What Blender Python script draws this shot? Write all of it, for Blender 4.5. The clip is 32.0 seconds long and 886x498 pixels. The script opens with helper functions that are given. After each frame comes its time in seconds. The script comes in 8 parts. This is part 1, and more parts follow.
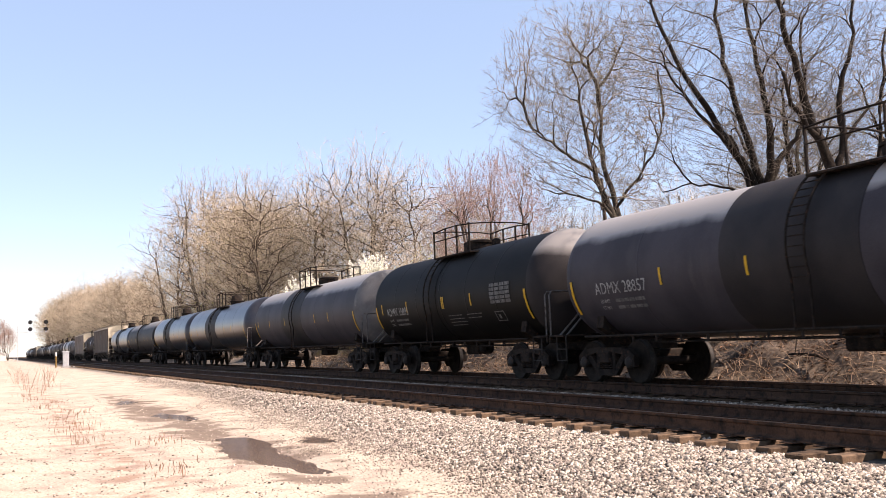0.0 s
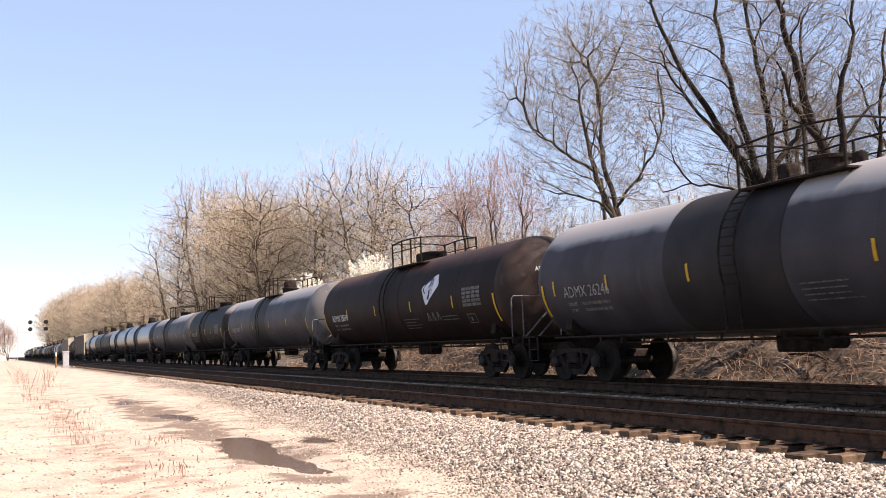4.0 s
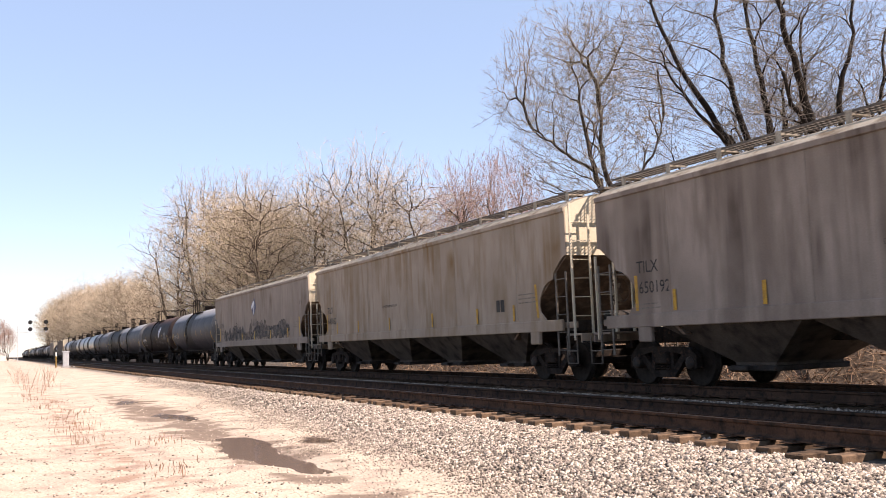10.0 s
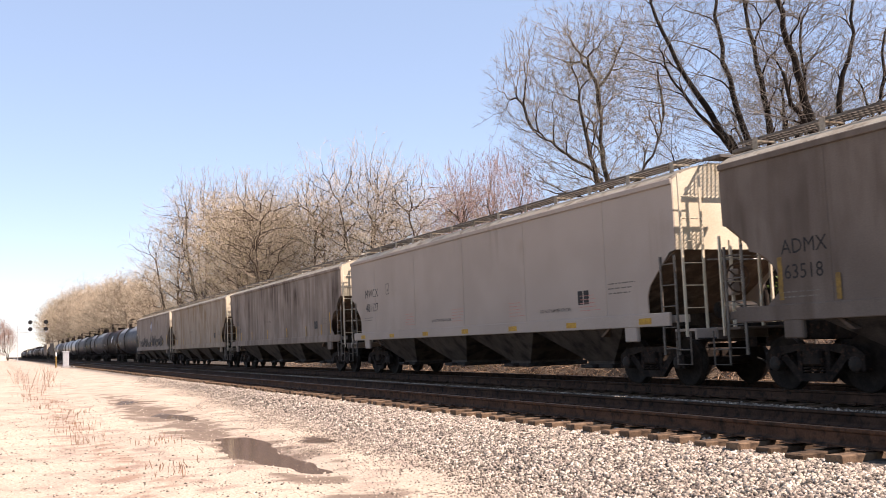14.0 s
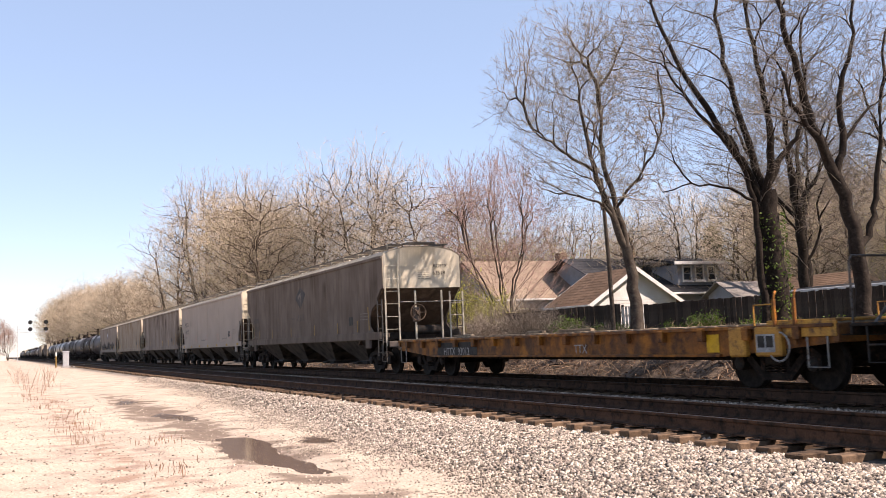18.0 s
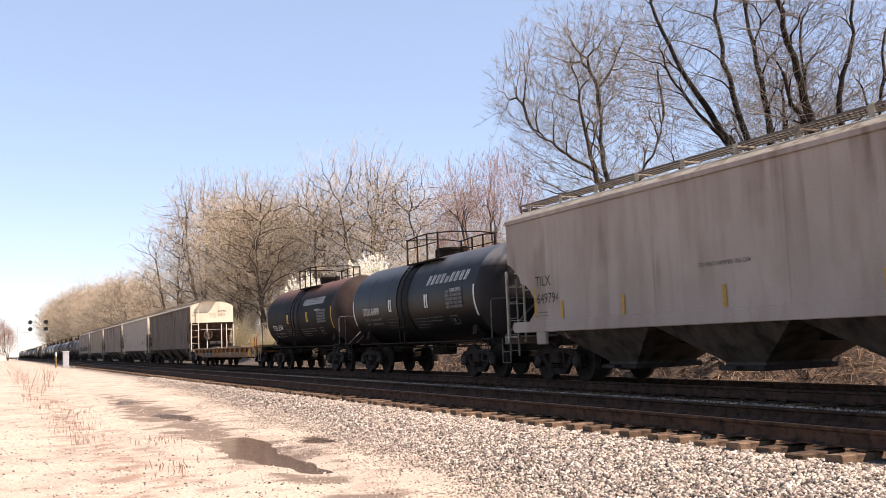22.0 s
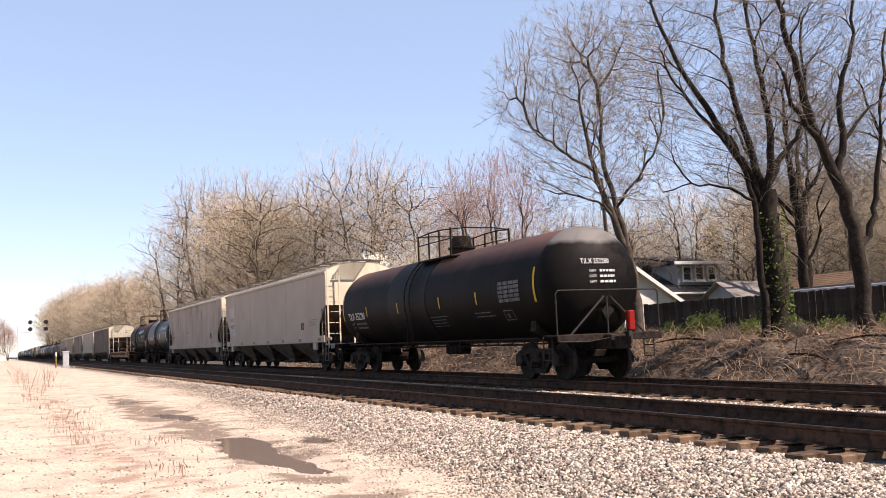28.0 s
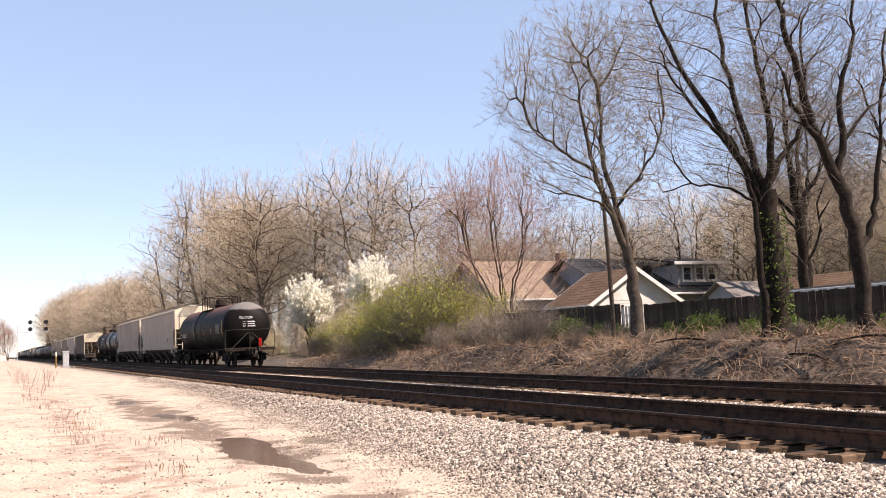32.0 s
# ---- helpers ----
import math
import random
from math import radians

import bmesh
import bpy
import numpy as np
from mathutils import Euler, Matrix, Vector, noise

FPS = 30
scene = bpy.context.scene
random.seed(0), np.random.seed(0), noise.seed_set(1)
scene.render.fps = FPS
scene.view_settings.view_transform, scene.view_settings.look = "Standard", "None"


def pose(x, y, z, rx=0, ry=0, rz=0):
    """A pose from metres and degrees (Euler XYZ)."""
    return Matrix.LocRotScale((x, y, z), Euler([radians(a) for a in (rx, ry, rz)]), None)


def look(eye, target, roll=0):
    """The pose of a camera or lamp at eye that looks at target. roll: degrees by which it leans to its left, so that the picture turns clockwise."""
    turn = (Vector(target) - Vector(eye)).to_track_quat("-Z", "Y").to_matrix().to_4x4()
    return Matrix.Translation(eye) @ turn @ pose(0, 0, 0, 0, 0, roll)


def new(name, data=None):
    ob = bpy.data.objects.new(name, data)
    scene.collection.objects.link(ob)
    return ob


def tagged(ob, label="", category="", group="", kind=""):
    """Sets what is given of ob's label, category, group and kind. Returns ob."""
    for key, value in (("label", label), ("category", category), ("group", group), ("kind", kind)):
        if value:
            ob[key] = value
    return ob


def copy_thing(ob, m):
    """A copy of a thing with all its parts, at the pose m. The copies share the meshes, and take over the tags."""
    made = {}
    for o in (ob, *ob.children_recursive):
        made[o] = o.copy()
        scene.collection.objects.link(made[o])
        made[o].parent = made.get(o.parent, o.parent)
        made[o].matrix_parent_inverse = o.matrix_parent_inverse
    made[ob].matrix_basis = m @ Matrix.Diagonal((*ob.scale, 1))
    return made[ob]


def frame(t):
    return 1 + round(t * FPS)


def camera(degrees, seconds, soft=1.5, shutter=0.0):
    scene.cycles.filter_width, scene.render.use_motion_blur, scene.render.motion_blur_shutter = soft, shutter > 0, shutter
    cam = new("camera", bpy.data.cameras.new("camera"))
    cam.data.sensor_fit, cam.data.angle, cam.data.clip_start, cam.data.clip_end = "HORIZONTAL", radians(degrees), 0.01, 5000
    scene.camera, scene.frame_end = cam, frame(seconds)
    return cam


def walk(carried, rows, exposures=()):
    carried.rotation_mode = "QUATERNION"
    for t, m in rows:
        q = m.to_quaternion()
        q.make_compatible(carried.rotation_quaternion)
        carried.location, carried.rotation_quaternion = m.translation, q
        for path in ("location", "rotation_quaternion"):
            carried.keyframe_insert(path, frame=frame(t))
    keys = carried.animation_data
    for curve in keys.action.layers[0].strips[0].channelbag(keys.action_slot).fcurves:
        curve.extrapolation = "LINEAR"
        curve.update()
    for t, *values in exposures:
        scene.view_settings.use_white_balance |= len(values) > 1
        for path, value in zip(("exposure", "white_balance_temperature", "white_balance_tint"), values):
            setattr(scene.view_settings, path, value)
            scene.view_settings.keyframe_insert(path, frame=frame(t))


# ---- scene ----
# ---------------------------------------------------------------- camera
EYE = (0.0, 0.0, 1.095)
YAW, PITCH, ROLL = radians(24.358), radians(5.232), -2.352
AIM = (math.sin(YAW) * math.cos(PITCH), math.cos(YAW) * math.cos(PITCH), math.sin(PITCH))
STAND = look(EYE, [e + 10 * a for e, a in zip(EYE, AIM)], ROLL)
cam = camera(48.456, 32.0, soft=0.65, shutter=0.12)
walk(cam, [(0.0, STAND), (32.0, STAND)], [(0.0, 1.29, 7200, 25), (9.0, 1.27, 7200, 25), (17.0, 1.19, 7200, 25), (32.0, 1.19, 7200, 25)])

# ---------------------------------------------------------------- light
SUN = Vector((0.72, -0.64, 1.0)).normalized()
world = bpy.data.worlds.new("sky")
scene.world = world
world.use_nodes = True
wn = world.node_tree.nodes
sky = wn.new("ShaderNodeTexSky")
sky.sky_type, sky.sun_disc = "NISHITA", False
sky.sun_elevation, sky.sun_rotation = math.asin(SUN.z), math.atan2(SUN.x, SUN.y)
sky.air_density, sky.dust_density, sky.ozone_density = 0.85, 0.0, 2.4
wn["Background"].inputs[1].default_value = 0.12
haze = wn.new("ShaderNodeMix")                # thin spring haze evens the sky out towards the horizon
haze.data_type = "RGBA"
haze.inputs[0].default_value = 0.55
haze.inputs[7].default_value = (1.62, 2.42, 3.3, 1)
world.node_tree.links.new(sky.outputs[0], haze.inputs[6])
world.node_tree.links.new(haze.outputs[2], wn["Background"].inputs[0])
sun = new("sun", bpy.data.lights.new("sun", "SUN"))
sun.data.energy, sun.data.angle, sun.data.color = 5.0, radians(0.53), (1.0, 0.94, 0.85)
sun.matrix_world = look(SUN * 50, (0, 0, 0))

# ---------------------------------------------------------------- materials


def mat(name, c1, c2, scale=2.0, rough=0.7, metal=0.0, bump=0.15, fine=40.0, stain=None, amount=0.0, streak=False,
        tint=0.0, grain=0.25, spec=0.12, contrast=0.5, second=None):
    """Two colours in large clouds, fine grain, an optional stain (in clouds or in downward streaks), bump."""
    m = bpy.data.materials.new(name)
    m.use_nodes = True
    n, l = m.node_tree.nodes, m.node_tree.links
    b = n["Principled BSDF"]
    co = n.new("ShaderNodeTexCoord").outputs["Object"]

    def noise_of(sc, detail=4.0, squash=None):
        t = n.new("ShaderNodeTexNoise")
        t.inputs["Scale"].default_value, t.inputs["Detail"].default_value = sc, detail
        if squash:
            mp = n.new("ShaderNodeMapping")
            mp.inputs["Scale"].default_value = squash
            l.new(co, mp.inputs[0])
            l.new(mp.outputs[0], t.inputs["Vector"])
        else:
            l.new(co, t.inputs["Vector"])
        return t.outputs["Fac"]

    def ramp(fac, lo, hi):
        r = n.new("ShaderNodeMapRange")
        r.inputs[1].default_value, r.inputs[2].default_value = lo, hi
        l.new(fac, r.inputs[0])
        return r.outputs[0]

    def mix(fac, a, c, mode="MIX"):
        x = n.new("ShaderNodeMix")
        x.data_type, x.blend_type = "RGBA", mode
        for value, slot in ((fac, 0), (a, 6), (c, 7)):
            if isinstance(value, (int, float)):
                x.inputs[slot].default_value = value
            elif isinstance(value, tuple):
                x.inputs[slot].default_value = (*value, 1)
            else:
                l.new(value, x.inputs[slot])
        return x.outputs[2]

    half = 0.5 * (1 - contrast) * 0.4
    col = mix(ramp(noise_of(scale), 0.3 + half, 0.7 - half), c1, c2)
    if stain and amount > 0:
        if streak:
            f1, f2 = noise_of(1.0, 6.0, (2.4, 2.4, 0.17)), noise_of(1.0, 3.0, (0.5, 0.5, 0.5))
            pr = n.new("ShaderNodeMath")
            pr.operation = "MULTIPLY"
            l.new(ramp(f1, 0.56 - 0.16 * amount, 0.70 - 0.12 * amount), pr.inputs[0])
            l.new(ramp(f2, 0.60 - 0.28 * amount, 0.72 - 0.12 * amount), pr.inputs[1])
            # runs start under the eave and fade out on their way down
            sp = n.new("ShaderNodeSeparateXYZ")
            l.new(co, sp.inputs[0])
            dn = n.new("ShaderNodeMapRange")
            dn.inputs[1].default_value, dn.inputs[2].default_value, dn.inputs[3].default_value = 1.4, 3.1, 0.35
            l.new(sp.outputs[2], dn.inputs[0])
            ru = n.new("ShaderNodeMath")
            ru.operation = "MULTIPLY"
            l.new(pr.outputs[0], ru.inputs[0])
            l.new(dn.outputs[0], ru.inputs[1])
            fac = ru.outputs[0]
        else:
            fac = ramp(noise_of(scale * 2.7, 6.0), 0.62 - 0.3 * amount, 0.74 - 0.1 * amount)
        col = mix(fac, col, stain)
    if second:
        f = noise_of(1.7, 5.0, (1.4, 1.4, 0.35))
        col = mix(ramp(f, 0.48, 0.72), col, second)
    g = noise_of(fine, 3.0)
    grey = n.new("ShaderNodeCombineColor")
    gv = n.new("ShaderNodeMapRange")
    gv.inputs[1].default_value, gv.inputs[2].default_value = 0.25, 0.75
    gv.inputs[3].default_value, gv.inputs[4].default_value = 1 - grain, 1 + grain
    l.new(g, gv.inputs[0])
    for k in range(3):
        l.new(gv.outputs[0], grey.inputs[k])
    col = mix(1.0, col, grey.outputs[0], "MULTIPLY")
    if tint:
        oi = n.new("ShaderNodeObjectInfo")
        tv = n.new("ShaderNodeMapRange")
        tv.inputs[3].default_value, tv.inputs[4].default_value = 1 - tint, 1 + tint
        l.new(oi.outputs["Random"], tv.inputs[0])
        tc = n.new("ShaderNodeCombineColor")
        for k in range(3):
            l.new(tv.outputs[0], tc.inputs[k])
        col = mix(1.0, col, tc.outputs[0], "MULTIPLY")
    l.new(col, b.inputs["Base Color"])
    b.inputs["Roughness"].default_value, b.inputs["Metallic"].default_value = rough, metal
    b.inputs["Specular IOR Level"].default_value = spec
    if bump:
        bp = n.new("ShaderNodeBump")
        bp.inputs["Strength"].default_value, bp.inputs["Distance"].default_value = bump, 0.02
        l.new(g, bp.inputs["Height"])
        l.new(bp.outputs[0], b.inputs["Normal"])
    return m


def island_tint(m, amount):
    """Varies a joined stuff's colour from piece to piece."""
    n, l = m.node_tree.nodes, m.node_tree.links
    b = n["Principled BSDF"]
    src = b.inputs["Base Color"].links[0].from_socket
    geo = n.new("ShaderNodeNewGeometry")
    mr = n.new("ShaderNodeMapRange")
    mr.inputs[3].default_value, mr.inputs[4].default_value = 1 - amount, 1 + amount
    l.new(geo.outputs["Random Per Island"], mr.inputs[0])
    cc = n.new("ShaderNodeCombineColor")
    for k in range(3):
        l.new(mr.outputs[0], cc.inputs[k])
    x = n.new("ShaderNodeMix")
    x.data_type, x.blend_type = "RGBA", "MULTIPLY"
    x.inputs[0].default_value = 1.0
    l.new(src, x.inputs[6])
    l.new(cc.outputs[0], x.inputs[7])
    l.new(x.outputs[2], b.inputs["Base Color"])
    return m


M = {}
M["tank_black"] = mat("tank_black", (0.004498, 0.003868, 0.003481), (0.007711, 0.006545, 0.005623), 0.9, 0.55, spec=0.07, stain=(0.01414, 0.01071, 0.008033), amount=0.3, streak=True, bump=0.05, grain=0.12)
M["tank_gloss"] = mat("tank_gloss", (0.002513, 0.002296, 0.002136), (0.004189, 0.003709, 0.003471), 0.9, 0.42, spec=0.1, stain=(0.008378, 0.006359, 0.004806), amount=0.15, streak=True, bump=0.03, grain=0.12)
M["tank_rusty"] = mat("tank_rusty", (0.004819, 0.003564, 0.003366), (0.008568, 0.005693, 0.00495), 0.9, 0.6, spec=0.06, stain=(0.01821, 0.00891, 0.006435), amount=0.4, streak=True, bump=0.06, grain=0.12)
M["tank_brown"] = mat("tank_brown", (0.01277, 0.008, 0.00704), (0.02016, 0.01184, 0.00992), 0.8, 0.6, spec=0.06, stain=(0.0336, 0.01728, 0.01216), amount=0.4, streak=True, bump=0.06, grain=0.12)
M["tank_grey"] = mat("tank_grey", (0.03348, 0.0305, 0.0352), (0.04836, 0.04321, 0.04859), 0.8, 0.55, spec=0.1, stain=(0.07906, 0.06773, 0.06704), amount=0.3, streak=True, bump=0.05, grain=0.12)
M["tank_dark"] = mat("tank_dark", (0.0184, 0.01657, 0.01712), (0.02831, 0.02486, 0.02421), 0.8, 0.55, spec=0.09, stain=(0.04603, 0.03825, 0.03425), amount=0.3, streak=True, bump=0.05, grain=0.12)
M["tank_silver"] = mat("tank_silver", (0.05202, 0.0508, 0.05814), (0.07038, 0.06854, 0.07429), 0.8, 0.30, metal=0.75, stain=(0.1002, 0.08951, 0.08314), amount=0.3, streak=True, bump=0.04, grain=0.12)
# rear heads of the grey tanks: sunlight is put into this paler grey
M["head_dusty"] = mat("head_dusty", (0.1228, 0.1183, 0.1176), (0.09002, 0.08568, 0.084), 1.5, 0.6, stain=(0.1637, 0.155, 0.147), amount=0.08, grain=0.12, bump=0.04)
M["head_pale"] = mat("head_pale", (0.30, 0.29, 0.28), (0.24, 0.23, 0.22), 2.0, 0.6, stain=(0.12, 0.11, 0.1), amount=0.3, grain=0.12, bump=0.04)
M["rust_top"] = mat("rust_top", (0.075, 0.035, 0.027), (0.10, 0.055, 0.042), 1.2, 0.7, stain=(0.035, 0.024, 0.02), amount=0.3)
M["hop_grey"] = mat("hop_grey", (0.1551, 0.1259, 0.1039), (0.1256, 0.1015, 0.08428), 0.7, 0.88, stain=(0.06008, 0.04264, 0.03235), amount=0.6, streak=True, bump=0.06, second=(0.1005, 0.07816, 0.06272), grain=0.09, spec=0.03)
M["hop_dirty"] = mat("hop_dirty", (0.2678, 0.2212, 0.184), (0.2108, 0.173, 0.143), 0.7, 0.88, stain=(0.06267, 0.04509, 0.03577), amount=0.85, streak=True, bump=0.06, second=(0.1595, 0.1258, 0.1022), grain=0.09, spec=0.03)
M["hop_yellowed"] = mat("hop_yellowed", (0.3066, 0.2538, 0.2014), (0.2627, 0.2146, 0.1676), 0.7, 0.88, stain=(0.1642, 0.0957, 0.03989), amount=0.62, streak=True, bump=0.06, second=(0.208, 0.1562, 0.1077), grain=0.09, spec=0.03)
M["hop_clean"] = mat("hop_clean", (0.3421, 0.2904, 0.2463), (0.3135, 0.2654, 0.2243), 0.6, 0.88, stain=(0.2612, 0.2141, 0.1743), amount=0.3, streak=True, bump=0.03, grain=0.09, spec=0.03)
M["hop_pale"] = mat("hop_pale", (0.3373, 0.2828, 0.2448), (0.2947, 0.2449, 0.2111), 0.6, 0.88, stain=(0.1463, 0.1025, 0.07599), amount=0.58, streak=True, bump=0.04, second=(0.2644, 0.2131, 0.1794), grain=0.09, spec=0.03)
M["hop_dusty"] = mat("hop_dusty", (0.262, 0.221, 0.186), (0.228, 0.191, 0.16), 0.6, 0.88, stain=(0.118, 0.086, 0.064), amount=0.58, streak=True, bump=0.04, second=(0.204, 0.168, 0.139), grain=0.09, spec=0.03)
M["hop_patch"] = mat("hop_patch", (0.3999, 0.3488, 0.3116), (0.372, 0.3255, 0.2883), 0.6, 0.85, stain=(0.3069, 0.2604, 0.2232), amount=0.2, streak=True, bump=0.02, grain=0.05, spec=0.03)
M["hop_roof"] = mat("hop_roof", (0.312, 0.2813, 0.2229), (0.2496, 0.214, 0.1642), 1.5, 0.7, stain=(0.1373, 0.104, 0.07039), amount=0.4)
# hopper ends: a paler cream than the sides, with the sunlight painted in
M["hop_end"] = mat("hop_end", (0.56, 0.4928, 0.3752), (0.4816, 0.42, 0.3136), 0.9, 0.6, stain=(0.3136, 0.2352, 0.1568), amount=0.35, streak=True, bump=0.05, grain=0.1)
# slope sheets carry their shade in this brown; brake wheels use it as rust
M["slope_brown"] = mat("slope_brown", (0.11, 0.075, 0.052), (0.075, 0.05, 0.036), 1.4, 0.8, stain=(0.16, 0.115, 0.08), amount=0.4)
M["board_steel"] = mat("board_steel", (0.13, 0.115, 0.095), (0.09, 0.078, 0.066), 4.0, 0.6, stain=(0.06, 0.042, 0.03), amount=0.3)
M["faded_print"] = mat("faded_print", (0.128, 0.1264, 0.12), (0.072, 0.0704, 0.068), 7.0, 0.65, bump=0.0, grain=0.35)
M["print_dark"] = mat("print_dark", (0.119, 0.1015, 0.084), (0.154, 0.1365, 0.1155), 5.0, 0.65, bump=0.0, grain=0.35)
M["galv"] = mat("galv", (0.288, 0.28, 0.264), (0.2, 0.192, 0.176), 4.0, 0.5, metal=0.4, stain=(0.112, 0.08, 0.056), amount=0.3)
M["steel_dark"] = mat("steel_dark", (0.0144, 0.01181, 0.0105), (0.0264, 0.02138, 0.01785), 5.0, 0.75, spec=0.03, stain=(0.054, 0.0315, 0.021), amount=0.25)
M["brace_dusty"] = mat("brace_dusty", (0.13, 0.122, 0.115), (0.09, 0.084, 0.078), 5.0, 0.7, spec=0.06, stain=(0.05, 0.038, 0.03), amount=0.4)
M["steel_mid"] = mat("steel_mid", (0.039, 0.03575, 0.0325), (0.026, 0.02275, 0.02015), 5.0, 0.65, spec=0.06, stain=(0.04875, 0.0312, 0.0221), amount=0.3)
M["wheel"] = mat("wheel", (0.02304, 0.018, 0.01428), (0.01344, 0.0108, 0.00924), 8.0, 0.65, spec=0.04)
M["tread"] = mat("tread", (0.045, 0.040, 0.036), (0.03, 0.027, 0.024), 9.0, 0.65, metal=0.3, bump=0.03)
M["flat_yellow"] = mat("flat_yellow", (0.2932, 0.114, 0.01808), (0.22, 0.08263, 0.01808), 1.5, 0.6, stain=(0.06232, 0.02853, 0.0155), amount=0.9, streak=False, second=(0.08797, 0.04277, 0.02065))
M["flat_bright"] = mat("flat_bright", (0.4232, 0.221, 0.045), (0.3496, 0.1742, 0.0405), 2.5, 0.6, stain=(0.1104, 0.0595, 0.0315), amount=0.4)
M["deck_wood"] = mat("deck_wood", (0.24, 0.192, 0.136), (0.16, 0.124, 0.088), 2.0, 0.85, stain=(0.08, 0.064, 0.048), amount=0.4)
M["yellow_tape"] = mat("yellow_tape", (0.527, 0.306, 0.017), (0.442, 0.2465, 0.017), 9.0, 0.5, bump=0.0, grain=0.1)
M["tape_worn"] = mat("tape_worn", (0.42, 0.24, 0.035), (0.32, 0.18, 0.035), 9.0, 0.6, bump=0.0, grain=0.25)
M["tape_dull"] = mat("tape_dull", (0.22, 0.135, 0.035), (0.16, 0.1, 0.035), 9.0, 0.6, bump=0.0, grain=0.2)
M["white_paint"] = mat("white_paint", (0.612, 0.6035, 0.578), (0.51, 0.5015, 0.476), 9.0, 0.55, bump=0.0, grain=0.1)
M["faded_white"] = mat("faded_white", (0.30, 0.30, 0.29), (0.2, 0.2, 0.2), 5.0, 0.6, bump=0.0, grain=0.3)
M["black_paint"] = mat("black_paint", (0.0198, 0.018, 0.01728), (0.033, 0.03, 0.027), 9.0, 0.6, bump=0.0, grain=0.2)
M["faded_black"] = mat("faded_black", (0.05, 0.044, 0.04), (0.085, 0.075, 0.066), 4.0, 0.65, bump=0.0, grain=0.35)
M["spray_grey"] = mat("spray_grey", (0.1425, 0.1237, 0.1102), (0.09375, 0.084, 0.078), 3.0, 0.8, bump=0.0, grain=0.3, spec=0.03)
M["spray_line"] = mat("spray_line", (0.075, 0.068, 0.064), (0.12, 0.106, 0.096), 4.0, 0.8, bump=0.0, grain=0.3, spec=0.03)
M["navy"] = mat("navy", (0.022, 0.026, 0.075), (0.03, 0.034, 0.09), 3.0, 0.5, bump=0.0, grain=0.15)
M["navy_faded"] = mat("navy_faded", (0.03, 0.026, 0.026), (0.045, 0.038, 0.036), 3.0, 0.6, bump=0.0, grain=0.3)
M["leaf_faded"] = mat("leaf_faded", (0.14, 0.115, 0.095), (0.11, 0.09, 0.075), 3.0, 0.6, bump=0.0, grain=0.3)
M["leaf_pale"] = mat("leaf_pale", (0.52, 0.54, 0.57), (0.42, 0.44, 0.48), 3.0, 0.5, bump=0.0, grain=0.1)
M["red_lamp"] = mat("red_lamp", (0.2475, 0.009, 0.00675), (0.2025, 0.0135, 0.009), 9.0, 0.35, bump=0.0, grain=0.1)
M["red_faded"] = mat("red_faded", (0.38, 0.16, 0.13), (0.42, 0.22, 0.18), 9.0, 0.6, bump=0.0, grain=0.2)
M["rail_side"] = mat("rail_side", (0.0486, 0.02805, 0.0192), (0.07425, 0.0408, 0.0264), 3.0, 0.9, spec=0.1, stain=(0.0162, 0.01275, 0.0108), amount=0.4)
M["rail_head"] = mat("rail_head", (0.036, 0.027, 0.0216), (0.0216, 0.01548, 0.01224), 3.0, 0.5, metal=0.5, bump=0.04)
M["tie_wood"] = mat("tie_wood", (0.08432, 0.05431, 0.03457), (0.1265, 0.08337, 0.05358), 3.0, 0.9, stain=(0.03584, 0.02405, 0.01729), amount=0.45, bump=0.5, fine=25.0, tint=0.35)
M["stone"] = island_tint(mat("ballast_stone", (0.3808, 0.3248, 0.2598), (0.2408, 0.196, 0.1579), 6.0, 0.9, stain=(0.084, 0.06944, 0.06048), amount=0.42, bump=0.3, fine=60.0), 0.78)



def thin_paint(m, scale, lo, hi):
    """Paint that has worn or was sprayed thin: bare patches let the surface below show."""
    n, l = m.node_tree.nodes, m.node_tree.links
    t, r = n.new("ShaderNodeTexNoise"), n.new("ShaderNodeMapRange")
    t.inputs["Scale"].default_value, t.inputs["Detail"].default_value = scale, 6.0
    r.inputs[1].default_value, r.inputs[2].default_value, r.inputs[4].default_value = lo, hi, 0.85
    l.new(n.new("ShaderNodeTexCoord").outputs["Object"], t.inputs["Vector"])
    l.new(t.outputs["Fac"], r.inputs[0])
    l.new(r.outputs[0], n["Principled BSDF"].inputs["Alpha"])
    return m


thin_paint(M["spray_grey"], 2.6, 0.3, 0.62)
thin_paint(M["spray_line"], 5.0, 0.36, 0.58)

# ---------------------------------------------------------------- mesh tools


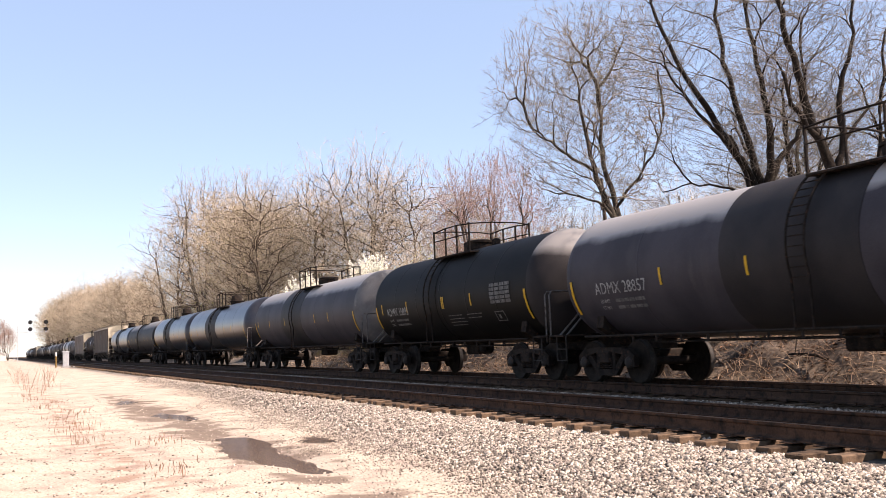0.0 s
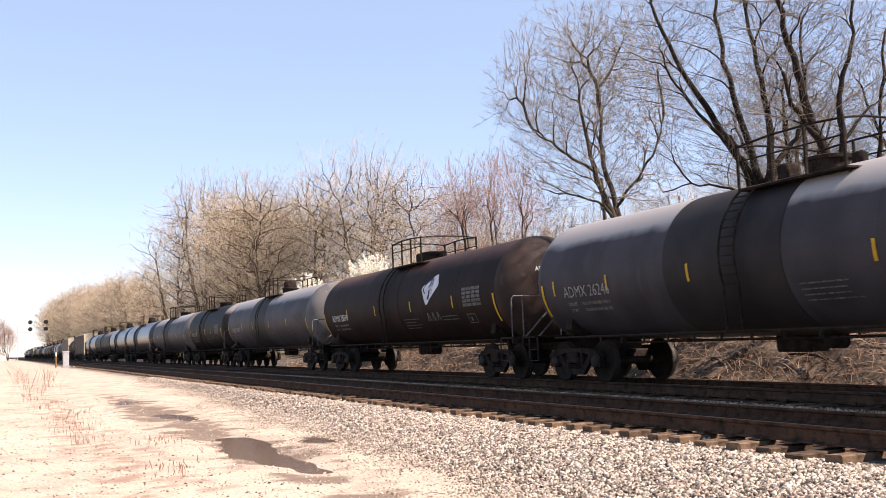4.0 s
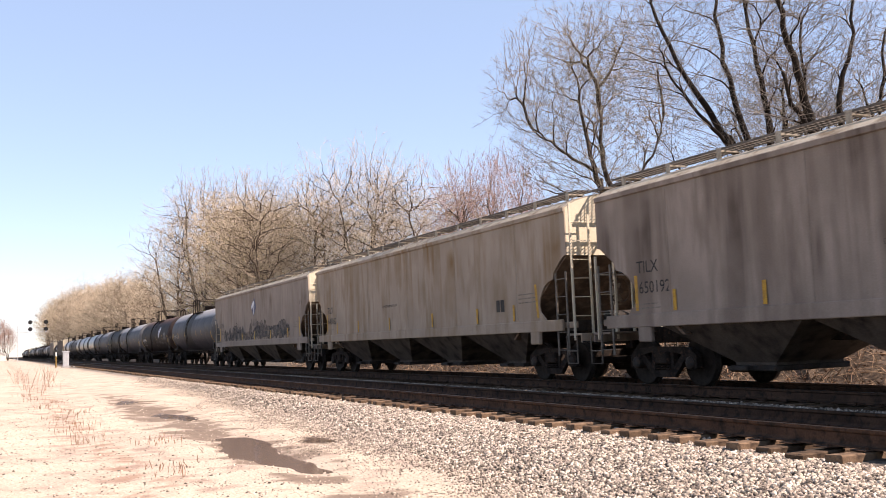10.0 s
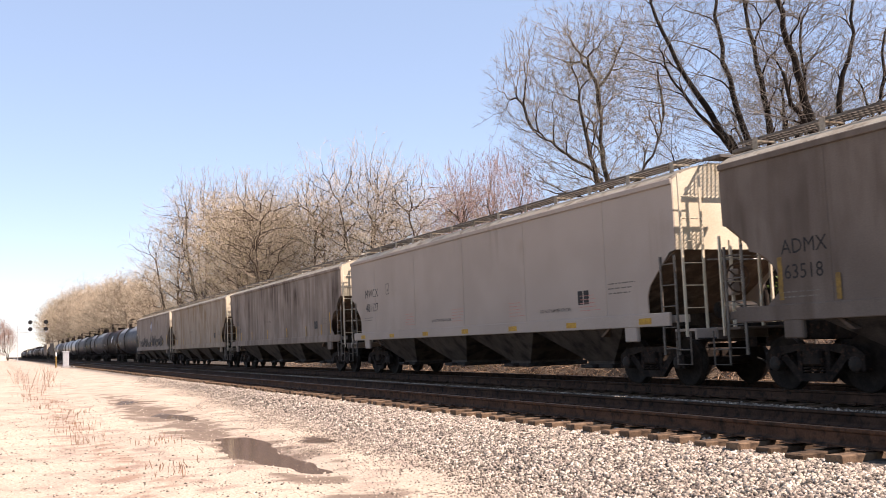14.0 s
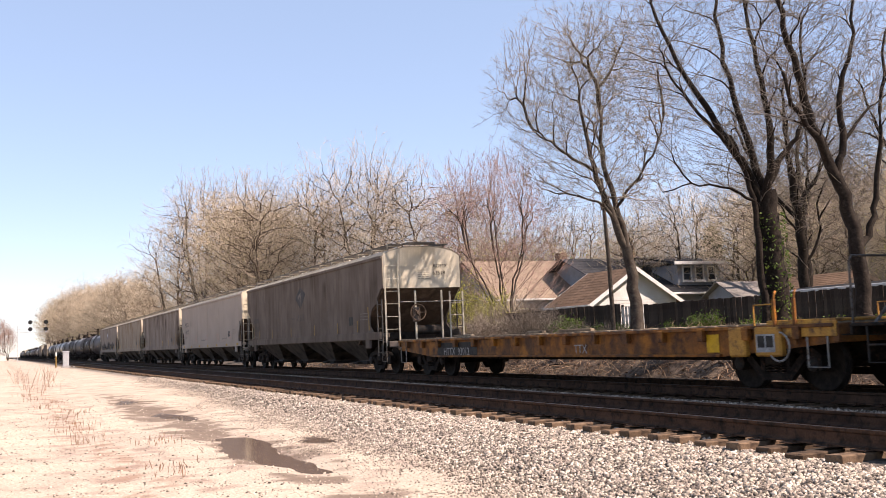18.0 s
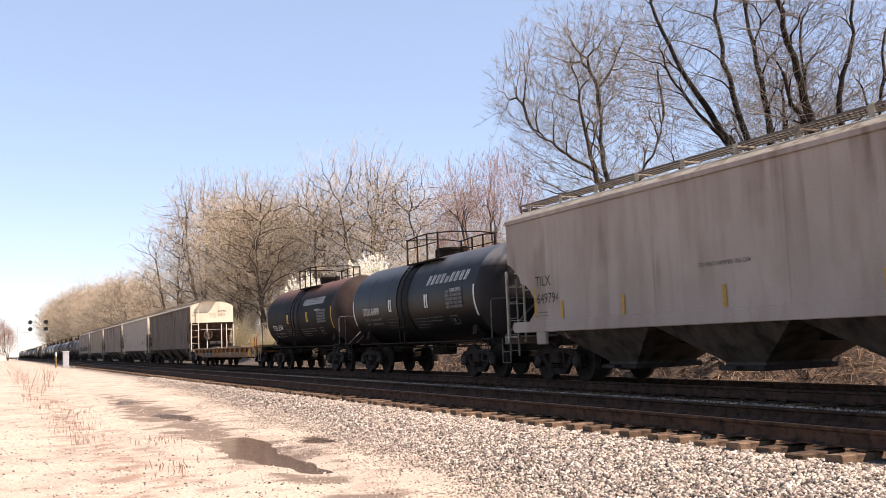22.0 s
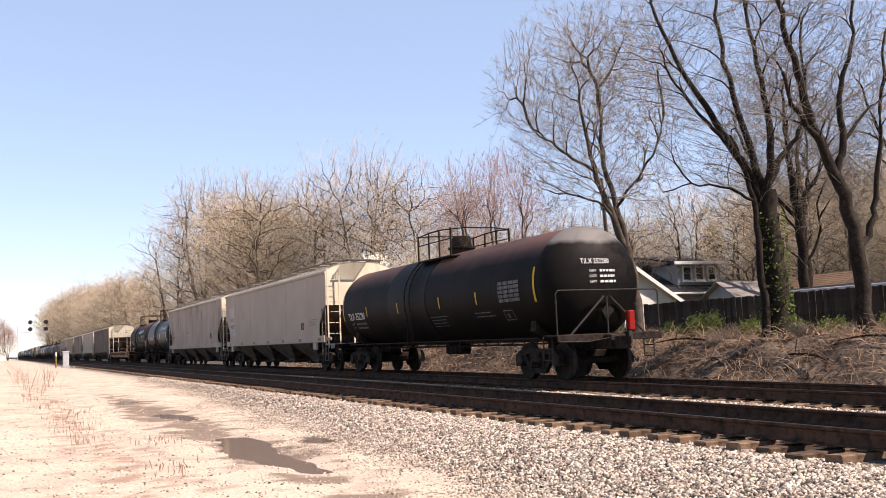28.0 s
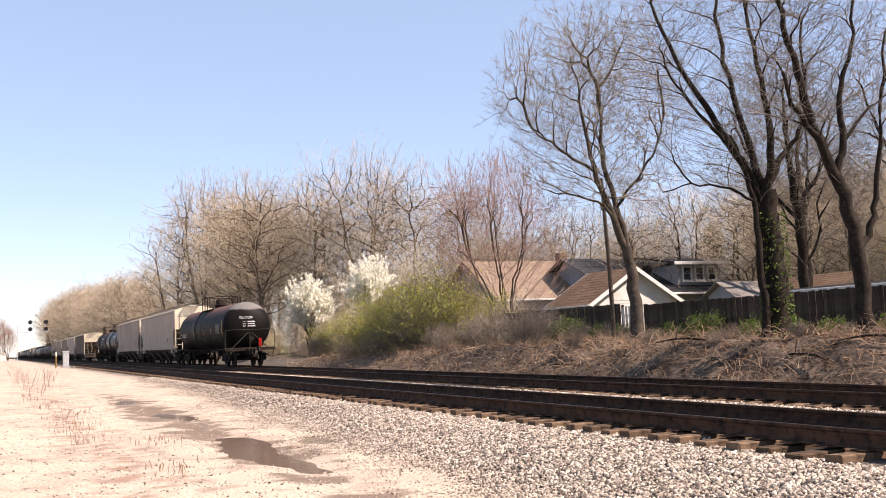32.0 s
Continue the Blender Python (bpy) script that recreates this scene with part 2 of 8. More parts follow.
class Shape:
    """Collects faces for one mesh."""

    def __init__(self):
        self.v, self.f, self.mi = [], [], []
        self.slot = 0

    def add(self, verts, faces):
        o = len(self.v)
        self.v += [tuple(p) for p in verts]
        self.f += [tuple(i + o for i in f) for f in faces]
        self.mi += [self.slot] * len(faces)
        return self

    def box(self, c, s, b=0.0, m=None):
        x, y, z = (0.5 * k for k in s)
        b = min(b, 0.45 * min(s))
        if b <= 0:
            vs = [(sx * x, sy * y, sz * z) for sx in (-1, 1) for sy in (-1, 1) for sz in (-1, 1)]
            fs = [(0, 1, 3, 2), (4, 6, 7, 5), (0, 4, 5, 1), (2, 3, 7, 6), (0, 2, 6, 4), (1, 5, 7, 3)]
        else:
            vs, idx = [], {}
            for sx in (-1, 1):
                for sy in (-1, 1):
                    for sz in (-1, 1):
                        for a in range(3):
                            p = [sx * x, sy * y, sz * z]
                            for k in range(3):
                                if k != a:
                                    p[k] -= b * (sx, sy, sz)[k]
                            idx[sx, sy, sz, a] = len(vs)
                            vs.append(tuple(p))
            fs = []
            for a in range(3):
                o1, o2 = (a + 1) % 3, (a + 2) % 3
                for s0 in (-1, 1):
                    ring = []
                    for s1, s2 in ((-1, -1), (1, -1), (1, 1), (-1, 1)):
                        k = [0, 0, 0]
                        k[a], k[o1], k[o2] = s0, s1, s2
                        ring.append(idx[(*k, a)])
                    fs.append(tuple(ring if s0 > 0 else ring[::-1]))
                for s1 in (-1, 1):
                    for s2 in (-1, 1):
                        q = []
                        for s0, w in ((-1, o1), (1, o1), (1, o2), (-1, o2)):
                            k = [0, 0, 0]
                            k[a], k[o1], k[o2] = s0, s1, s2
                            q.append(idx[(*k, w)])
                        fs.append(tuple(q if s1 * s2 < 0 else q[::-1]))
            for sx in (-1, 1):
                for sy in (-1, 1):
                    for sz in (-1, 1):
                        q = [idx[sx, sy, sz, a] for a in range(3)]
                        fs.append(tuple(q if sx * sy * sz > 0 else q[::-1]))
        if m is not None:
            vs = [m @ Vector(p) for p in vs]
        return self.add([(p[0] + c[0], p[1] + c[1], p[2] + c[2]) for p in vs], fs)

    def tube(self, pts, r, n=6, caps=True):
        """A round bar along pts; r is one radius or one a point."""
        pts = [Vector(p) for p in pts]
        rs = [r] * len(pts) if isinstance(r, (int, float)) else r
        d = (pts[1] - pts[0]).normalized()
        u = d.cross(Vector((0, 0, 1)) if abs(d.z) < 0.9 else Vector((0, 1, 0))).normalized()
        vs, k = [], len(pts)
        for i, p in enumerate(pts):
            a, b = pts[max(i - 1, 0)], pts[min(i + 1, k - 1)]
            d = (b - a).normalized()
            u = (u - d * u.dot(d)).normalized()
            w = d.cross(u)
            for j in range(n):
                t = 2 * math.pi * j / n
                vs.append(p + (u * math.cos(t) + w * math.sin(t)) * rs[i])
        fs = [(i * n + j, i * n + (j + 1) % n, (i + 1) * n + (j + 1) % n, (i + 1) * n + j) for i in range(k - 1) for j in range(n)]
        if caps:
            fs += [tuple(range(n - 1, -1, -1)), tuple((k - 1) * n + j for j in range(n))]
        return self.add(vs, fs)

    def lathe(self, prof, n=24, axis="y", c=(0, 0, 0), arc=None, caps=True):
        """prof: (along, radius). Turns it about the axis through c."""
        vs, k = [], len(prof)
        a0, a1 = arc or (0, 2 * math.pi)
        cols = n if arc is None else n + 1
        for s, r in prof:
            for j in range(cols):
                t = a0 + (a1 - a0) * j / n
                p = (r * math.sin(t), s, r * math.cos(t)) if axis == "y" else (s, r * math.sin(t), r * math.cos(t)) if axis == "x" else (r * math.cos(t), r * math.sin(t), s)
                vs.append((p[0] + c[0], p[1] + c[1], p[2] + c[2]))
        fs = []
        for i in range(k - 1):
            for j in range(n):
                j2 = (j + 1) % cols
                q = (i * cols + j, i * cols + j2, (i + 1) * cols + j2, (i + 1) * cols + j)
                fs.append(q if axis != "x" else q[::-1])
        if arc is None and caps:
            for i in (0, k - 1):
                if prof[i][1] > 1e-4:
                    ring = tuple(i * cols + j for j in range(n))
                    fs.append(ring)
        return self.add(vs, fs)

    def prism(self, poly, lo, hi, axis="x"):
        """poly: 2D outline, pushed from lo to hi along the axis. x: (y, z), y: (x, z), z: (x, y)."""
        def at(p, s):
            return (s, p[0], p[1]) if axis == "x" else (p[0], s, p[1]) if axis == "y" else (p[0], p[1], s)
        k = len(poly)
        vs = [at(p, lo) for p in poly] + [at(p, hi) for p in poly]
        fs = [tuple(range(k)), tuple(range(2 * k - 1, k - 1, -1))] + [(i, k + i, k + (i + 1) % k, (i + 1) % k) for i in range(k)]
        return self.add(vs, fs)

    def mesh(self, name, mats, smooth=0.0):
        me = bpy.data.meshes.new(name)
        me.from_pydata(self.v, [], self.f)
        for m in mats if isinstance(mats, (list, tuple)) else [mats]:
            me.materials.append(M[m] if isinstance(m, str) else m)
        if any(self.mi):
            me.polygons.foreach_set("material_index", self.mi)
        me.update()
        bm = bmesh.new()
        bm.from_mesh(me)
        bmesh.ops.recalc_face_normals(bm, faces=bm.faces)
        bm.to_mesh(me)
        bm.free()
        if smooth:
            me.polygons.foreach_set("use_smooth", [True] * len(me.polygons))
            me.set_sharp_from_angle(angle=radians(smooth))
        return me


def part(name, shape, material, parent=None, label="", smooth=0.0):
    me = shape if isinstance(shape, bpy.types.Mesh) else shape.mesh(name, material, smooth)
    ob = new(name, me)
    ob.parent = parent
    if label:
        tagged(ob, label)
    if name in ("fine_print", "data_panel", "seams", "wordmark", "tie_plates"):
        ob["kind"] = "stuff"
    return ob


def raw_mesh(name, verts, faces, material, smooth=False):
    """A large mesh from arrays, with no clean-up."""
    me = bpy.data.meshes.new(name)
    me.from_pydata(verts, [], faces)
    me.materials.append(M[material] if isinstance(material, str) else material)
    if smooth:
        me.polygons.foreach_set("use_smooth", [True] * len(me.polygons))
    me.update()
    return me


# ---------------------------------------------------------------- ground and track
NEAR, FAR, GAUGE = 8.786, 13.047, 1.505      # centre lines of the two tracks
PUDDLES = ((3.86, 16.2, 0.42, 3.1, 0.10), (5.2, 17.3, 0.42, 0.9, 0.07), (4.1, 26.4, 0.36, 2.3, 0.06), (3.8, 34.3, 0.36, 1.3, 0.05))


def smooth_step(a, b, x):
    t = np.clip((x - a) / (b - a), 0, 1)
    return t * t * (3 - 2 * t)


def bank_height(y):
    """How high the wooded bank beyond the tracks stands."""
    return 0.72 - 0.55 * smooth_step(34.0, 60.0, y)


def ground_z(x, y):
    x, y = np.asarray(x, float), np.asarray(y, float)
    wob = 0.018 * np.sin(x * 1.7 + 0.6 * np.sin(y * 0.5)) * np.sin(y * 0.83 + x * 0.4) + 0.012 * np.sin(x * 4.1 + y * 2.3) * np.sin(y * 3.1 - x * 1.2)
    edge = 7.35 + 0.05 * np.sin(y * 0.9)
    foot = np.clip(4.75 + 0.055 * y, 4.9, 6.7) + 0.15 * np.sin(y * 0.35) + 0.1 * np.sin(y * 1.3)
    dirt = -0.58 + wob + 0.20 * smooth_step(1.5, -3.0, x) * smooth_step(5, 14, y)
    dirt = dirt + 0.24 * smooth_step(24.0, 60.0, y)
    z = dirt + (-0.312 - dirt) * smooth_step(foot, edge, x) ** 0.85
    mid = -0.225
    between = smooth_step(9.9, 10.4, x) * smooth_step(11.9, 11.4, x)
    z = np.where(x > edge, -0.312 + 0.042 * smooth_step(7.45, 8.0, x) + (mid + 0.27) * between, z)
    beyond = smooth_step(14.35, 15.4, x)
    z = z + beyond * -0.18
    h = bank_height(y)
    crest = smooth_step(15.3, 17.9, x)
    rough = 0.10 * np.sin(x * 2.1 + y * 1.3) * np.sin(y * 0.9) + 0.06 * np.sin(x * 5.0 - y * 2.1)
    z = z + crest * (h + 0.44 + rough * smooth_step(15.3, 16.3, x))
    z = z - smooth_step(19.5, 23.0, x) * (h - 0.25)
    for px, py, rx, ry, d in PUDDLES:
        q = ((x - px - 0.12 * np.sin(y * 1.1)) / rx) ** 2 + ((y - py) / ry) ** 2
        z = z - d * np.exp(-q * 0.9)
    return z


def spread(lo, fine_lo, fine_hi, hi, step, grow=1.22):
    inner = list(np.arange(fine_lo, fine_hi + 1e-6, step))
    a, s = fine_lo, step
    left = []
    while a > lo:
        s *= grow
        a -= s
        left.append(max(a, lo))
    a, s = fine_hi, step
    right = []
    while a < hi:
        s *= grow
        a += s
        right.append(min(a, hi))
    return np.array(left[::-1] + inner + right)


def build_ground():
    xs, ys = spread(-1500, -1.0, 20.0, 1800, 0.13), spread(-600, 6.0, 42.0, 2500, 0.16, 1.1)
    gx, gy = np.meshgrid(xs, ys)
    gz = ground_z(gx, gy)
    far = smooth_step(150, 600, np.abs(gx)) * 0.3
    v = np.stack([gx, gy, gz - far], -1).reshape(-1, 3)
    nx, ny = len(xs), len(ys)
    i = (np.arange(ny - 1)[:, None] * nx + np.arange(nx - 1)[None]).ravel()
    f = np.stack([i, i + 1, i + nx + 1, i + nx], -1)
    return tagged(new("ground", raw_mesh("ground", v.tolist(), f.tolist(), ground_material(), True)),
                  "pale sandy dirt and gravel ground with damp patches beside the railway", "ground", kind="structure")


def ground_material():
    m = mat("ground_dirt", (0.397, 0.331, 0.254), (0.342, 0.280, 0.216), 0.55, 0.95, stain=(0.2328, 0.164, 0.126), amount=0.35, bump=0.6, fine=28.0, grain=0.35)
    n, l = m.node_tree.nodes, m.node_tree.links
    b = n["Principled BSDF"]
    dirt = b.inputs["Base Color"].links[0].from_socket
    co = n.new("ShaderNodeTexCoord").outputs["Object"]
    sep = n.new("ShaderNodeSeparateXYZ")
    l.new(co, sep.inputs[0])

    def noise_at(scale, detail=5.0):
        t = n.new("ShaderNodeTexNoise")
        t.inputs["Scale"].default_value, t.inputs["Detail"].default_value = scale, detail
        l.new(co, t.inputs["Vector"])
        return t.outputs["Fac"]

    def math_of(op, a, c):
        t = n.new("ShaderNodeMath")
        t.operation = op
        for k, v in enumerate((a, c)):
            if isinstance(v, (int, float)):
                t.inputs[k].default_value = v
            else:
                l.new(v, t.inputs[k])
        return t.outputs[0]

    def band(value, lo, hi):
        r = n.new("ShaderNodeMapRange")
        r.interpolation_type = "SMOOTHSTEP"
        r.inputs[1].default_value, r.inputs[2].default_value = lo, hi
        l.new(value, r.inputs[0])
        return r.outputs[0]

    def mix(fac, a, c):
        x = n.new("ShaderNodeMix")
        x.data_type = "RGBA"
        l.new(fac, x.inputs[0])
        for v, slot in ((a, 6), (c, 7)):
            if isinstance(v, tuple):
                x.inputs[slot].default_value = (*v, 1)
            else:
                l.new(v, x.inputs[slot])
        return x.outputs[2]

    def two(c1, c2, scale):
        return mix(band(noise_at(scale), 0.35, 0.65), c1, c2)

    rubble = math_of("MULTIPLY", band(noise_at(55.0, 2.0), 0.52, 0.72), 0.55)
    dirt = mix(rubble, dirt, (0.4656, 0.424, 0.3612))
    pits = math_of("MULTIPLY", band(noise_at(38.0, 3.0), 0.60, 0.72), 0.6)
    dirt = mix(pits, dirt, (0.1707, 0.132, 0.1008))
    wob = math_of("MULTIPLY", math_of("SUBTRACT", noise_at(0.9), 0.5), 1.8)
    xw = math_of("ADD", sep.outputs[0], wob)
    lead = math_of("MINIMUM", math_of("MULTIPLY", sep.outputs[1], 0.055), 2.0)
    xs = math_of("SUBTRACT", xw, lead)
    # ground below the ballast: shade in the gaps between stones painted dark
    stone = two((0.1242, 0.104, 0.084), (0.0388, 0.0336, 0.02856), 22.0)
    litter = mix(band(noise_at(1.3), 0.45, 0.62), two((0.16, 0.118, 0.084), (0.065, 0.046, 0.033), 9.0), (0.04, 0.028, 0.02))
    grass = two((0.0776, 0.088, 0.0336), (0.1397, 0.112, 0.063), 2.0)
    col = mix(band(xs, 4.2, 5.7), dirt, stone)
    far = math_of("MULTIPLY", band(sep.outputs[1], 44.0, 58.0), 2.2)
    col = mix(band(math_of("SUBTRACT", xw, far), 14.9, 15.9), col, litter)
    col = mix(band(xw, 21.5, 24.0), col, grass)
    # dark soil between the rails, with the rails' shade put into its colour
    for centre in (NEAR, FAR):
        off = math_of("ABSOLUTE", math_of("SUBTRACT", sep.outputs[0], centre), 0)
        col = mix(band(off, 0.98, 0.8), col, two((0.045, 0.036, 0.03), (0.022, 0.018, 0.015), 9.0))
    # damp, darker earth along the low ground
    px = math_of("DIVIDE", math_of("SUBTRACT", sep.outputs[0], 3.75), 0.85)
    py = math_of("DIVIDE", math_of("SUBTRACT", sep.outputs[1], 24.5), 14.5)
    q = math_of("ADD", math_of("MULTIPLY", px, px), math_of("MULTIPLY", py, py))
    damp = math_of("MULTIPLY", band(math_of("ADD", q, math_of("MULTIPLY", math_of("SUBTRACT", noise_at(1.1, 6.0), 0.5), 5.0)), 1.0, 0.3), 0.85)
    col = mix(damp, col, (0.115, 0.080, 0.058))
    # reddish dry stems and soil in a strip beside the road
    dx = math_of("ABSOLUTE", math_of("SUBTRACT", math_of("ADD", sep.outputs[0], math_of("MULTIPLY", wob, 0.5)), 1.6), 0)
    strip = math_of("MULTIPLY", band(dx, 0.75, 0.1), band(noise_at(2.2, 6.0), 0.45, 0.65))
    strip = math_of("MULTIPLY", strip, 0.75)
    col = mix(strip, col, (0.2095, 0.12, 0.0798))
    l.new(col, b.inputs["Base Color"])
    b.inputs["Specular IOR Level"].default_value = 0.2
    return m


build_ground()


def rail_profile():
    half = [(0.0375, 0.0), (0.037, -0.026), (0.030, -0.036), (0.010, -0.048), (0.009, -0.135), (0.022, -0.160), (0.076, -0.172), (0.076, -0.186)]
    return half + [(-x, z) for x, z in half[::-1]]


TIE_STEP = 0.4996


def build_track(xc, first, kinds, label):
    track = tagged(new("railway_track"), label, "railway track", kind="structure")
    for side in (-1, 1):
        s = Shape().prism([(x + xc + side * GAUGE / 2, z) for x, z in rail_profile()], -120, 1500, "y")
        part("rail", s, "rail_side", track, "rust-brown steel rail with a worn head")
        x = xc + side * GAUGE / 2
        h = Shape()
        h.box((x, 690, 0.0015), (0.058, 1620, 0.005), 0)
        part("running_surface", h, "rail_head", track, "dull polished rail head")
        p = Shape()
        for k in range(240):
            p.box((x, first + k * TIE_STEP, -0.190), (0.36, 0.19, 0.014), 0.003)
            for dx in (-0.1, 0.1):
                p.box((x + dx, first + k * TIE_STEP + 0.05 * (1 if dx > 0 else -1), -0.172), (0.035, 0.03, 0.03), 0.006)
        part("tie_plates", p, "rail_side", track, "rusty tie plates and spike heads")["kind"] = "stuff"
    rng = random.Random(5)
    meshes = []
    for k in range(kinds):
        s = Shape()
        s.box((0, 0, -0.09), (2.55 + rng.uniform(-0.06, 0.06), 0.225 + rng.uniform(-0.015, 0.015), 0.178), 0.012)
        jit = random.Random(k)
        s.v = [(a + jit.uniform(-0.012, 0.012), c + jit.uniform(-0.007, 0.007), z + jit.uniform(-0.005, 0.003)) for a, c, z in s.v]
        meshes.append(s.mesh("tie", "tie_wood"))
    for k in range(230):
        t = new("tie", meshes[rng.randrange(kinds)])
        t.parent = track
        t.matrix_basis = pose(xc + rng.uniform(-0.05, 0.05), first + k * TIE_STEP + rng.uniform(-0.035, 0.035), -0.203 + rng.uniform(-0.012, 0.006), 0, rng.uniform(-0.6, 0.6), rng.uniform(-1.6, 1.6))
    return track


# ---------------------------------------------------------------- rolling stock: shared pieces
RAD, AXLE, TOP_Z, HEAD = 1.40, 2.32, 3.72, 0.74       # tank barrel radius and centre height


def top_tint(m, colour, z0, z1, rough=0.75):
    """Tints the upper part of a barrel or head, with a ragged edge: rust, a pale cap, painted sunlight."""
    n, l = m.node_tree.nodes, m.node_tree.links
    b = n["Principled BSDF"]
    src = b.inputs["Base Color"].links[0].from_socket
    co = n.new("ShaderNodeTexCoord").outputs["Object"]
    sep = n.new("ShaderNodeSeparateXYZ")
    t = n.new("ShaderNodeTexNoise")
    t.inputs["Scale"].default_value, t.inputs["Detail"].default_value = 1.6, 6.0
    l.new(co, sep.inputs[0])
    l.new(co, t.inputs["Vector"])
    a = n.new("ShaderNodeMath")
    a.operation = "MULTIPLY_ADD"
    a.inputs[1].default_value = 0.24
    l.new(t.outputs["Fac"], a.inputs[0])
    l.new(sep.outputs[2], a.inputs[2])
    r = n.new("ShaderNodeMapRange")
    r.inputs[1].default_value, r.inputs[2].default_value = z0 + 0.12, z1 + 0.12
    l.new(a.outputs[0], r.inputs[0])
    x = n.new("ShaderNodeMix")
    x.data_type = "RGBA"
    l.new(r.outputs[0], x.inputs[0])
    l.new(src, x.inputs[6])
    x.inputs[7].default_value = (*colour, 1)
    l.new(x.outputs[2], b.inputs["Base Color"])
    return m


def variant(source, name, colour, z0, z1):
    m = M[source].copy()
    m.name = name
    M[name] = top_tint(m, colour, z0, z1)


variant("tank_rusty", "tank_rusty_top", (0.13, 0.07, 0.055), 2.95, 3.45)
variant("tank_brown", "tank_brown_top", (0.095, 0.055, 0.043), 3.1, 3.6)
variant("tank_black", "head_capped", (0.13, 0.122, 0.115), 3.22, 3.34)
# sunlit crowns put into the colour of the grey, dark and gloss barrels
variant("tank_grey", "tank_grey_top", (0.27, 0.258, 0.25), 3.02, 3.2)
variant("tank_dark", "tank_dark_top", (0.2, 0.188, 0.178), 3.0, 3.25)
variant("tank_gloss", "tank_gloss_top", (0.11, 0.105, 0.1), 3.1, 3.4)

M["tank_brown_head"] = mat("tank_brown_head", (0.045, 0.0308, 0.0253), (0.033, 0.022, 0.01815), 1.5, 0.6, stain=(0.066, 0.04675, 0.0385), amount=0.08, grain=0.12, bump=0.04)

# dusty bays, with the shade under the body put into the brown
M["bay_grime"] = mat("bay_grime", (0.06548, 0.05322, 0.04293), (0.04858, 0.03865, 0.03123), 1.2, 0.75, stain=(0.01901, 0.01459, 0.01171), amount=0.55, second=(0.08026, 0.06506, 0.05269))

WORDS = {}


def set_type(words):
    """Flat letter meshes, one for each word, in the built-in font."""
    obs = []
    for w in words:
        cu = bpy.data.curves.new("type", "FONT")
        cu.body, cu.size, cu.resolution_u = w, 1.0, 2
        obs.append((w, new("type", cu)))
    dg = bpy.context.evaluated_depsgraph_get()
    dg.update()
    for w, ob in obs:
        me = bpy.data.meshes.new_from_object(ob.evaluated_get(dg))
        co = np.array([v.co[:2] for v in me.vertices])
        WORDS[w] = (co - [co[:, 0].min(), 0], [tuple(p.vertices) for p in me.polygons])
        bpy.data.objects.remove(ob)
        bpy.data.meshes.remove(me)


def on_side(w):
    return lambda u, v: (-w, -u, v)


def on_barrel(r=RAD + 0.016, zc=AXLE):
    def put(u, v):
        t = (v - zc) / r
        return (-r * math.cos(t), -u, zc + r * math.sin(t))
    return put


def on_head(yend, depth, r=RAD, zc=AXLE):
    def put(u, v):
        q = max(0.02, 1 - (u * u + (v - zc) ** 2) / (r * r))
        return (u, yend - depth * math.sqrt(q) - 0.02, v)
    return put


def on_end(y):
    return lambda u, v: (u, y, v)


def lettering(name, word, size, u, v, put, material, parent, label="", stretch=1.0):
    co, fs = WORDS[word]
    me = raw_mesh(name, [put(u + a * size * stretch, v + b * size) for a, b in co], fs, material)
    return part(name, me, None, parent, label or "stencilled lettering")


def flat_poly(shape, pts, put, cut=1):
    """An outline of (u, v) laid on a surface; long bars are cut into strips to follow a curve."""
    return shape.add([put(u, v) for u, v in pts], [tuple(range(len(pts)))])


def bar_block(shape, u0, v0, w, h, put, rows=3, fill=0.55, rng=None, ragged=0.3):
    rng = rng or random.Random(1)
    for k in range(rows):
        v = v0 - k * h / rows
        hh = h / rows * fill
        end = u0 + w * (1 - rng.uniform(0, ragged))
        u = u0
        while u < end:
            s = min(rng.uniform(0.08, 0.22) * max(w, 0.6), end - u)
            if s > 0.02:
                flat_poly(shape, [(u, v), (u + s, v), (u + s, v + hh), (u, v + hh)], put)
            u += s + 0.03
    return shape


def strip(shape, u, v0, v1, w, put, n=4):
    for k in range(n):
        a, b = v0 + (v1 - v0) * k / n, v0 + (v1 - v0) * (k + 1) / n
        flat_poly(shape, [(u, a), (u + w, a), (u + w, b), (u, b)], put)
    return shape


def wheelset_mesh():
    s = Shape()
    for side in (-1, 1):
        prof = [(0.068, 0.0), (0.075, 0.10), (0.05, 0.13), (0.035, 0.33), (0.062, 0.40), (0.068, 0.448), (0.066, 0.452)]
        s.slot = 0
        s.lathe([(side * (0.7525 + a), r) for a, r in prof], 28, "x", caps=False)
        s.slot = 1
        s.lathe([(side * (0.7525 + a), r) for a, r in ((0.066, 0.452), (-0.03, 0.456))], 28, "x", caps=False)
        s.slot = 0
        s.lathe([(side * (0.7525 + a), r) for a, r in ((-0.03, 0.456), (-0.045, 0.485), (-0.062, 0.482), (-0.066, 0.40), (-0.03, 0.33), (-0.03, 0.14), (-0.07, 0.10), (-0.07, 0.0))], 28, "x", caps=False)
    s.tube([(-1.05, 0, 0), (1.05, 0, 0)], 0.085, 10)
    return s.mesh("wheelset", ["wheel", "tread"], 40)


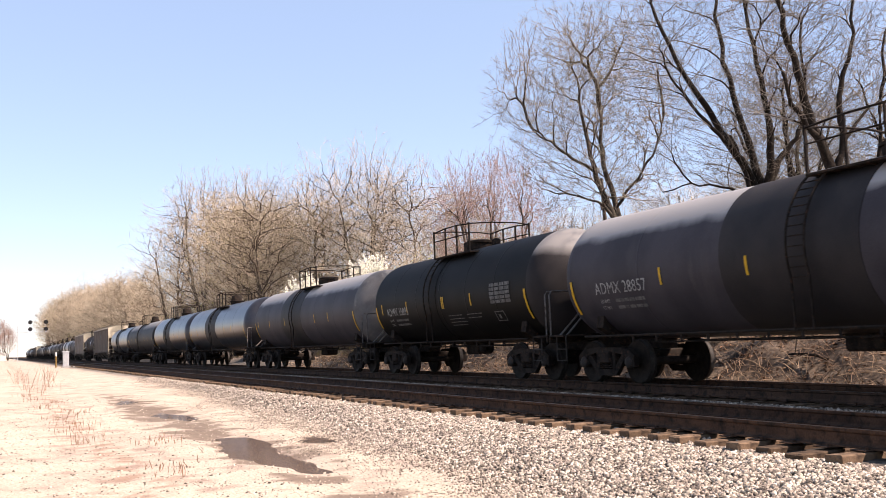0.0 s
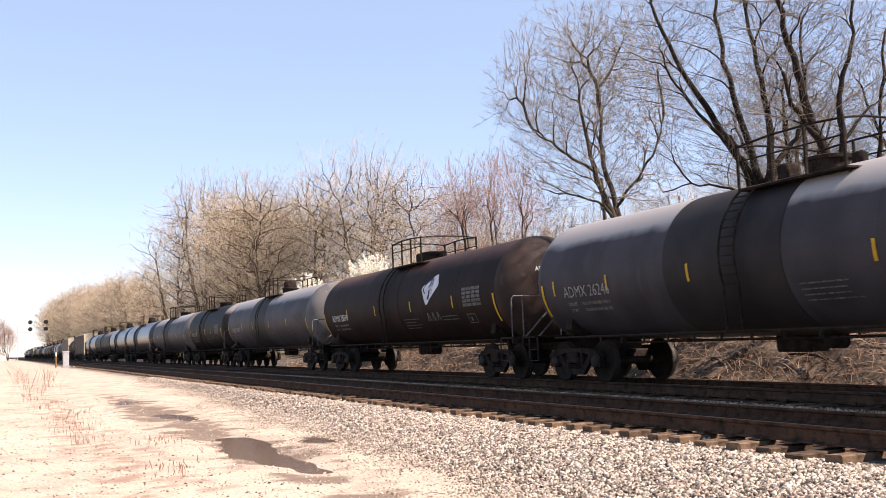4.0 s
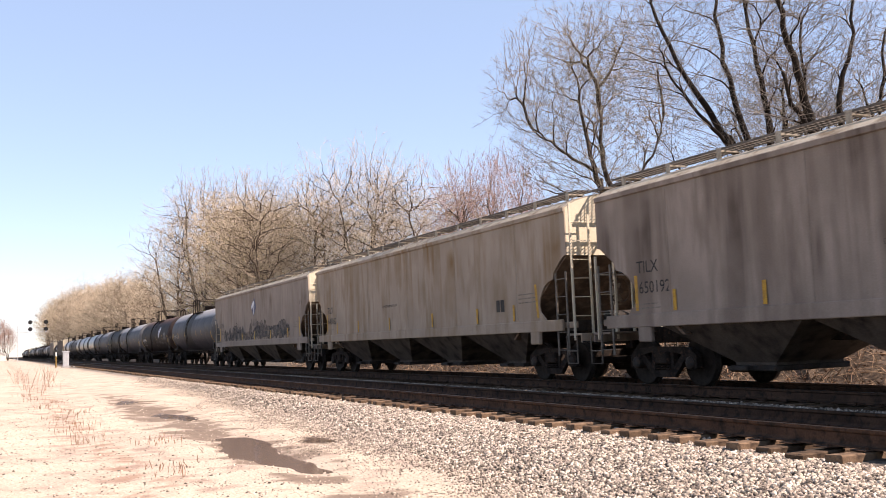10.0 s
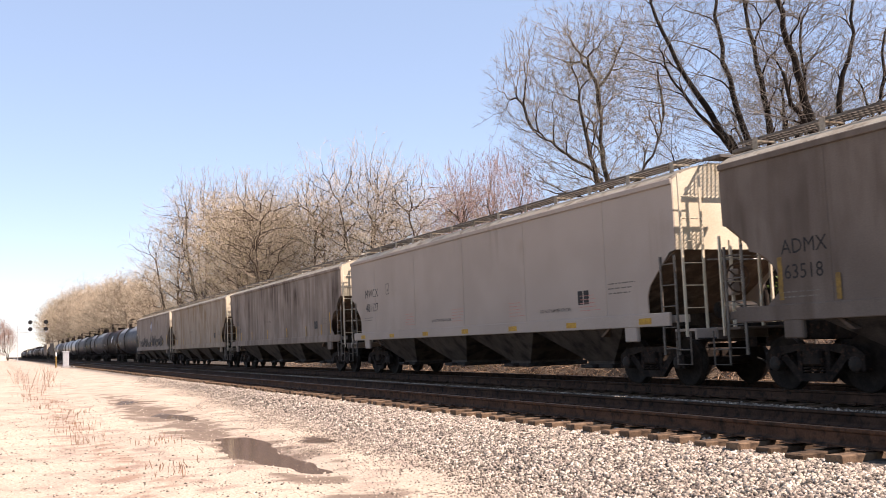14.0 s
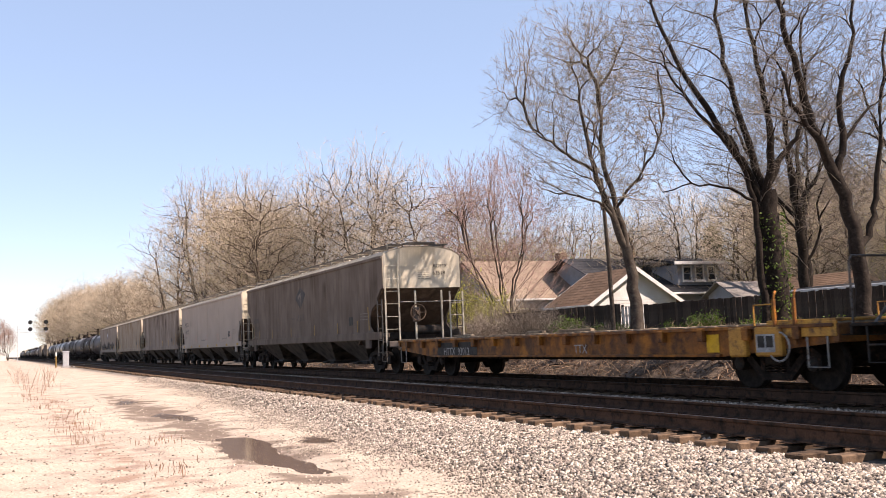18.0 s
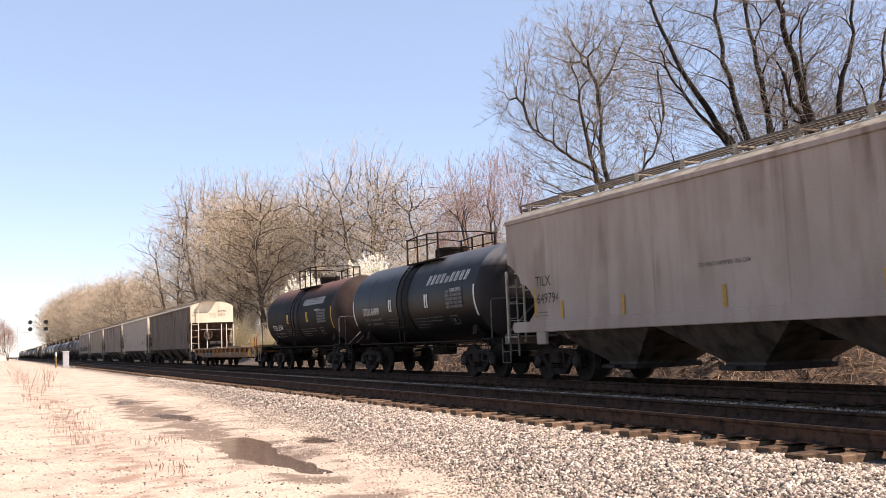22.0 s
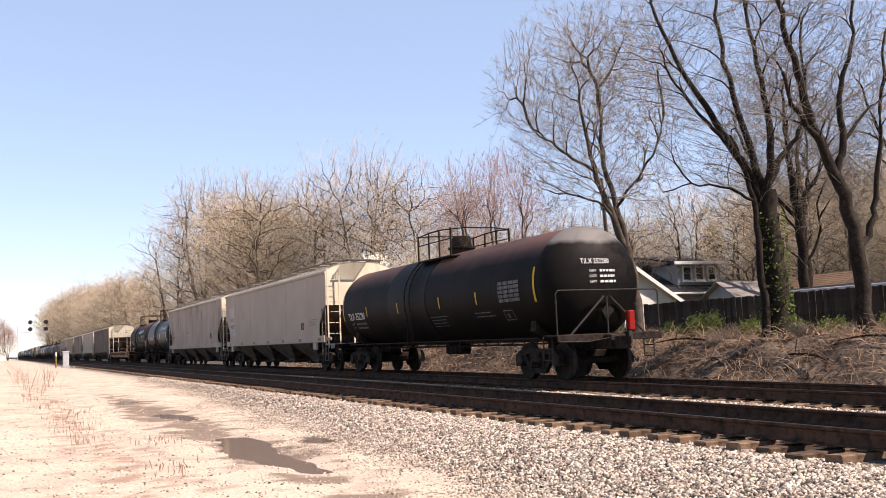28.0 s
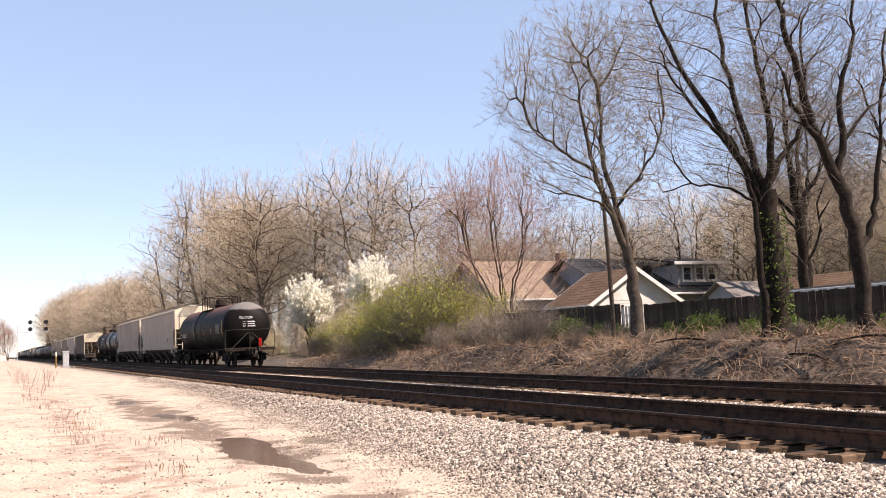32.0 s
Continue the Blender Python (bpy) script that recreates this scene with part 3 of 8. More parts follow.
def sideframe_shape(side):
    s = Shape()
    x0, x1 = sorted((side * 0.93, side * 1.06))
    top = [(-1.06, 0.60), (-0.86, 0.73), (-0.45, 0.77), (0.45, 0.77), (0.86, 0.73), (1.06, 0.60), (1.06, 0.36), (0.99, 0.34), (0.97, 0.52), (0.74, 0.52), (0.70, 0.60), (0.35, 0.665), (-0.35, 0.665), (-0.70, 0.60), (-0.74, 0.52), (-0.97, 0.52), (-0.99, 0.34), (-1.06, 0.36)]
    s.prism(top, x0, x1)
    s.prism([(-0.74, 0.56), (-0.60, 0.62), (-0.27, 0.30), (0.27, 0.30), (0.60, 0.62), (0.74, 0.56), (0.34, 0.17), (-0.34, 0.17)], x0 + 0.015, x1 - 0.015)
    for y in (-0.30, 0.30):
        s.box((side * 0.995, y, 0.48), (0.12, 0.10, 0.40), 0.012)
    return s


def bearing_shape(side, y):
    s = Shape()
    s.lathe([(side * 0.90, 0.125), (side * 1.07, 0.125), (side * 1.10, 0.09), (side * 1.115, 0.05)], 14, "x", (0, y, 0.455))
    return s


def spring_shape(side):
    s = Shape()
    for y in (-0.17, 0.0, 0.17):
        pts = [(side * 0.995 + 0.062 * math.cos(a), y + 0.062 * math.sin(a), 0.31 + 0.032 * a / (2 * math.pi) * 1.6) for a in np.linspace(0, 2 * math.pi * 5, 41)]
        s.tube(pts, 0.018, 5)
    return s


BOGIE = {}


def bogie(parent, y):
    """A two-axle truck: frame, springs, bearings and two wheelsets that turn."""
    if not BOGIE:
        for side in (-1, 1):
            BOGIE["frame", side] = sideframe_shape(side).mesh("side_frame", "steel_dark")
            for y in (-0.86, 0.86):
                BOGIE["bearing", side, y] = bearing_shape(side, y).mesh("bearing_cap", "steel_mid", 40)
            BOGIE["spring", side] = spring_shape(side).mesh("spring_nest", "steel_dark", 60)
        BOGIE["bolster"] = Shape().box((0, 0, 0.56), (2.2, 0.42, 0.26), 0.03).box((0, 0, 0.76), (0.5, 0.4, 0.16), 0.03).mesh("bolster", "steel_dark")
        beam = Shape()
        for k in (-1, 1):
            beam.box((0, k * 0.38, 0.42), (1.7, 0.10, 0.12), 0.02)
            for x in (-0.75, 0.75):
                beam.box((x, k * 0.40, 0.47), (0.10, 0.07, 0.26), 0.02)
        BOGIE["brake"] = beam.mesh("brake_beam", "steel_dark")
        BOGIE["wheelset"] = wheelset_mesh()
    truck = part("bogie", BOGIE["bolster"], None, parent, "dark cast-steel two-axle bogie")
    truck.matrix_basis = pose(0, y, 0)
    for side in (-1, 1):
        part("side_frame", BOGIE["frame", side], None, truck)
        for y in (-0.86, 0.86):
            part("bearing_cap", BOGIE["bearing", side, y], None, truck)
        part("spring_nest", BOGIE["spring", side], None, truck)
    part("brake_beam", BOGIE["brake"], None, truck)
    for k in (-0.86, 0.86):
        w = part("wheelset", BOGIE["wheelset"], None, truck, "steel wheelset with a polished tread")
        w.matrix_basis = pose(0, k, 0.455)
    return truck


def coupler(parent, y, d):
    s = Shape()
    s.box((0, y + d * 0.25, 0.86), (0.14, 0.7, 0.15), 0.02)
    s.prism([(-0.13, y + d * 0.55), (-0.16, y + d * 0.75), (-0.06, y + d * 0.9), (0.0, y + d * 0.78), (0.10, y + d * 0.86), (0.15, y + d * 0.7), (0.13, y + d * 0.55)], 0.72, 1.0, "z")
    c = part("coupler", s, "steel_dark", parent, "rusty knuckle coupler")
    h = Shape()
    h.tube([(0.35, y + d * 0.3, 0.8), (0.36, y + d * 0.55, 0.55), (0.28, y + d * 0.8, 0.42), (0.2, y + d * 0.95, 0.5)], 0.022, 6)
    part("air_hose", h, "black_paint", parent)
    lv = Shape().tube([(-1.4, y + d * 0.2, 0.92), (-0.7, y + d * 0.3, 0.90), (-0.1, y + d * 0.5, 0.99), (0.0, y + d * 0.5, 1.02)], 0.014, 6)
    part("uncoupling_lever", lv, "steel_mid", parent)
    return c


def ladder_shape(x0, x1, y, z0, z1, step=0.42, along="x", stile=0.022, flat=True):
    """A ladder in the x-z plane (or the y-z plane if along is y)."""
    s = Shape()

    def at(a, z):
        return (a, y, z) if along == "x" else (y, a, z)
    for a in (x0, x1):
        c = at(a, (z0 + z1) / 2)
        s.box(c, (0.055, 0.03, z1 - z0) if along == "x" else (0.03, 0.055, z1 - z0), 0.004)
    z = z0 + 0.12
    while z < z1 - 0.05:
        s.tube([at(x0, z), at(x1, z)], 0.012, 6)
        z += step
    return s


# ---------------------------------------------------------------- tank cars


def tank_car(spec):
    """spec: barrel length, paints, mark (letters), colour of the tape, details."""
    lb, paint = spec["length"], spec["paint"]
    car = tagged(new("tank_car"), spec["label"], "tank car", "cars of the freight train")
    h, depth = lb / 2, HEAD
    # barrel with its shell courses
    prof = []
    for k in range(7):
        y = -h + lb * k / 6
        if 0 < k < 6:
            prof += [(y - 0.03, RAD), (y - 0.012, RAD + 0.004), (y + 0.012, RAD + 0.004), (y + 0.03, RAD)]
        else:
            prof.append((y, RAD))
    shell = Shape().lathe(prof, 56, "y", (0, 0, AXLE))
    shell.f, shell.mi = [f for f in shell.f if len(f) == 4], [0] * sum(len(f) == 4 for f in shell.f)
    part("barrel", shell, paint, car, spec.get("barrel", ""), 9)
    for d in (-1, 1):
        hp = [(d * (h + depth * math.sin(a)), RAD * math.cos(a)) for a in np.linspace(0, math.pi / 2 - 0.001, 12)]
        s = Shape().lathe([(d * (h - 0.02), RAD + 0.003)] + hp, 56, "y", (0, 0, AXLE))
        s.f = [f for f in s.f if len(f) <= 4]
        s.mi = s.mi[:len(s.f)]
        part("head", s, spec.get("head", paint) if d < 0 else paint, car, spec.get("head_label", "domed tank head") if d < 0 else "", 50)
    # saddles, stub sills, end decks
    for d in (-1, 1):
        s = Shape()
        s.prism([(-1.1, 1.46), (-1.0, 1.33), (-0.7, 1.08), (0.7, 1.08), (1.0, 1.33), (1.1, 1.46), (1.14, 1.2), (0.5, 0.8), (-0.5, 0.8), (-1.14, 1.2)], d * (h - 0.85), d * (h - 0.6), "y")
        part("saddle", s, "steel_dark", car)
        s = Shape().box((0, d * (h - 0.2), 0.88), (0.42, 2.9, 0.34), 0.02)
        part("stub_sill", s, "steel_dark", car)
        s = Shape().box((0, d * (h + 0.62), 1.06), (2.9, 0.62, 0.05), 0.01).box((0, d * (h + 0.93), 0.99), (2.9, 0.05, 0.16), 0.01)
        part("end_deck", s, "steel_dark", car, "steel end platform")
        y = d * (h + 0.9)
        s = Shape().tube([(-1.42, y, 1.05), (-1.42, y, 2.02), (-1.36, y, 2.1), (1.36, y, 2.1), (1.42, y, 2.02), (1.42, y, 1.05)], 0.018, 8)
        part("end_handrail", s, "steel_mid" if spec.get("last") else "brace_dusty", car, "bent-pipe end handrail")
        s = Shape()
        for k in (-1, 1):
            s.tube([(k * 1.05, y - d * 0.05, 1.05), (k * 0.08, y - d * 0.05, 1.95)], 0.026, 8)
        s.tube([(0, y - d * 0.05, 1.05), (0, y - d * 0.05, 1.95)], 0.02, 6)
        part("end_brace", s, "steel_mid" if spec.get("last") else "brace_dusty", car, "A-shaped end brace")
        for k in (-1, 1):
            s = Shape().tube([(k * 1.42, y - d * 0.25, 1.05), (k * 1.42, y - d * 0.25, 0.5), (k * 1.42, y - d * 0.65, 0.5), (k * 1.42, y - d * 0.65, 1.05)], 0.02, 6)
            s.tube([(k * 1.42, y - d * 0.25, 0.76), (k * 1.42, y - d * 0.65, 0.76)], 0.016, 6)
            part("sill_step", s, "steel_mid", car)
        coupler(car, d * (h + 0.75), d)
        bogie(car, d * (h - spec.get("inset", 0.75)))
    # brake wheel stands at the front
    # long rail with hangers under the barrel
    for k in (-1, 1):
        s = Shape().tube([(k * 1.25, -h + 0.3, 1.02), (k * 1.25, h - 0.3, 1.02)], 0.028, 6)
        y = -h + 1.6
        while y < h - 1.5:
            s.box((k * 1.25, y, 0.95), (0.03, 0.05, 0.16), 0.004)
            y += 0.78
        s.tube([(k * 0.5, -h + 1.7, 0.86), (k * 0.5, h - 1.7, 0.86)], 0.02, 6)
        part("side_pipe", s, "steel_dark", car, "safety rail and brake pipe under the barrel")
    part("outlet_valve", Shape().box((0, -0.2, 0.82), (0.35, 0.35, 0.3), 0.06), "steel_dark", car)
    part("brake_cylinder", Shape().box((0.3, 0.9, 0.78), (0.5, 0.9, 0.35), 0.05), "steel_dark", car)
    # top platform, railings, dome
    py = spec.get("dome", -0.1)
    top = TOP_Z + 0.64
    r0, r1 = (py - 1.5, py + 0.95) if lb > 12 else (py - 1.22, py + 1.22)
    dome_y = py - 0.2 if lb > 12 else py
    s = Shape()
    for k in (-1, 1):
        s.box((k * 0.78, (r0 + r1) / 2, TOP_Z - 0.19), (0.42, r1 - r0 + 0.06, 0.04), 0.006)
        for y in (r0 + 0.1, (r0 + r1) / 2, r1 - 0.1):
            s.box((k * 0.78, y, TOP_Z - 0.3), (0.05, 0.05, 0.22), 0.004)
    part("top_platform", s, "steel_dark", car, "grated walkway on the barrel's crown")
    for k in (-1, 1):
        s = Shape()
        x = k * 0.97
        ys = (r0, r0 + 0.34 * (r1 - r0), r0 + 0.66 * (r1 - r0), r1)
        for y in ys:
            s.box((x, y, (TOP_Z - 0.2 + top) / 2), (0.045, 0.045, top - TOP_Z + 0.2), 0.004)
        s.tube([(x, ys[0], top - 0.05), (x, ys[1] - 0.1, top), (x, ys[2], top), (x, ys[3], top - 0.05)], 0.02, 6)
        s.tube([(x, ys[0], top - 0.32), (x, ys[3], top - 0.32)], 0.016, 6)
        part("railing", s, "steel_dark", car, "pipe railing round the dome")
    for y in (r0, r1):
        part("railing_end", Shape().tube([(-0.97, y, top - 0.05), (-0.5, y, top), (0.5, y, top), (0.97, y, top - 0.05)], 0.02, 6), "steel_dark", car)
    if spec.get("bonnet", True):
        s = Shape().lathe([(TOP_Z - 0.1, 0.380), (TOP_Z + 0.12, 0.380), (TOP_Z + 0.13, 0.426), (TOP_Z + 0.18, 0.426), (TOP_Z + 0.2, 0.319), (TOP_Z + 0.46, 0.304), (TOP_Z + 0.52, 0.258), (TOP_Z + 0.53, 0.0)], 24, "z", (0, dome_y, 0))
    else:
        s = Shape().lathe([(TOP_Z - 0.1, 0.365), (TOP_Z + 0.16, 0.365), (TOP_Z + 0.17, 0.418), (TOP_Z + 0.23, 0.418), (TOP_Z + 0.27, 0.228), (TOP_Z + 0.28, 0.0)], 24, "z", (0, dome_y, 0))
        s.box((0, py + 0.75, TOP_Z + 0.12), (0.3, 0.3, 0.34), 0.04).box((0.1, py - 0.8, TOP_Z + 0.1), (0.2, 0.25, 0.26), 0.04)
    part("dome", s, "steel_dark", car, "bolted manway dome", 40)
    # ladders that follow the barrel, and the band beneath them
    for k in (-1, 1):
        s = Shape()
        rr = RAD + 0.11
        arc = [radians(a) for a in np.linspace(38, 108, 12)]
        lad = py + 0.8
        for dy in (-0.2, 0.2):
            s.tube([(k * rr * math.sin(a), lad + dy, AXLE + rr * math.cos(a)) for a in arc] + [(k * 1.42, lad + dy, 1.0)], 0.022, 6)
        flank = part("side_ladder", s, "steel_dark", car, "curved ladder up the barrel's flank")
        for a in arc:
            part("rung", Shape().tube([(k * rr * math.sin(a), lad - 0.2, AXLE + rr * math.cos(a)), (k * rr * math.sin(a), lad + 0.2, AXLE + rr * math.cos(a))], 0.012, 5), "steel_dark", flank)
    b0, b1 = (py - 0.4, py + 2.75) if lb > 12 else (py + 0.35, py + 1.3)
    s = Shape().lathe([(b0, RAD), (b0, RAD + 0.010), (b1, RAD + 0.010), (b1, RAD)], 56, "y", (0, 0, AXLE))
    s.f, s.mi = [f for f in s.f if len(f) == 4], [0] * sum(len(f) == 4 for f in s.f)
    part("wear_band", s, "tank_black" if "black" in paint or "gloss" in paint or "rusty" in paint else "tank_brown" if "brown" in paint else "tank_dark", car, "darker band round the barrel", 30)
    # markings
    put = on_barrel()
    for u in spec.get("tape", (-h + 0.55, -h + 2.7, -h + 5.4, h - 5.0, h - 3.2)):
        s = Shape()
        if spec.get("double"):
            strip(s, u, 2.05, 2.45, 0.09, put)
            strip(s, u + 0.15, 2.05, 2.45, 0.09, put)
        else:
            strip(s, u, 1.97, 2.31, 0.065, put)
        part("reflective_strip", s, spec.get("tape_paint", "yellow_tape"), car, "yellow reflective strip" if spec.get("tape_paint", "yellow_tape") == "yellow_tape" else "white reflective strip")
    for u in (-h + 0.02, h - 0.16):
        s = strip(Shape(), u, *spec.get("strip", (1.46, 2.24)), 0.085, put, 8)
        part("end_strip", s, spec.get("tape_paint", "yellow_tape"), car, "long reflective strip at the barrel's end")
    rng = random.Random(hash_of(spec["label"]))
    if spec.get("mark"):
        ink = spec.get("ink", "white_paint")
        lettering("car_marking", spec["mark"], spec.get("mark_size", 0.36), -h + spec.get("mark_at", 0.97), spec.get("mark_z", 1.9), put, ink, car, "white stencilled reporting mark", 0.9)
        mz, mu = spec.get("mark_z", 1.9), -h + spec.get("mark_at", 0.97) + 0.1
        for word, drop in (("LD LMT", 0.2), ("LT WT", 0.36)):
            lettering("weight_marking", word, 0.12, mu, mz - drop, put, "faded_white", car, "small stencilled weight lettering", 0.85)
            part("fine_print", bar_block(Shape(), mu + 0.55, mz - drop, 1.1, 0.1, put, 1, 0.75, rng, 0.1), "faded_print", car)
        part("data_panel", panel_shape(h - 2.0, 1.95, 1.15, 0.55, put), spec.get("panel", "faded_print"), car, "faded white data panel")
        part("fine_print", bar_block(Shape(), h - 6.6 if lb > 12 else 0.4, 1.72, 1.3, 0.42, put, 4, 0.26, rng), "faded_print", car)
        part("fine_print", bar_block(Shape(), h - 3.6, 1.72, 1.2, 0.22, put, 2, 0.26, rng), "faded_print", car)
        s = Shape()
        for a, b, c, d in ((h - 1.95, 1.45, 0.5, 0.03), (h - 1.95, 1.72, 0.5, 0.03), (h - 1.95, 1.45, 0.03, 0.3), (h - 1.48, 1.45, 0.03, 0.3), (h - 1.8, 1.53, 0.12, 0.12)):
            flat_poly(s, [(a, b), (a + c, b), (a + c, b + d), (a, b + d)], put)
        part("test_panel", s, "faded_print", car, "square inspection stencil")
        hd = on_head(-h, depth)
        lettering("end_marking", spec["mark"], 0.175, -0.55, 2.74, hd, ink, car, "reporting mark on the tank head", 0.82)
        for drop in (0.2, 0.33, 0.46):
            lettering("end_print", "CAPY", 0.09, -0.36, 2.74 - drop, hd, ink, car, "small capacity lettering", 0.85)
            part("fine_print", bar_block(Shape(), -0.08, 2.74 - drop, 0.45, 0.08, hd, 1, 0.7, rng, 0.1), ink, car)
    return car


def hash_of(text):
    return sum(ord(c) * (k + 3) for k, c in enumerate(text))


def panel_shape(u, v, w, h, put):
    """A stencilled panel: rows of small cells with gaps."""
    s = Shape()
    rng = random.Random(int(abs(u) * 100) + 7)
    for k in range(5):
        for j in range(4):
            a, b = u + j * w / 4 + 0.01, v + k * h / 5 + 0.01
            ww, hh = w / 4 - 0.02 - rng.uniform(0, 0.03), h / 5 - 0.025
            flat_poly(s, [(a, b), (a + ww, b), (a + ww, b + hh), (a, b + hh)], put)
    return s


# ---------------------------------------------------------------- covered hoppers
HW, EAVE, SILL = 1.45, 3.93, 1.17


def emblem(car, corners, put, word=True, faded=False, inverse=False):
    """A dark lozenge with a small pale leaf in it, and plain bars below in place of the short wordmark."""
    def lifted(k):
        def at(a, b):
            p = put(a, b)
            return (p[0] - k, p[1], p[2])
        return at
    s = Shape()
    mid = (sum(p[0] for p in corners) / 4, sum(p[1] for p in corners) / 4)
    ring = []
    for k in range(4):
        a, b = corners[k], corners[(k + 1) % 4]
        for f in (0.08, 0.36, 0.64, 0.92):
            ring.append((a[0] + (b[0] - a[0]) * f, a[1] + (b[1] - a[1]) * f))
    for k in range(16):
        a, b = ring[k], ring[(k + 1) % 16]
        flat_poly(s, [mid, a, b], put)
    ground, figure = ("leaf_pale", "navy") if inverse else ("navy_faded", "leaf_faded") if faded else ("navy", "leaf_pale")
    part("emblem", s, ground, car, "pale lozenge emblem" if inverse else "dark blue lozenge emblem")
    (tx, tz), (rx, rz), (bx, bz), (lx, lz) = corners
    mx, mz = mid
    w, hh = (rx - lx) / 2, (tz - bz) / 2
    leaf = Shape()
    outline = [(-0.86, -0.04), (-0.6, 0.3), (-0.28, 0.5), (0.08, 0.62), (0.2, 0.6), (0.27, 0.2), (0.2, -0.2), (-0.02, -0.86), (-0.2, -0.62), (-0.16, -0.2), (-0.05, 0.1), (-0.22, 0.02), (-0.42, -0.16), (-0.6, -0.36)]
    size = 0.6 if faded else 1.0
    pts = [(mx + a * w * size, mz + b * hh * size) for a, b in outline]
    flat_poly(leaf, pts, lifted(0.004))
    part("emblem_leaf", leaf, figure, car, "leaf shape in the emblem")
    vein = Shape()
    flat_poly(vein, [(mx + a * w * size, mz + b * hh * size) for a, b in ((-0.12, -0.7), (-0.07, -0.72), (0.1, -0.1), (0.14, 0.3), (0.1, 0.5), (0.06, 0.1))], lifted(0.008))
    part("emblem_vein", vein, ground, car)
    if word:
        s = Shape()
        f = 1.0 if inverse or faded else 1.3
        for k in range(3):
            a, b = mx - (0.5 - k * 0.36) * f, bz - 0.48
            flat_poly(s, [(a, b), (a + 0.08 * f, b), (a + 0.16 * f, b + 0.27 * f), (a + 0.10 * f, b + 0.27 * f)], put)
            flat_poly(s, [(a + 0.22 * f, b), (a + 0.28 * f, b), (a + 0.18 * f, b + 0.27 * f), (a + 0.12 * f, b + 0.27 * f)], put)
        part("wordmark", s, "faded_print" if inverse else "faded_black", car, "plain bars in place of a wordmark")


def ribbon(points, wd, put, lay, closed=False):
    """A painted line of the given half width through (u, v) points."""
    n, verts = len(points), []
    for k, (a, b) in enumerate(points):
        p, q = points[(k - 1) % n if closed else max(k - 1, 0)], points[(k + 1) % n if closed else min(k + 1, n - 1)]
        du, dv = q[0] - p[0], q[1] - p[1]
        ln = math.hypot(du, dv) + 1e-9
        for e in (wd, -wd):
            x, y, z = put(a - dv / ln * e, b + du / ln * e)
            verts.append((x - lay, y, z))
    return Shape().add(verts, [(2 * k, 2 * ((k + 1) % n), 2 * ((k + 1) % n) + 1, 2 * k + 1) for k in range(n if closed else n - 1)])


def scrawl(car, u, v, w, h, put, seed, count):
    """Sprayed bubble letters: rounded smudgy fills, dark outlines and a stroke or two inside."""
    rng = random.Random(seed)
    if w < 1:
        for k in range(5):
            x = u + w * k / 5
            pts = [(x + 0.05 * math.sin(q * 1.9 + k), v + h * (0.2 + 0.6 * ((q * 0.37 + k * 0.21) % 1))) for q in range(5)]
            part("scribble", ribbon(pts, 0.009, put, 0.001 * k), "spray_line", car, "thin scribbled tag")
        return
    for k in range(count):
        cx, rx = u + w * (k + 0.5 + rng.uniform(-0.15, 0.15)) / count, 0.78 * w / count * rng.uniform(0.6, 1.15)
        top = h * rng.uniform(0.5, 1.05)
        ph = [rng.uniform(0, 6.28) for _ in range(3)]
        ring = []
        for q in range(28):
            a = 2 * math.pi * q / 28
            r = 1 + 0.13 * math.sin(2 * a + ph[0]) + 0.12 * math.sin(3 * a + ph[1]) + 0.07 * math.sin(6 * a + ph[2])
            ring.append((cx + rx * r * math.cos(a), v + max(0.0, top / 2 + top / 2 * r * math.sin(a) * (1.0 if math.sin(a) > 0 else 0.96))))
        lay = 0.0016 * (k % 3)
        fill = Shape()
        fill.add([(p[0] - lay, p[1], p[2]) for p in (put(a, b) for a, b in ring)], [tuple(range(28))])
        part("sprayed_fill", fill, "spray_grey", car, "smudged grey sprayed letter")
        part("sprayed_outline", ribbon(ring, rng.uniform(0.012, 0.03), put, lay + 0.0006, True), "spray_line", car)
        for m in range(5):
            a0, span, f = rng.uniform(0, 6.28), rng.uniform(0.8, 3.4), rng.uniform(0.25, 0.95)
            ox, oz = rng.uniform(-0.4, 0.4) * rx, rng.uniform(-0.15, 0.15) * top
            arc = [(cx + ox + rx * f * math.cos(a0 + span * q / 8), v + max(0.02, top / 2 + oz + top / 2 * f * math.sin(a0 + span * q / 8))) for q in range(9)]
            part("sprayed_stroke", ribbon(arc, rng.uniform(0.01, 0.035), put, lay + 0.0009 + 0.0002 * m), "spray_line", car)


def roof_line(w, lift):
    """The roof's outline across the car: steep by the eaves, nearly flat on top."""
    half = [(1.0, 0.0), (0.9, 0.10), (0.78, 0.185), (0.62, 0.255), (0.42, 0.31), (0.2, 0.335)]
    return [(-w * a, EAVE + lift + z) for a, z in half] + [(w * a, EAVE + lift + z) for a, z in half[::-1]]


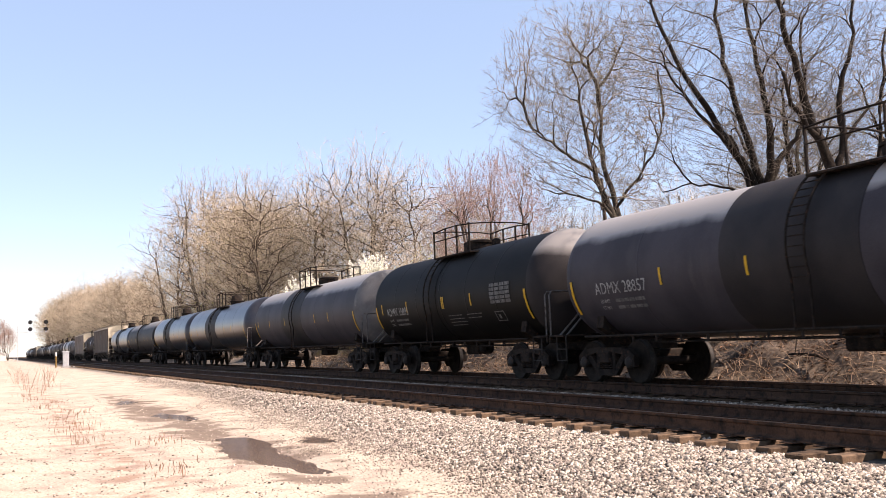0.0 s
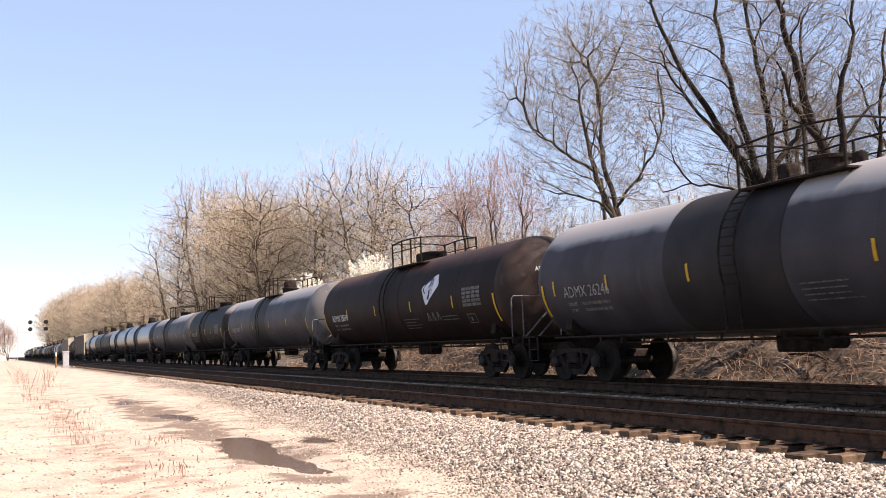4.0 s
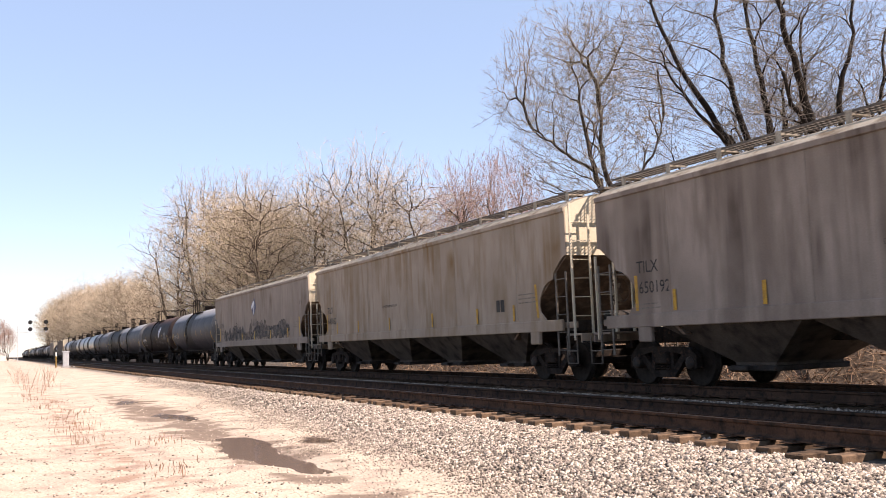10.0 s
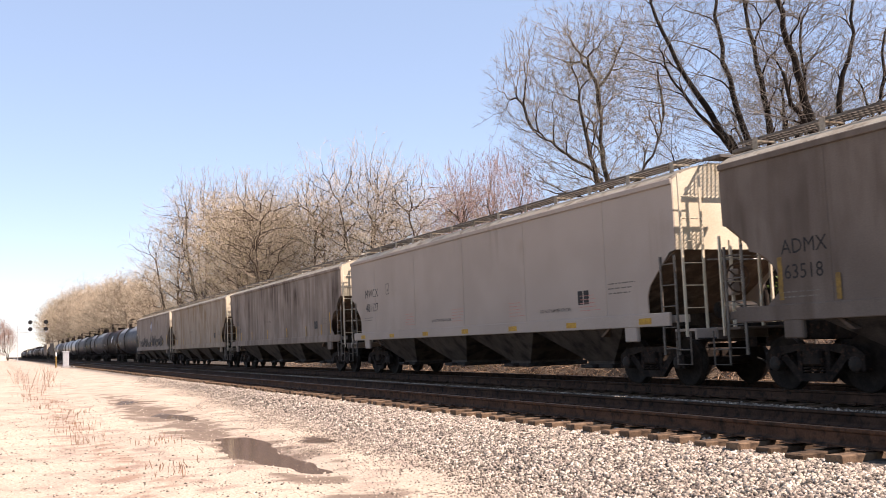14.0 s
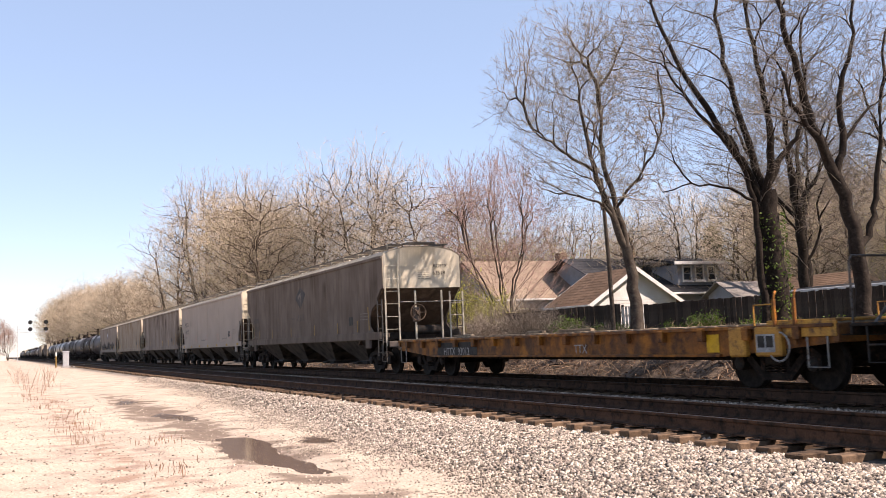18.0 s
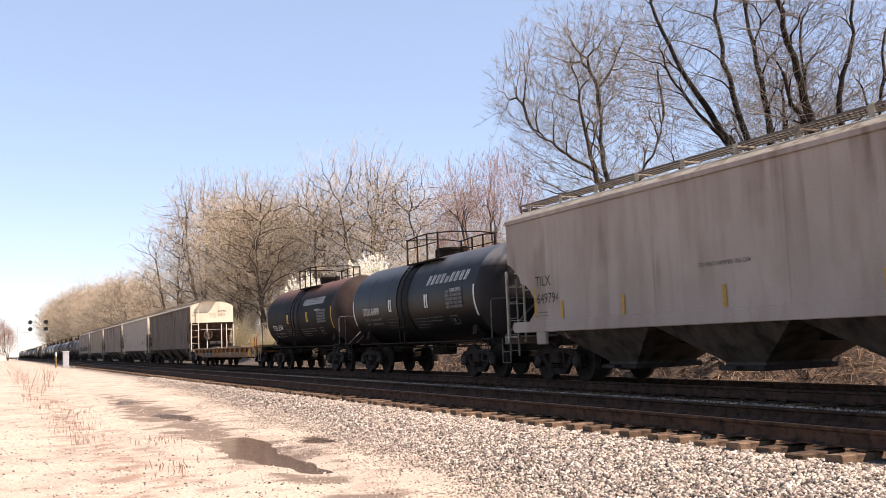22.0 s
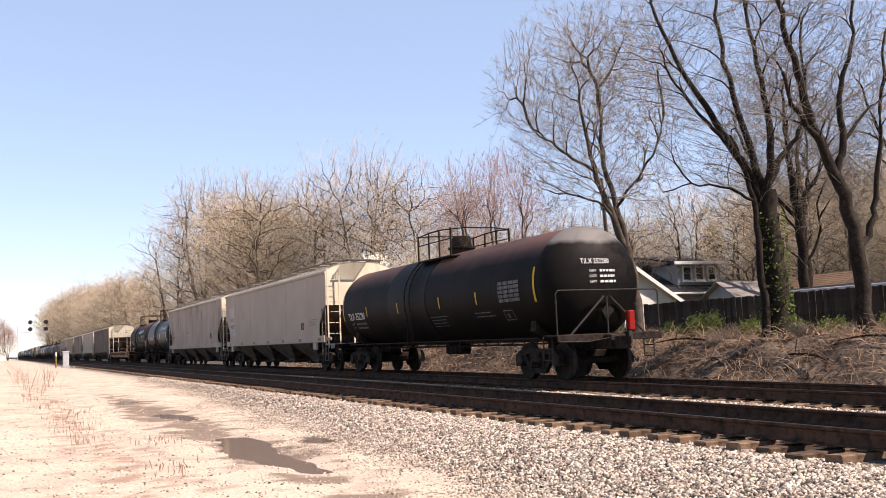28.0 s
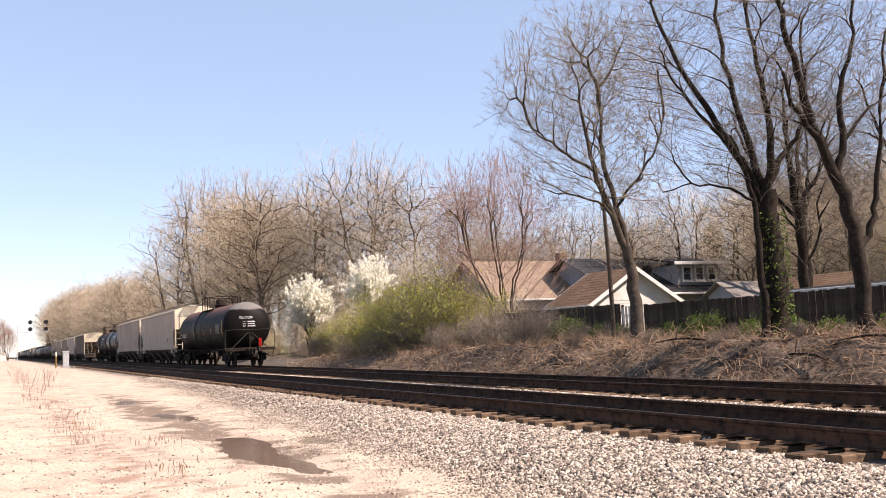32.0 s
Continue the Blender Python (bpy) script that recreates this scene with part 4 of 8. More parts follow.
def hopper_car(spec):
    lc = spec["length"]
    h, paint, W = lc / 2, spec["paint"], HW
    car = tagged(new("hopper_car"), spec["label"], "hopper car", "cars of the freight train")
    # side sheets: the lower corners are cut away over the bogies
    if spec.get("tape") == "low":
        skirt, nose = [(0.0, 2.6), (0.19, 2.56), (0.86, 1.97), (0.95, 1.77), (0.95, 1.42)], 2.6
    else:
        skirt, nose = [(0.0, 2.87), (0.12, 2.85), (0.28, 2.76), (0.57, 2.52), (0.64, 2.36), (0.86, 2.31), (1.06, 2.2), (1.25, 1.97), (1.3, 1.8), (1.26, 1.63), (1.04, 1.47), (1.0, 1.42)], 2.86
    side = [(-h, EAVE)] + [(a - h, z) for a, z in skirt] + [(h - a, z) for a, z in skirt[::-1]] + [(h, EAVE)]
    for k in (-1, 1):
        # sheet panels between the seams, slightly dished
        part("side_sheet", Shape().prism(side, k * (W - 0.03), k * W), paint, car, spec.get("sheet", "weathered side sheet"))
        s = Shape().box((k * (W + 0.005), 0, (SILL + 1.43) / 2), (0.07, lc - 0.5, 1.43 - SILL), 0.012)
        part("side_sill", s, paint, car)
        s = Shape().box((k * (W + 0.012), 0, EAVE - 0.03), (0.06, lc, 0.11), 0.014)
        part("top_chord", s, paint, car)
        s = Shape()
        for y in np.linspace(-h + 2.4, h - 2.4, 5):
            s.box((k * (W + 0.002), y, 2.64), (0.012, 0.05, 2.42), 0.003)
        part("seams", s, paint, car)
        for y in (-h + 1.55, h - 1.55):
            s = Shape().box((k * (W - 0.02), y, SILL - 0.12), (0.10, 0.42, 0.34), 0.02)
            part("jacking_pad", s, paint, car)
    # roof: a shallow arch
    arc = roof_line(W, 0.02)
    part("roof", Shape().prism(arc + [(x, z - 0.035) for x, z in arc[::-1]], -h, h, "y"), "hop_roof" if not spec.get("roof") else spec["roof"], car, "dusty arched roof", 25)
    part("hatch_trough", Shape().box((0, 0, EAVE + 0.37), (0.6, lc - 1.2, 0.09), 0.03), "hop_roof", car, "long roof hatch")
    for y in np.linspace(-h + 1.4, h - 1.4, 9):
        part("hatch_strap", Shape().box((0, y, EAVE + 0.42), (0.7, 0.06, 0.03), 0.006), "galv", car)
    # running boards of bar grating
    for k in (-1, 1):
        s = Shape()
        for x in np.linspace(0.58, 1.02, 4):
            s.box((k * x, 0, EAVE + 0.42), (0.014, lc - 0.1, 0.04), 0)
        for y in np.arange(-h + 0.1, h - 0.05, 0.11):
            s.box((k * 0.80, y, EAVE + 0.42), (0.44, 0.012, 0.03), 0)
        part("running_board", s, "board_steel", car, "weathered steel bar-grating running board")
        for y in np.linspace(-h + 0.5, h - 0.5, 13):
            s = Shape().box((k * 1.03, y, EAVE + 0.33), (0.012, 0.13, 0.22), 0.003).box((k * 0.8, y, EAVE + 0.385), (0.45, 0.05, 0.03), 0.004)
            part("board_bracket", s, "hop_roof", car)
    # ends
    top = roof_line(W - 0.03, 0.0)
    for d in (-1, 1):
        y = d * h
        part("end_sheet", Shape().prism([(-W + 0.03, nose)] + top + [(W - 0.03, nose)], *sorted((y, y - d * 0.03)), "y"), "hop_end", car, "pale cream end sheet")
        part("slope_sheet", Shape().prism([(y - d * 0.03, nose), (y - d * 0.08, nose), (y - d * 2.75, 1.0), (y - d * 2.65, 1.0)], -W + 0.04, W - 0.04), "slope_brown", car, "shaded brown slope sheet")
        s = Shape().box((0, y - d * 0.9, 1.0), (0.5, 2.6, 0.34), 0.02)
        part("stub_sill", s, "steel_dark", car)
        s = Shape().box((0, y + d * 0.08, 1.08), (2 * W - 0.1, 0.62, 0.05), 0.01).box((0, y + d * 0.38, 1.0), (2 * W - 0.1, 0.05, 0.2), 0.01)
        s.box((-W + 0.15, y - d * 0.55, 1.3), (0.06, 1.3, 0.14), 0.01).box((W - 0.15, y - d * 0.55, 1.3), (0.06, 1.3, 0.14), 0.01)
        part("end_deck", s, paint, car, "end platform")
        # a narrow platform of expanded steel over the end
        s = Shape()
        for i in range(-5, 10):
            for q in (-1, 1):
                pts = [(-0.66 + 0.10 * i + q * e, y + d * f) for e, f in ((0, 0.0), (0.5, 0.5))]
                (xa, ya), (xb, yb2) = pts if q > 0 else [(p[0] + 0.5, p[1]) for p in pts]
                lo, hi = max(min(xa, xb), -0.66), min(max(xa, xb), 0.30)
                if hi - lo > 0.04:
                    def on(x):
                        return ya + (yb2 - ya) * (x - xa) / (xb - xa)
                    s.tube([(lo, on(lo), EAVE + 0.4), (hi, on(hi), EAVE + 0.4)], 0.012, 4)
        s.box((-0.18, y + d * 0.5, EAVE + 0.4), (0.98, 0.03, 0.06), 0.004).box((-0.66, y + d * 0.25, EAVE + 0.4), (0.03, 0.5, 0.06), 0.004).box((0.30, y + d * 0.25, EAVE + 0.4), (0.03, 0.5, 0.06), 0.004)
        part("end_grating", s, "board_steel", car, "expanded-steel platform over the end")
        for k in (-1, 1):
            a, b = sorted((k * (W - 0.04), k * (W - 0.52)))
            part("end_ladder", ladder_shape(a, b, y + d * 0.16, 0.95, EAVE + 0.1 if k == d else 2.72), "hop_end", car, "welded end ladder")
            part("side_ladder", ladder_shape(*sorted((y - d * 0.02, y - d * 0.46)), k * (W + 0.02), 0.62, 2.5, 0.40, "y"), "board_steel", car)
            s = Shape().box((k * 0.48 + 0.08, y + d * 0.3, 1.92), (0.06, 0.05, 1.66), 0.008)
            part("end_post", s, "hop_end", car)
            s = Shape().tube([(k * 1.5, y + d * 0.36, 1.05), (k * 1.5, y + d * 0.36, 0.45), (k * 1.5, y - d * 0.05, 0.45), (k * 1.5, y - d * 0.05, 1.05)], 0.018, 6)
            s.tube([(k * 1.5, y + d * 0.36, 0.72), (k * 1.5, y - d * 0.05, 0.72)], 0.014, 6)
            part("sill_step", s, "board_steel", car)
        s = Shape().tube([(-W + 0.5, y + d * 0.3, 2.38), (W - 0.05, y + d * 0.3, 2.38)], 0.016, 6)
        part("cross_handrail", s, "galv", car)
        coupler(car, y + d * 0.25, d)
        bogie(car, d * (h - spec.get("inset", 1.5)))
    # hand-brake wheel on the rear end
    yb = -h - 0.42
    s = Shape()
    ring = [(-0.36 + 0.27 * math.cos(a), yb, 2.02 + 0.27 * math.sin(a)) for a in np.linspace(0, 2 * math.pi, 21)]
    s.tube(ring, 0.02, 6, False)
    for a in np.linspace(0, 2 * math.pi, 6)[:5]:
        s.tube([(-0.36, yb, 2.02), (-0.36 + 0.26 * math.cos(a), yb, 2.02 + 0.26 * math.sin(a))], 0.016, 6)
    s.lathe([(-0.05, 0.07), (0.06, 0.07)], 12, "y", (-0.36, yb, 2.02))
    part("brake_wheel", s, "slope_brown", car, "spoked rusty hand-brake wheel", 40)
    part("brake_box", Shape().box((-0.36, yb + 0.16, 1.95), (0.22, 0.2, 0.5), 0.03), paint, car)
    part("air_reservoir", Shape().lathe([(-0.5, 0.0), (-0.45, 0.16), (0.45, 0.16), (0.5, 0.0)], 14, "x", (0.35, -h + 0.5, 1.45)), "steel_mid", car, "", 40)
    # four discharge bays with gates
    for c in (-5.76, -1.92, 1.92, 5.76):
        c *= lc / 19.2
        t, b, xt, xb = 1.86, 0.52, W - 0.05, 0.78
        vs = [(x, c + y, z) for z, yy, xx in ((SILL + 0.25, t, xt), (SILL - 0.02, t - 0.08, xt - 0.03), (0.46, b, xb), (0.40, b, xb)) for x, y in ((-xx, -yy), (xx, -yy), (xx, yy), (-xx, yy))]
        fs = [(4 * i + j, 4 * i + (j + 1) % 4, 4 * i + 4 + (j + 1) % 4, 4 * i + 4 + j) for i in range(3) for j in range(4)] + [(0, 3, 2, 1), (12, 13, 14, 15)]
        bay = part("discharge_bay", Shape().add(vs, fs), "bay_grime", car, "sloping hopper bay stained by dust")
        part("outlet_gate", Shape().box((0, c, 0.36), (1.75, 1.15, 0.10), 0.015).box((-0.95, c + 0.2, 0.36), (0.18, 0.5, 0.08), 0.015), "steel_mid", bay)
    part("centre_sill", Shape().box((0, 0, 0.98), (0.34, lc - 2.4, 0.34), 0.02), "steel_dark", car)
    # markings
    put = on_side(W + 0.006)
    low, proud = on_side(W + 0.045), on_side(W + 0.019)
    rng = random.Random(hash_of(spec["label"]))
    ink = spec.get("ink", "black_paint")
    u0 = -h + spec.get("mark_at", 1.38)
    if spec.get("mark"):
        a, b = spec["mark"]
        size = spec.get("mark_size", 0.34)
        mz = spec.get("mark_z", 2.24)
        lettering("car_marking", a, size, u0, mz, put, ink, car, "stencilled reporting letters")
        lettering("car_number", b, size, u0 + 0.05, mz - size * 1.2, put, ink, car, "stencilled car number")
        part("fine_print", bar_block(Shape(), u0 - 0.1, mz - size * 1.2 - 0.22, 0.9, 0.16, put, 2, 0.28, rng), "print_dark", car)
        if spec.get("patch"):
            part("repaint_patch", flat_poly(Shape(), [(u0 - 0.25, mz - 0.75), (u0 + 1.0, mz - 0.75), (u0 + 1.0, mz + 0.75), (u0 - 0.25, mz + 0.75)], on_side(W + 0.003)), "hop_patch", car, "repainted pale patch behind the lettering")
        part("fine_print", bar_block(Shape(), -0.15, 3.45, 0.45, 0.36, on_end(-h - 0.006), 5, 0.2, rng, 0.2), "print_dark", car)
        lettering("end_marking", a, 0.19, 0.40, 3.54, on_end(-h - 0.006), "black_paint", car)
        lettering("end_number", b, 0.19, 0.40, 3.30, on_end(-h - 0.006), "black_paint", car)
    if spec.get("tape") == "low":
        for u in np.arange(-h + 1.0, h - 0.8, 2.75):
            part("reflective_strip", flat_poly(Shape(), [(u, 1.22), (u + 0.42, 1.22), (u + 0.42, 1.34), (u, 1.34)], low), spec.get("tape_paint", "tape_worn"), car, "yellow reflective strip on the sill")
    else:
        for u in spec.get("strips", (-h + 2.5, -h + 4.9, -1.6, 1.9, 4.9, h - 2.6)):
            part("reflective_strip", strip(Shape(), u, 1.46, 1.86, 0.10, proud, 1), spec.get("tape_paint", "tape_worn"), car, "yellow reflective strip")
        for u in (-h + 1.28, h - 1.5):
            part("end_strip", Shape().add([put(u, 2.3), put(u + 0.1, 2.3), put(u + 0.18, 1.5), put(u + 0.08, 1.5)], [(0, 1, 2, 3)]) if u > 0 else strip(Shape(), u, 1.5, 2.2, 0.1, put, 1), spec.get("tape_paint", "tape_worn"), car, "long yellow reflective strip")
    for a, b in spec.get("line", ((-2.2, 2.2),)):
        lettering("warning_line", "DO NOT HAMMER ON CAR", 0.115, a, b, put, "faded_black", car, "small stencilled warning line", 0.95)
    part("fine_print", bar_block(Shape(), h - 2.3, 2.08, 1.05, 0.3, put, 3, 0.26, rng), "print_dark", car)
    s = Shape()
    u, v = h - 3.5, 1.72
    for a, b, c, d in ((0, 0, 0.2, 0.3), (0.24, 0, 0.2, 0.3)):
        flat_poly(s, [(u + a, v + b), (u + a + c, v + b), (u + a + c, v + b + d), (u + a, v + b + d)], put)
    part("test_panel", s, "black_paint", car, "small black inspection stencil")
    if spec.get("tape") == "low":
        s = Shape()
        u, v = u0 + spec.get("plate_at", 2.0), spec.get("mark_z", 2.24) + 0.02
        for a, b, c, d in ((0, 0, 0.3, 0.03), (0, 0.33, 0.3, 0.03), (0, 0, 0.03, 0.36), (0.27, 0, 0.03, 0.36), (0.1, 0.1, 0.1, 0.09)):
            flat_poly(s, [(u + a, v + b), (u + a + c, v + b), (u + a + c, v + b + d), (u + a, v + b + d)], put)
        part("plate_stencil", s, "print_dark", car, "small square clearance stencil")
    if spec.get("warnings"):
        for u in (-h + 5.1, -h + 8.6, -h + 12.0, -h + 15.3):
            part("fine_print", bar_block(Shape(), u, 1.9, 0.8, 0.4, put, 5, 0.2, rng), "red_faded", car, "small faded red notice")
    if spec.get("emblem"):
        emblem(car, spec["emblem"], put, True, spec.get("emblem_faded", False))
    for u, v, w, hh, seed, cnt in spec.get("scrawls", ()):
        scrawl(car, u, v, w, hh, on_side(W + 0.009), seed, cnt)
    return car


# ---------------------------------------------------------------- flat car


def flat_car(length):
    h = length / 2
    car = tagged(new("flat_car"), "rusty yellow flat car with a bare wooden deck", "flat car", "cars of the freight train")
    for k in (-1, 1):
        side = [(-h + 0.05, 1.10), (-h + 0.05, 0.80), (-h + 2.7, 0.58), (h - 2.7, 0.58), (h - 0.05, 0.80), (h - 0.05, 1.10)]
        part("side_sill", Shape().prism(side, *sorted((k * 1.36, k * 1.33))), "flat_yellow", car, "scuffed yellow side sill")
        s = Shape().box((k * 1.40, 0, 1.075), (0.10, length - 0.1, 0.06), 0.008)
        part("top_flange", s, "flat_yellow", car)
        s = Shape().box((k * 1.39, 0, 0.605), (0.08, length - 5.4, 0.05), 0.006)
        part("bottom_flange", s, "flat_yellow", car)
        for y in np.linspace(-h + 0.8, h - 0.8, 15):
            part("stake_pocket", Shape().box((k * 1.42, y, 0.97), (0.11, 0.16, 0.22), 0.012), "flat_yellow", car)
    n = 64
    plank = Shape().box((0, 0, 0), (2.72, length / n - 0.014, 0.06), 0.008).mesh("plank", "deck_wood")
    rng = random.Random(9)
    for i in range(n):
        p = part("plank", plank, None, car)
        p.matrix_basis = pose(rng.uniform(-0.02, 0.02), -h + (i + 0.5) * length / n, 1.105 + rng.uniform(-0.006, 0.006), 0, rng.uniform(-0.3, 0.3), 0)
    part("centre_sill", Shape().box((0, 0, 0.72), (0.5, length - 1.0, 0.5), 0.02), "steel_dark", car)
    for d in (-1, 1):
        part("end_sill", Shape().box((0, d * (h - 0.03), 0.95), (2.8, 0.12, 0.3), 0.015), "flat_yellow", car)
        coupler(car, d * (h - 0.1), d)
        bogie(car, d * (h - 1.75))
        for k in (-1, 1):
            s = Shape().tube([(k * 1.4, d * (h - 0.2), 0.9), (k * 1.4, d * (h - 0.2), 0.42), (k * 1.4, d * (h - 0.62), 0.42), (k * 1.4, d * (h - 0.62), 0.9)], 0.018, 6)
            part("sill_step", s, "galv", car)
    for y in (-h + 0.83, -h + 1.28):
        s = Shape().box((-1.43, y, 1.15), (0.05, 0.06, 0.75), 0.006).tube([(-1.43, y, 1.5), (-1.40, y, 1.62), (-1.33, y + 0.05, 1.66)], 0.02, 6)
        part("stake", s, "flat_yellow", car, "upright side stake")
    part("brake_wheel", Shape().tube([(-1.45, -h + 1.2 + 0.24 * math.cos(a), 0.75 + 0.24 * math.sin(a)) for a in np.linspace(0, 2 * math.pi, 17)], 0.018, 6, False), "galv", car)
    for y, w in ((-h + 8.6, 0.9), (h - 3.4, 0.7), (1.4, 0.55)):
        part("dunnage", Shape().box((-0.7, y, 1.17), (0.16, w, 0.07), 0.012, Matrix.Rotation(0.5 * w, 3, "Z")), "deck_wood", car, "loose pale board on the deck")
    put = on_side(1.372)
    part("dark_panel", flat_poly(Shape(), [(-h + 3.0, 0.60), (-h + 5.6, 0.60), (-h + 5.6, 0.99), (-h + 3.0, 0.99)], on_side(1.368)), "black_paint", car, "blackened panel behind the reporting mark")
    lettering("car_marking", "HTTX  93012", 0.3, -h + 3.45, 0.64, put, "faded_white", car, "worn white reporting mark")
    lettering("car_letters", "TTX", 0.28, h - 7.64, 0.66, put, "faded_white", car, "worn white letters")
    part("placard", flat_poly(Shape(), [(h - 3.1, 0.66), (h - 2.76, 0.66), (h - 2.76, 0.98), (h - 3.1, 0.98)], put), "yellow_tape", car, "yellow panel")
    s = flat_poly(Shape(), [(h - 1.7, 0.66), (h - 1.26, 0.66), (h - 1.26, 0.96), (h - 1.7, 0.96)], on_side(1.476))
    part("placard_frame", s, "faded_white", car, "black and white stencil panel")
    for a in (0.04, 0.24):
        cell = flat_poly(Shape(), [(h - 1.7 + a, 0.74), (h - 1.54 + a, 0.74), (h - 1.54 + a, 0.93), (h - 1.7 + a, 0.93)], on_side(1.480))
        part("placard_cell", cell, "black_paint", car)
    # brighter yellow castings and a step board over the rear bogie, sunlight put into the yellow
    for k in (-1, 1):
        part("corner_casting", Shape().box((k * 1.40, -h + 2.2, 0.84), (0.14, 0.42, 0.52), 0.03), "flat_bright", car, "bright yellow corner casting")
        part("corner_casting", Shape().box((k * 1.40, -h + 1.45, 0.84), (0.14, 0.62, 0.5), 0.03), "flat_bright", car)
        part("end_shelf", Shape().box((k * 0.95, -h + 0.75, 1.155), (0.9, 1.5, 0.05), 0.01).box((k * 1.39, -h + 0.75, 1.02), (0.05, 1.5, 0.24), 0.008), "flat_bright", car, "bright yellow end shelf")
        part("grab_iron", Shape().tube([(k * 1.44, -h + 1.75, 1.1), (k * 1.44, -h + 1.75, 1.45), (k * 1.44, -h + 1.3, 1.45), (k * 1.44, -h + 1.3, 1.1)], 0.016, 6), "flat_bright", car)
    return car


# ---------------------------------------------------------------- the train
set_type(["ADMX 28857", "ADMX 15895", "ADMX 25599", "ADMX 26246", "STSX 51184", "STSX 61099", "TILX 252280", "TILX", "MWCX", "ADMX", "63502", "649862", "650192",
          "481127", "63518", "649794", "480997", "HTTX  93012", "TTX", "CORN SYRUP", "LD LMT", "LT WT", "CAPY", "DO NOT HAMMER ON CAR"])

# (kind, front end, rear end, spec): places along the train at 16 s, ends of barrel or of body
TRAIN = [
    ("tank", 264.8, 249.7, dict(paint="tank_silver", label="silver-grey tank car with a sheen along its flank")),
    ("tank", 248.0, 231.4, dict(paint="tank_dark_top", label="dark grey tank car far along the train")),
    ("tank", 230.0, 215.4, dict(paint="tank_silver", label="silver-grey tank car with a sheen along its flank")),
    ("tank", 213.4, 197.3, dict(paint="tank_silver", label="silver-grey tank car with a sheen along its flank")),
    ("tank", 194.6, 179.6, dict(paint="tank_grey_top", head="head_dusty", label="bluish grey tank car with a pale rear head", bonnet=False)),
    ("tank", 177.3, 166.8, dict(paint="tank_black", label="short black tank car with yellow reflective strips", head="tank_dark_top", mark="ADMX 15895", ink="faded_white", dome=-0.1, bonnet=False)),
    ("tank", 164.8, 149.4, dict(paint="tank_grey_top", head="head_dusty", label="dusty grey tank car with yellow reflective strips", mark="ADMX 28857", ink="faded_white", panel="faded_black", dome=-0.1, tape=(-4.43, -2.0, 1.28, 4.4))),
    ("tank", 146.9, 132.2, dict(paint="tank_brown_top", head="tank_brown_head", label="brown tank car with a faded blue emblem", mark="ADMX 25599", emblem=1, dome=-0.1, bonnet=False, tape=(-4.6, -1.68, 1.5, 4.64))),
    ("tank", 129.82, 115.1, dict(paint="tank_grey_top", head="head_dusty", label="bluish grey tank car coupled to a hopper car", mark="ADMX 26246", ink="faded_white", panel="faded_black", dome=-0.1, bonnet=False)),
    ("hopper", 113.3, 94.09, dict(paint="hop_dusty", label="pale grey covered hopper with blue emblem and sprayed scrawls", mark=("ADMX", "63502"), strips=(-2.7, 0.05, 3.2, 6.3), line=(), tape_paint="yellow_tape", emblem=((0.15, 3.56), (0.53, 3.07), (-0.07, 2.62), (-0.64, 3.15)),
                                 scrawls=((-7.1, 1.47, 4.3, 0.82, 3, 8), (-3.1, 1.47, 3.0, 0.72, 12, 6), (-0.1, 1.47, 3.9, 0.82, 4, 6), (3.9, 1.47, 2.6, 0.85, 6, 4), (8.3, 2.75, 0.5, 0.35, 9, 2)))),
    ("hopper", 92.9, 73.79, dict(paint="hop_yellowed", label="cream covered hopper with ochre and brown streaks", mark=("TILX", "649862"))),
    ("hopper", 72.51, 53.26, dict(paint="hop_dirty", label="grey covered hopper heavily streaked with dark grime", mark=("TILX", "650192"))),
    ("hopper", 52.03, 33.3, dict(paint="hop_clean", label="clean light grey covered hopper with yellow sill marks", mark=("MWCX", "481127"), mark_size=0.4, mark_at=1.45, mark_z=2.61, ink="black_paint", tape="low", line=((-2.2, 1.6), (4.2, 1.6)), warnings=True)),
    ("hopper", 31.94, 12.4, dict(paint="hop_grey", label="grime-streaked grey covered hopper with a dark emblem", mark=("ADMX", "63518"), tape_paint="tape_dull", emblem=((-0.02, 3.52), (0.77, 3.21), (-0.03, 2.58), (-0.8, 3.08)), emblem_faded=True)),
    ("flat", 11.22, -6.95, {}),
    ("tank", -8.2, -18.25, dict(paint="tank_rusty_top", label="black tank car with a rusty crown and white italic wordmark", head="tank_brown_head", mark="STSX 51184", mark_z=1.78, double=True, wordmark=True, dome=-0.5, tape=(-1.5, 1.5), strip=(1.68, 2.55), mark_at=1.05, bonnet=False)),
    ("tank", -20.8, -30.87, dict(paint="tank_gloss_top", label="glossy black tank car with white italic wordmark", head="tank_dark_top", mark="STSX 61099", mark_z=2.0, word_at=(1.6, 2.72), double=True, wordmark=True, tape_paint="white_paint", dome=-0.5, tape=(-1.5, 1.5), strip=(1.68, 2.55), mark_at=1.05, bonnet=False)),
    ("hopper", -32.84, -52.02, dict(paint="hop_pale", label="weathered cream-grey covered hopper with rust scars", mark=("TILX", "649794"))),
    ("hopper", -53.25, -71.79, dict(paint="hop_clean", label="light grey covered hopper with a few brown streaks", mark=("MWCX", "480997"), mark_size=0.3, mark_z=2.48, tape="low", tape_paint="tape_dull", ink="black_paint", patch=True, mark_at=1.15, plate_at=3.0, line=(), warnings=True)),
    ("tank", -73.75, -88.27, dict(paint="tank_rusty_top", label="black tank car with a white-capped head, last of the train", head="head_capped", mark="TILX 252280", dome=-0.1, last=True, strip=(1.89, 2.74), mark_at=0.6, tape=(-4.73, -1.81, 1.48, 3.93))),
]


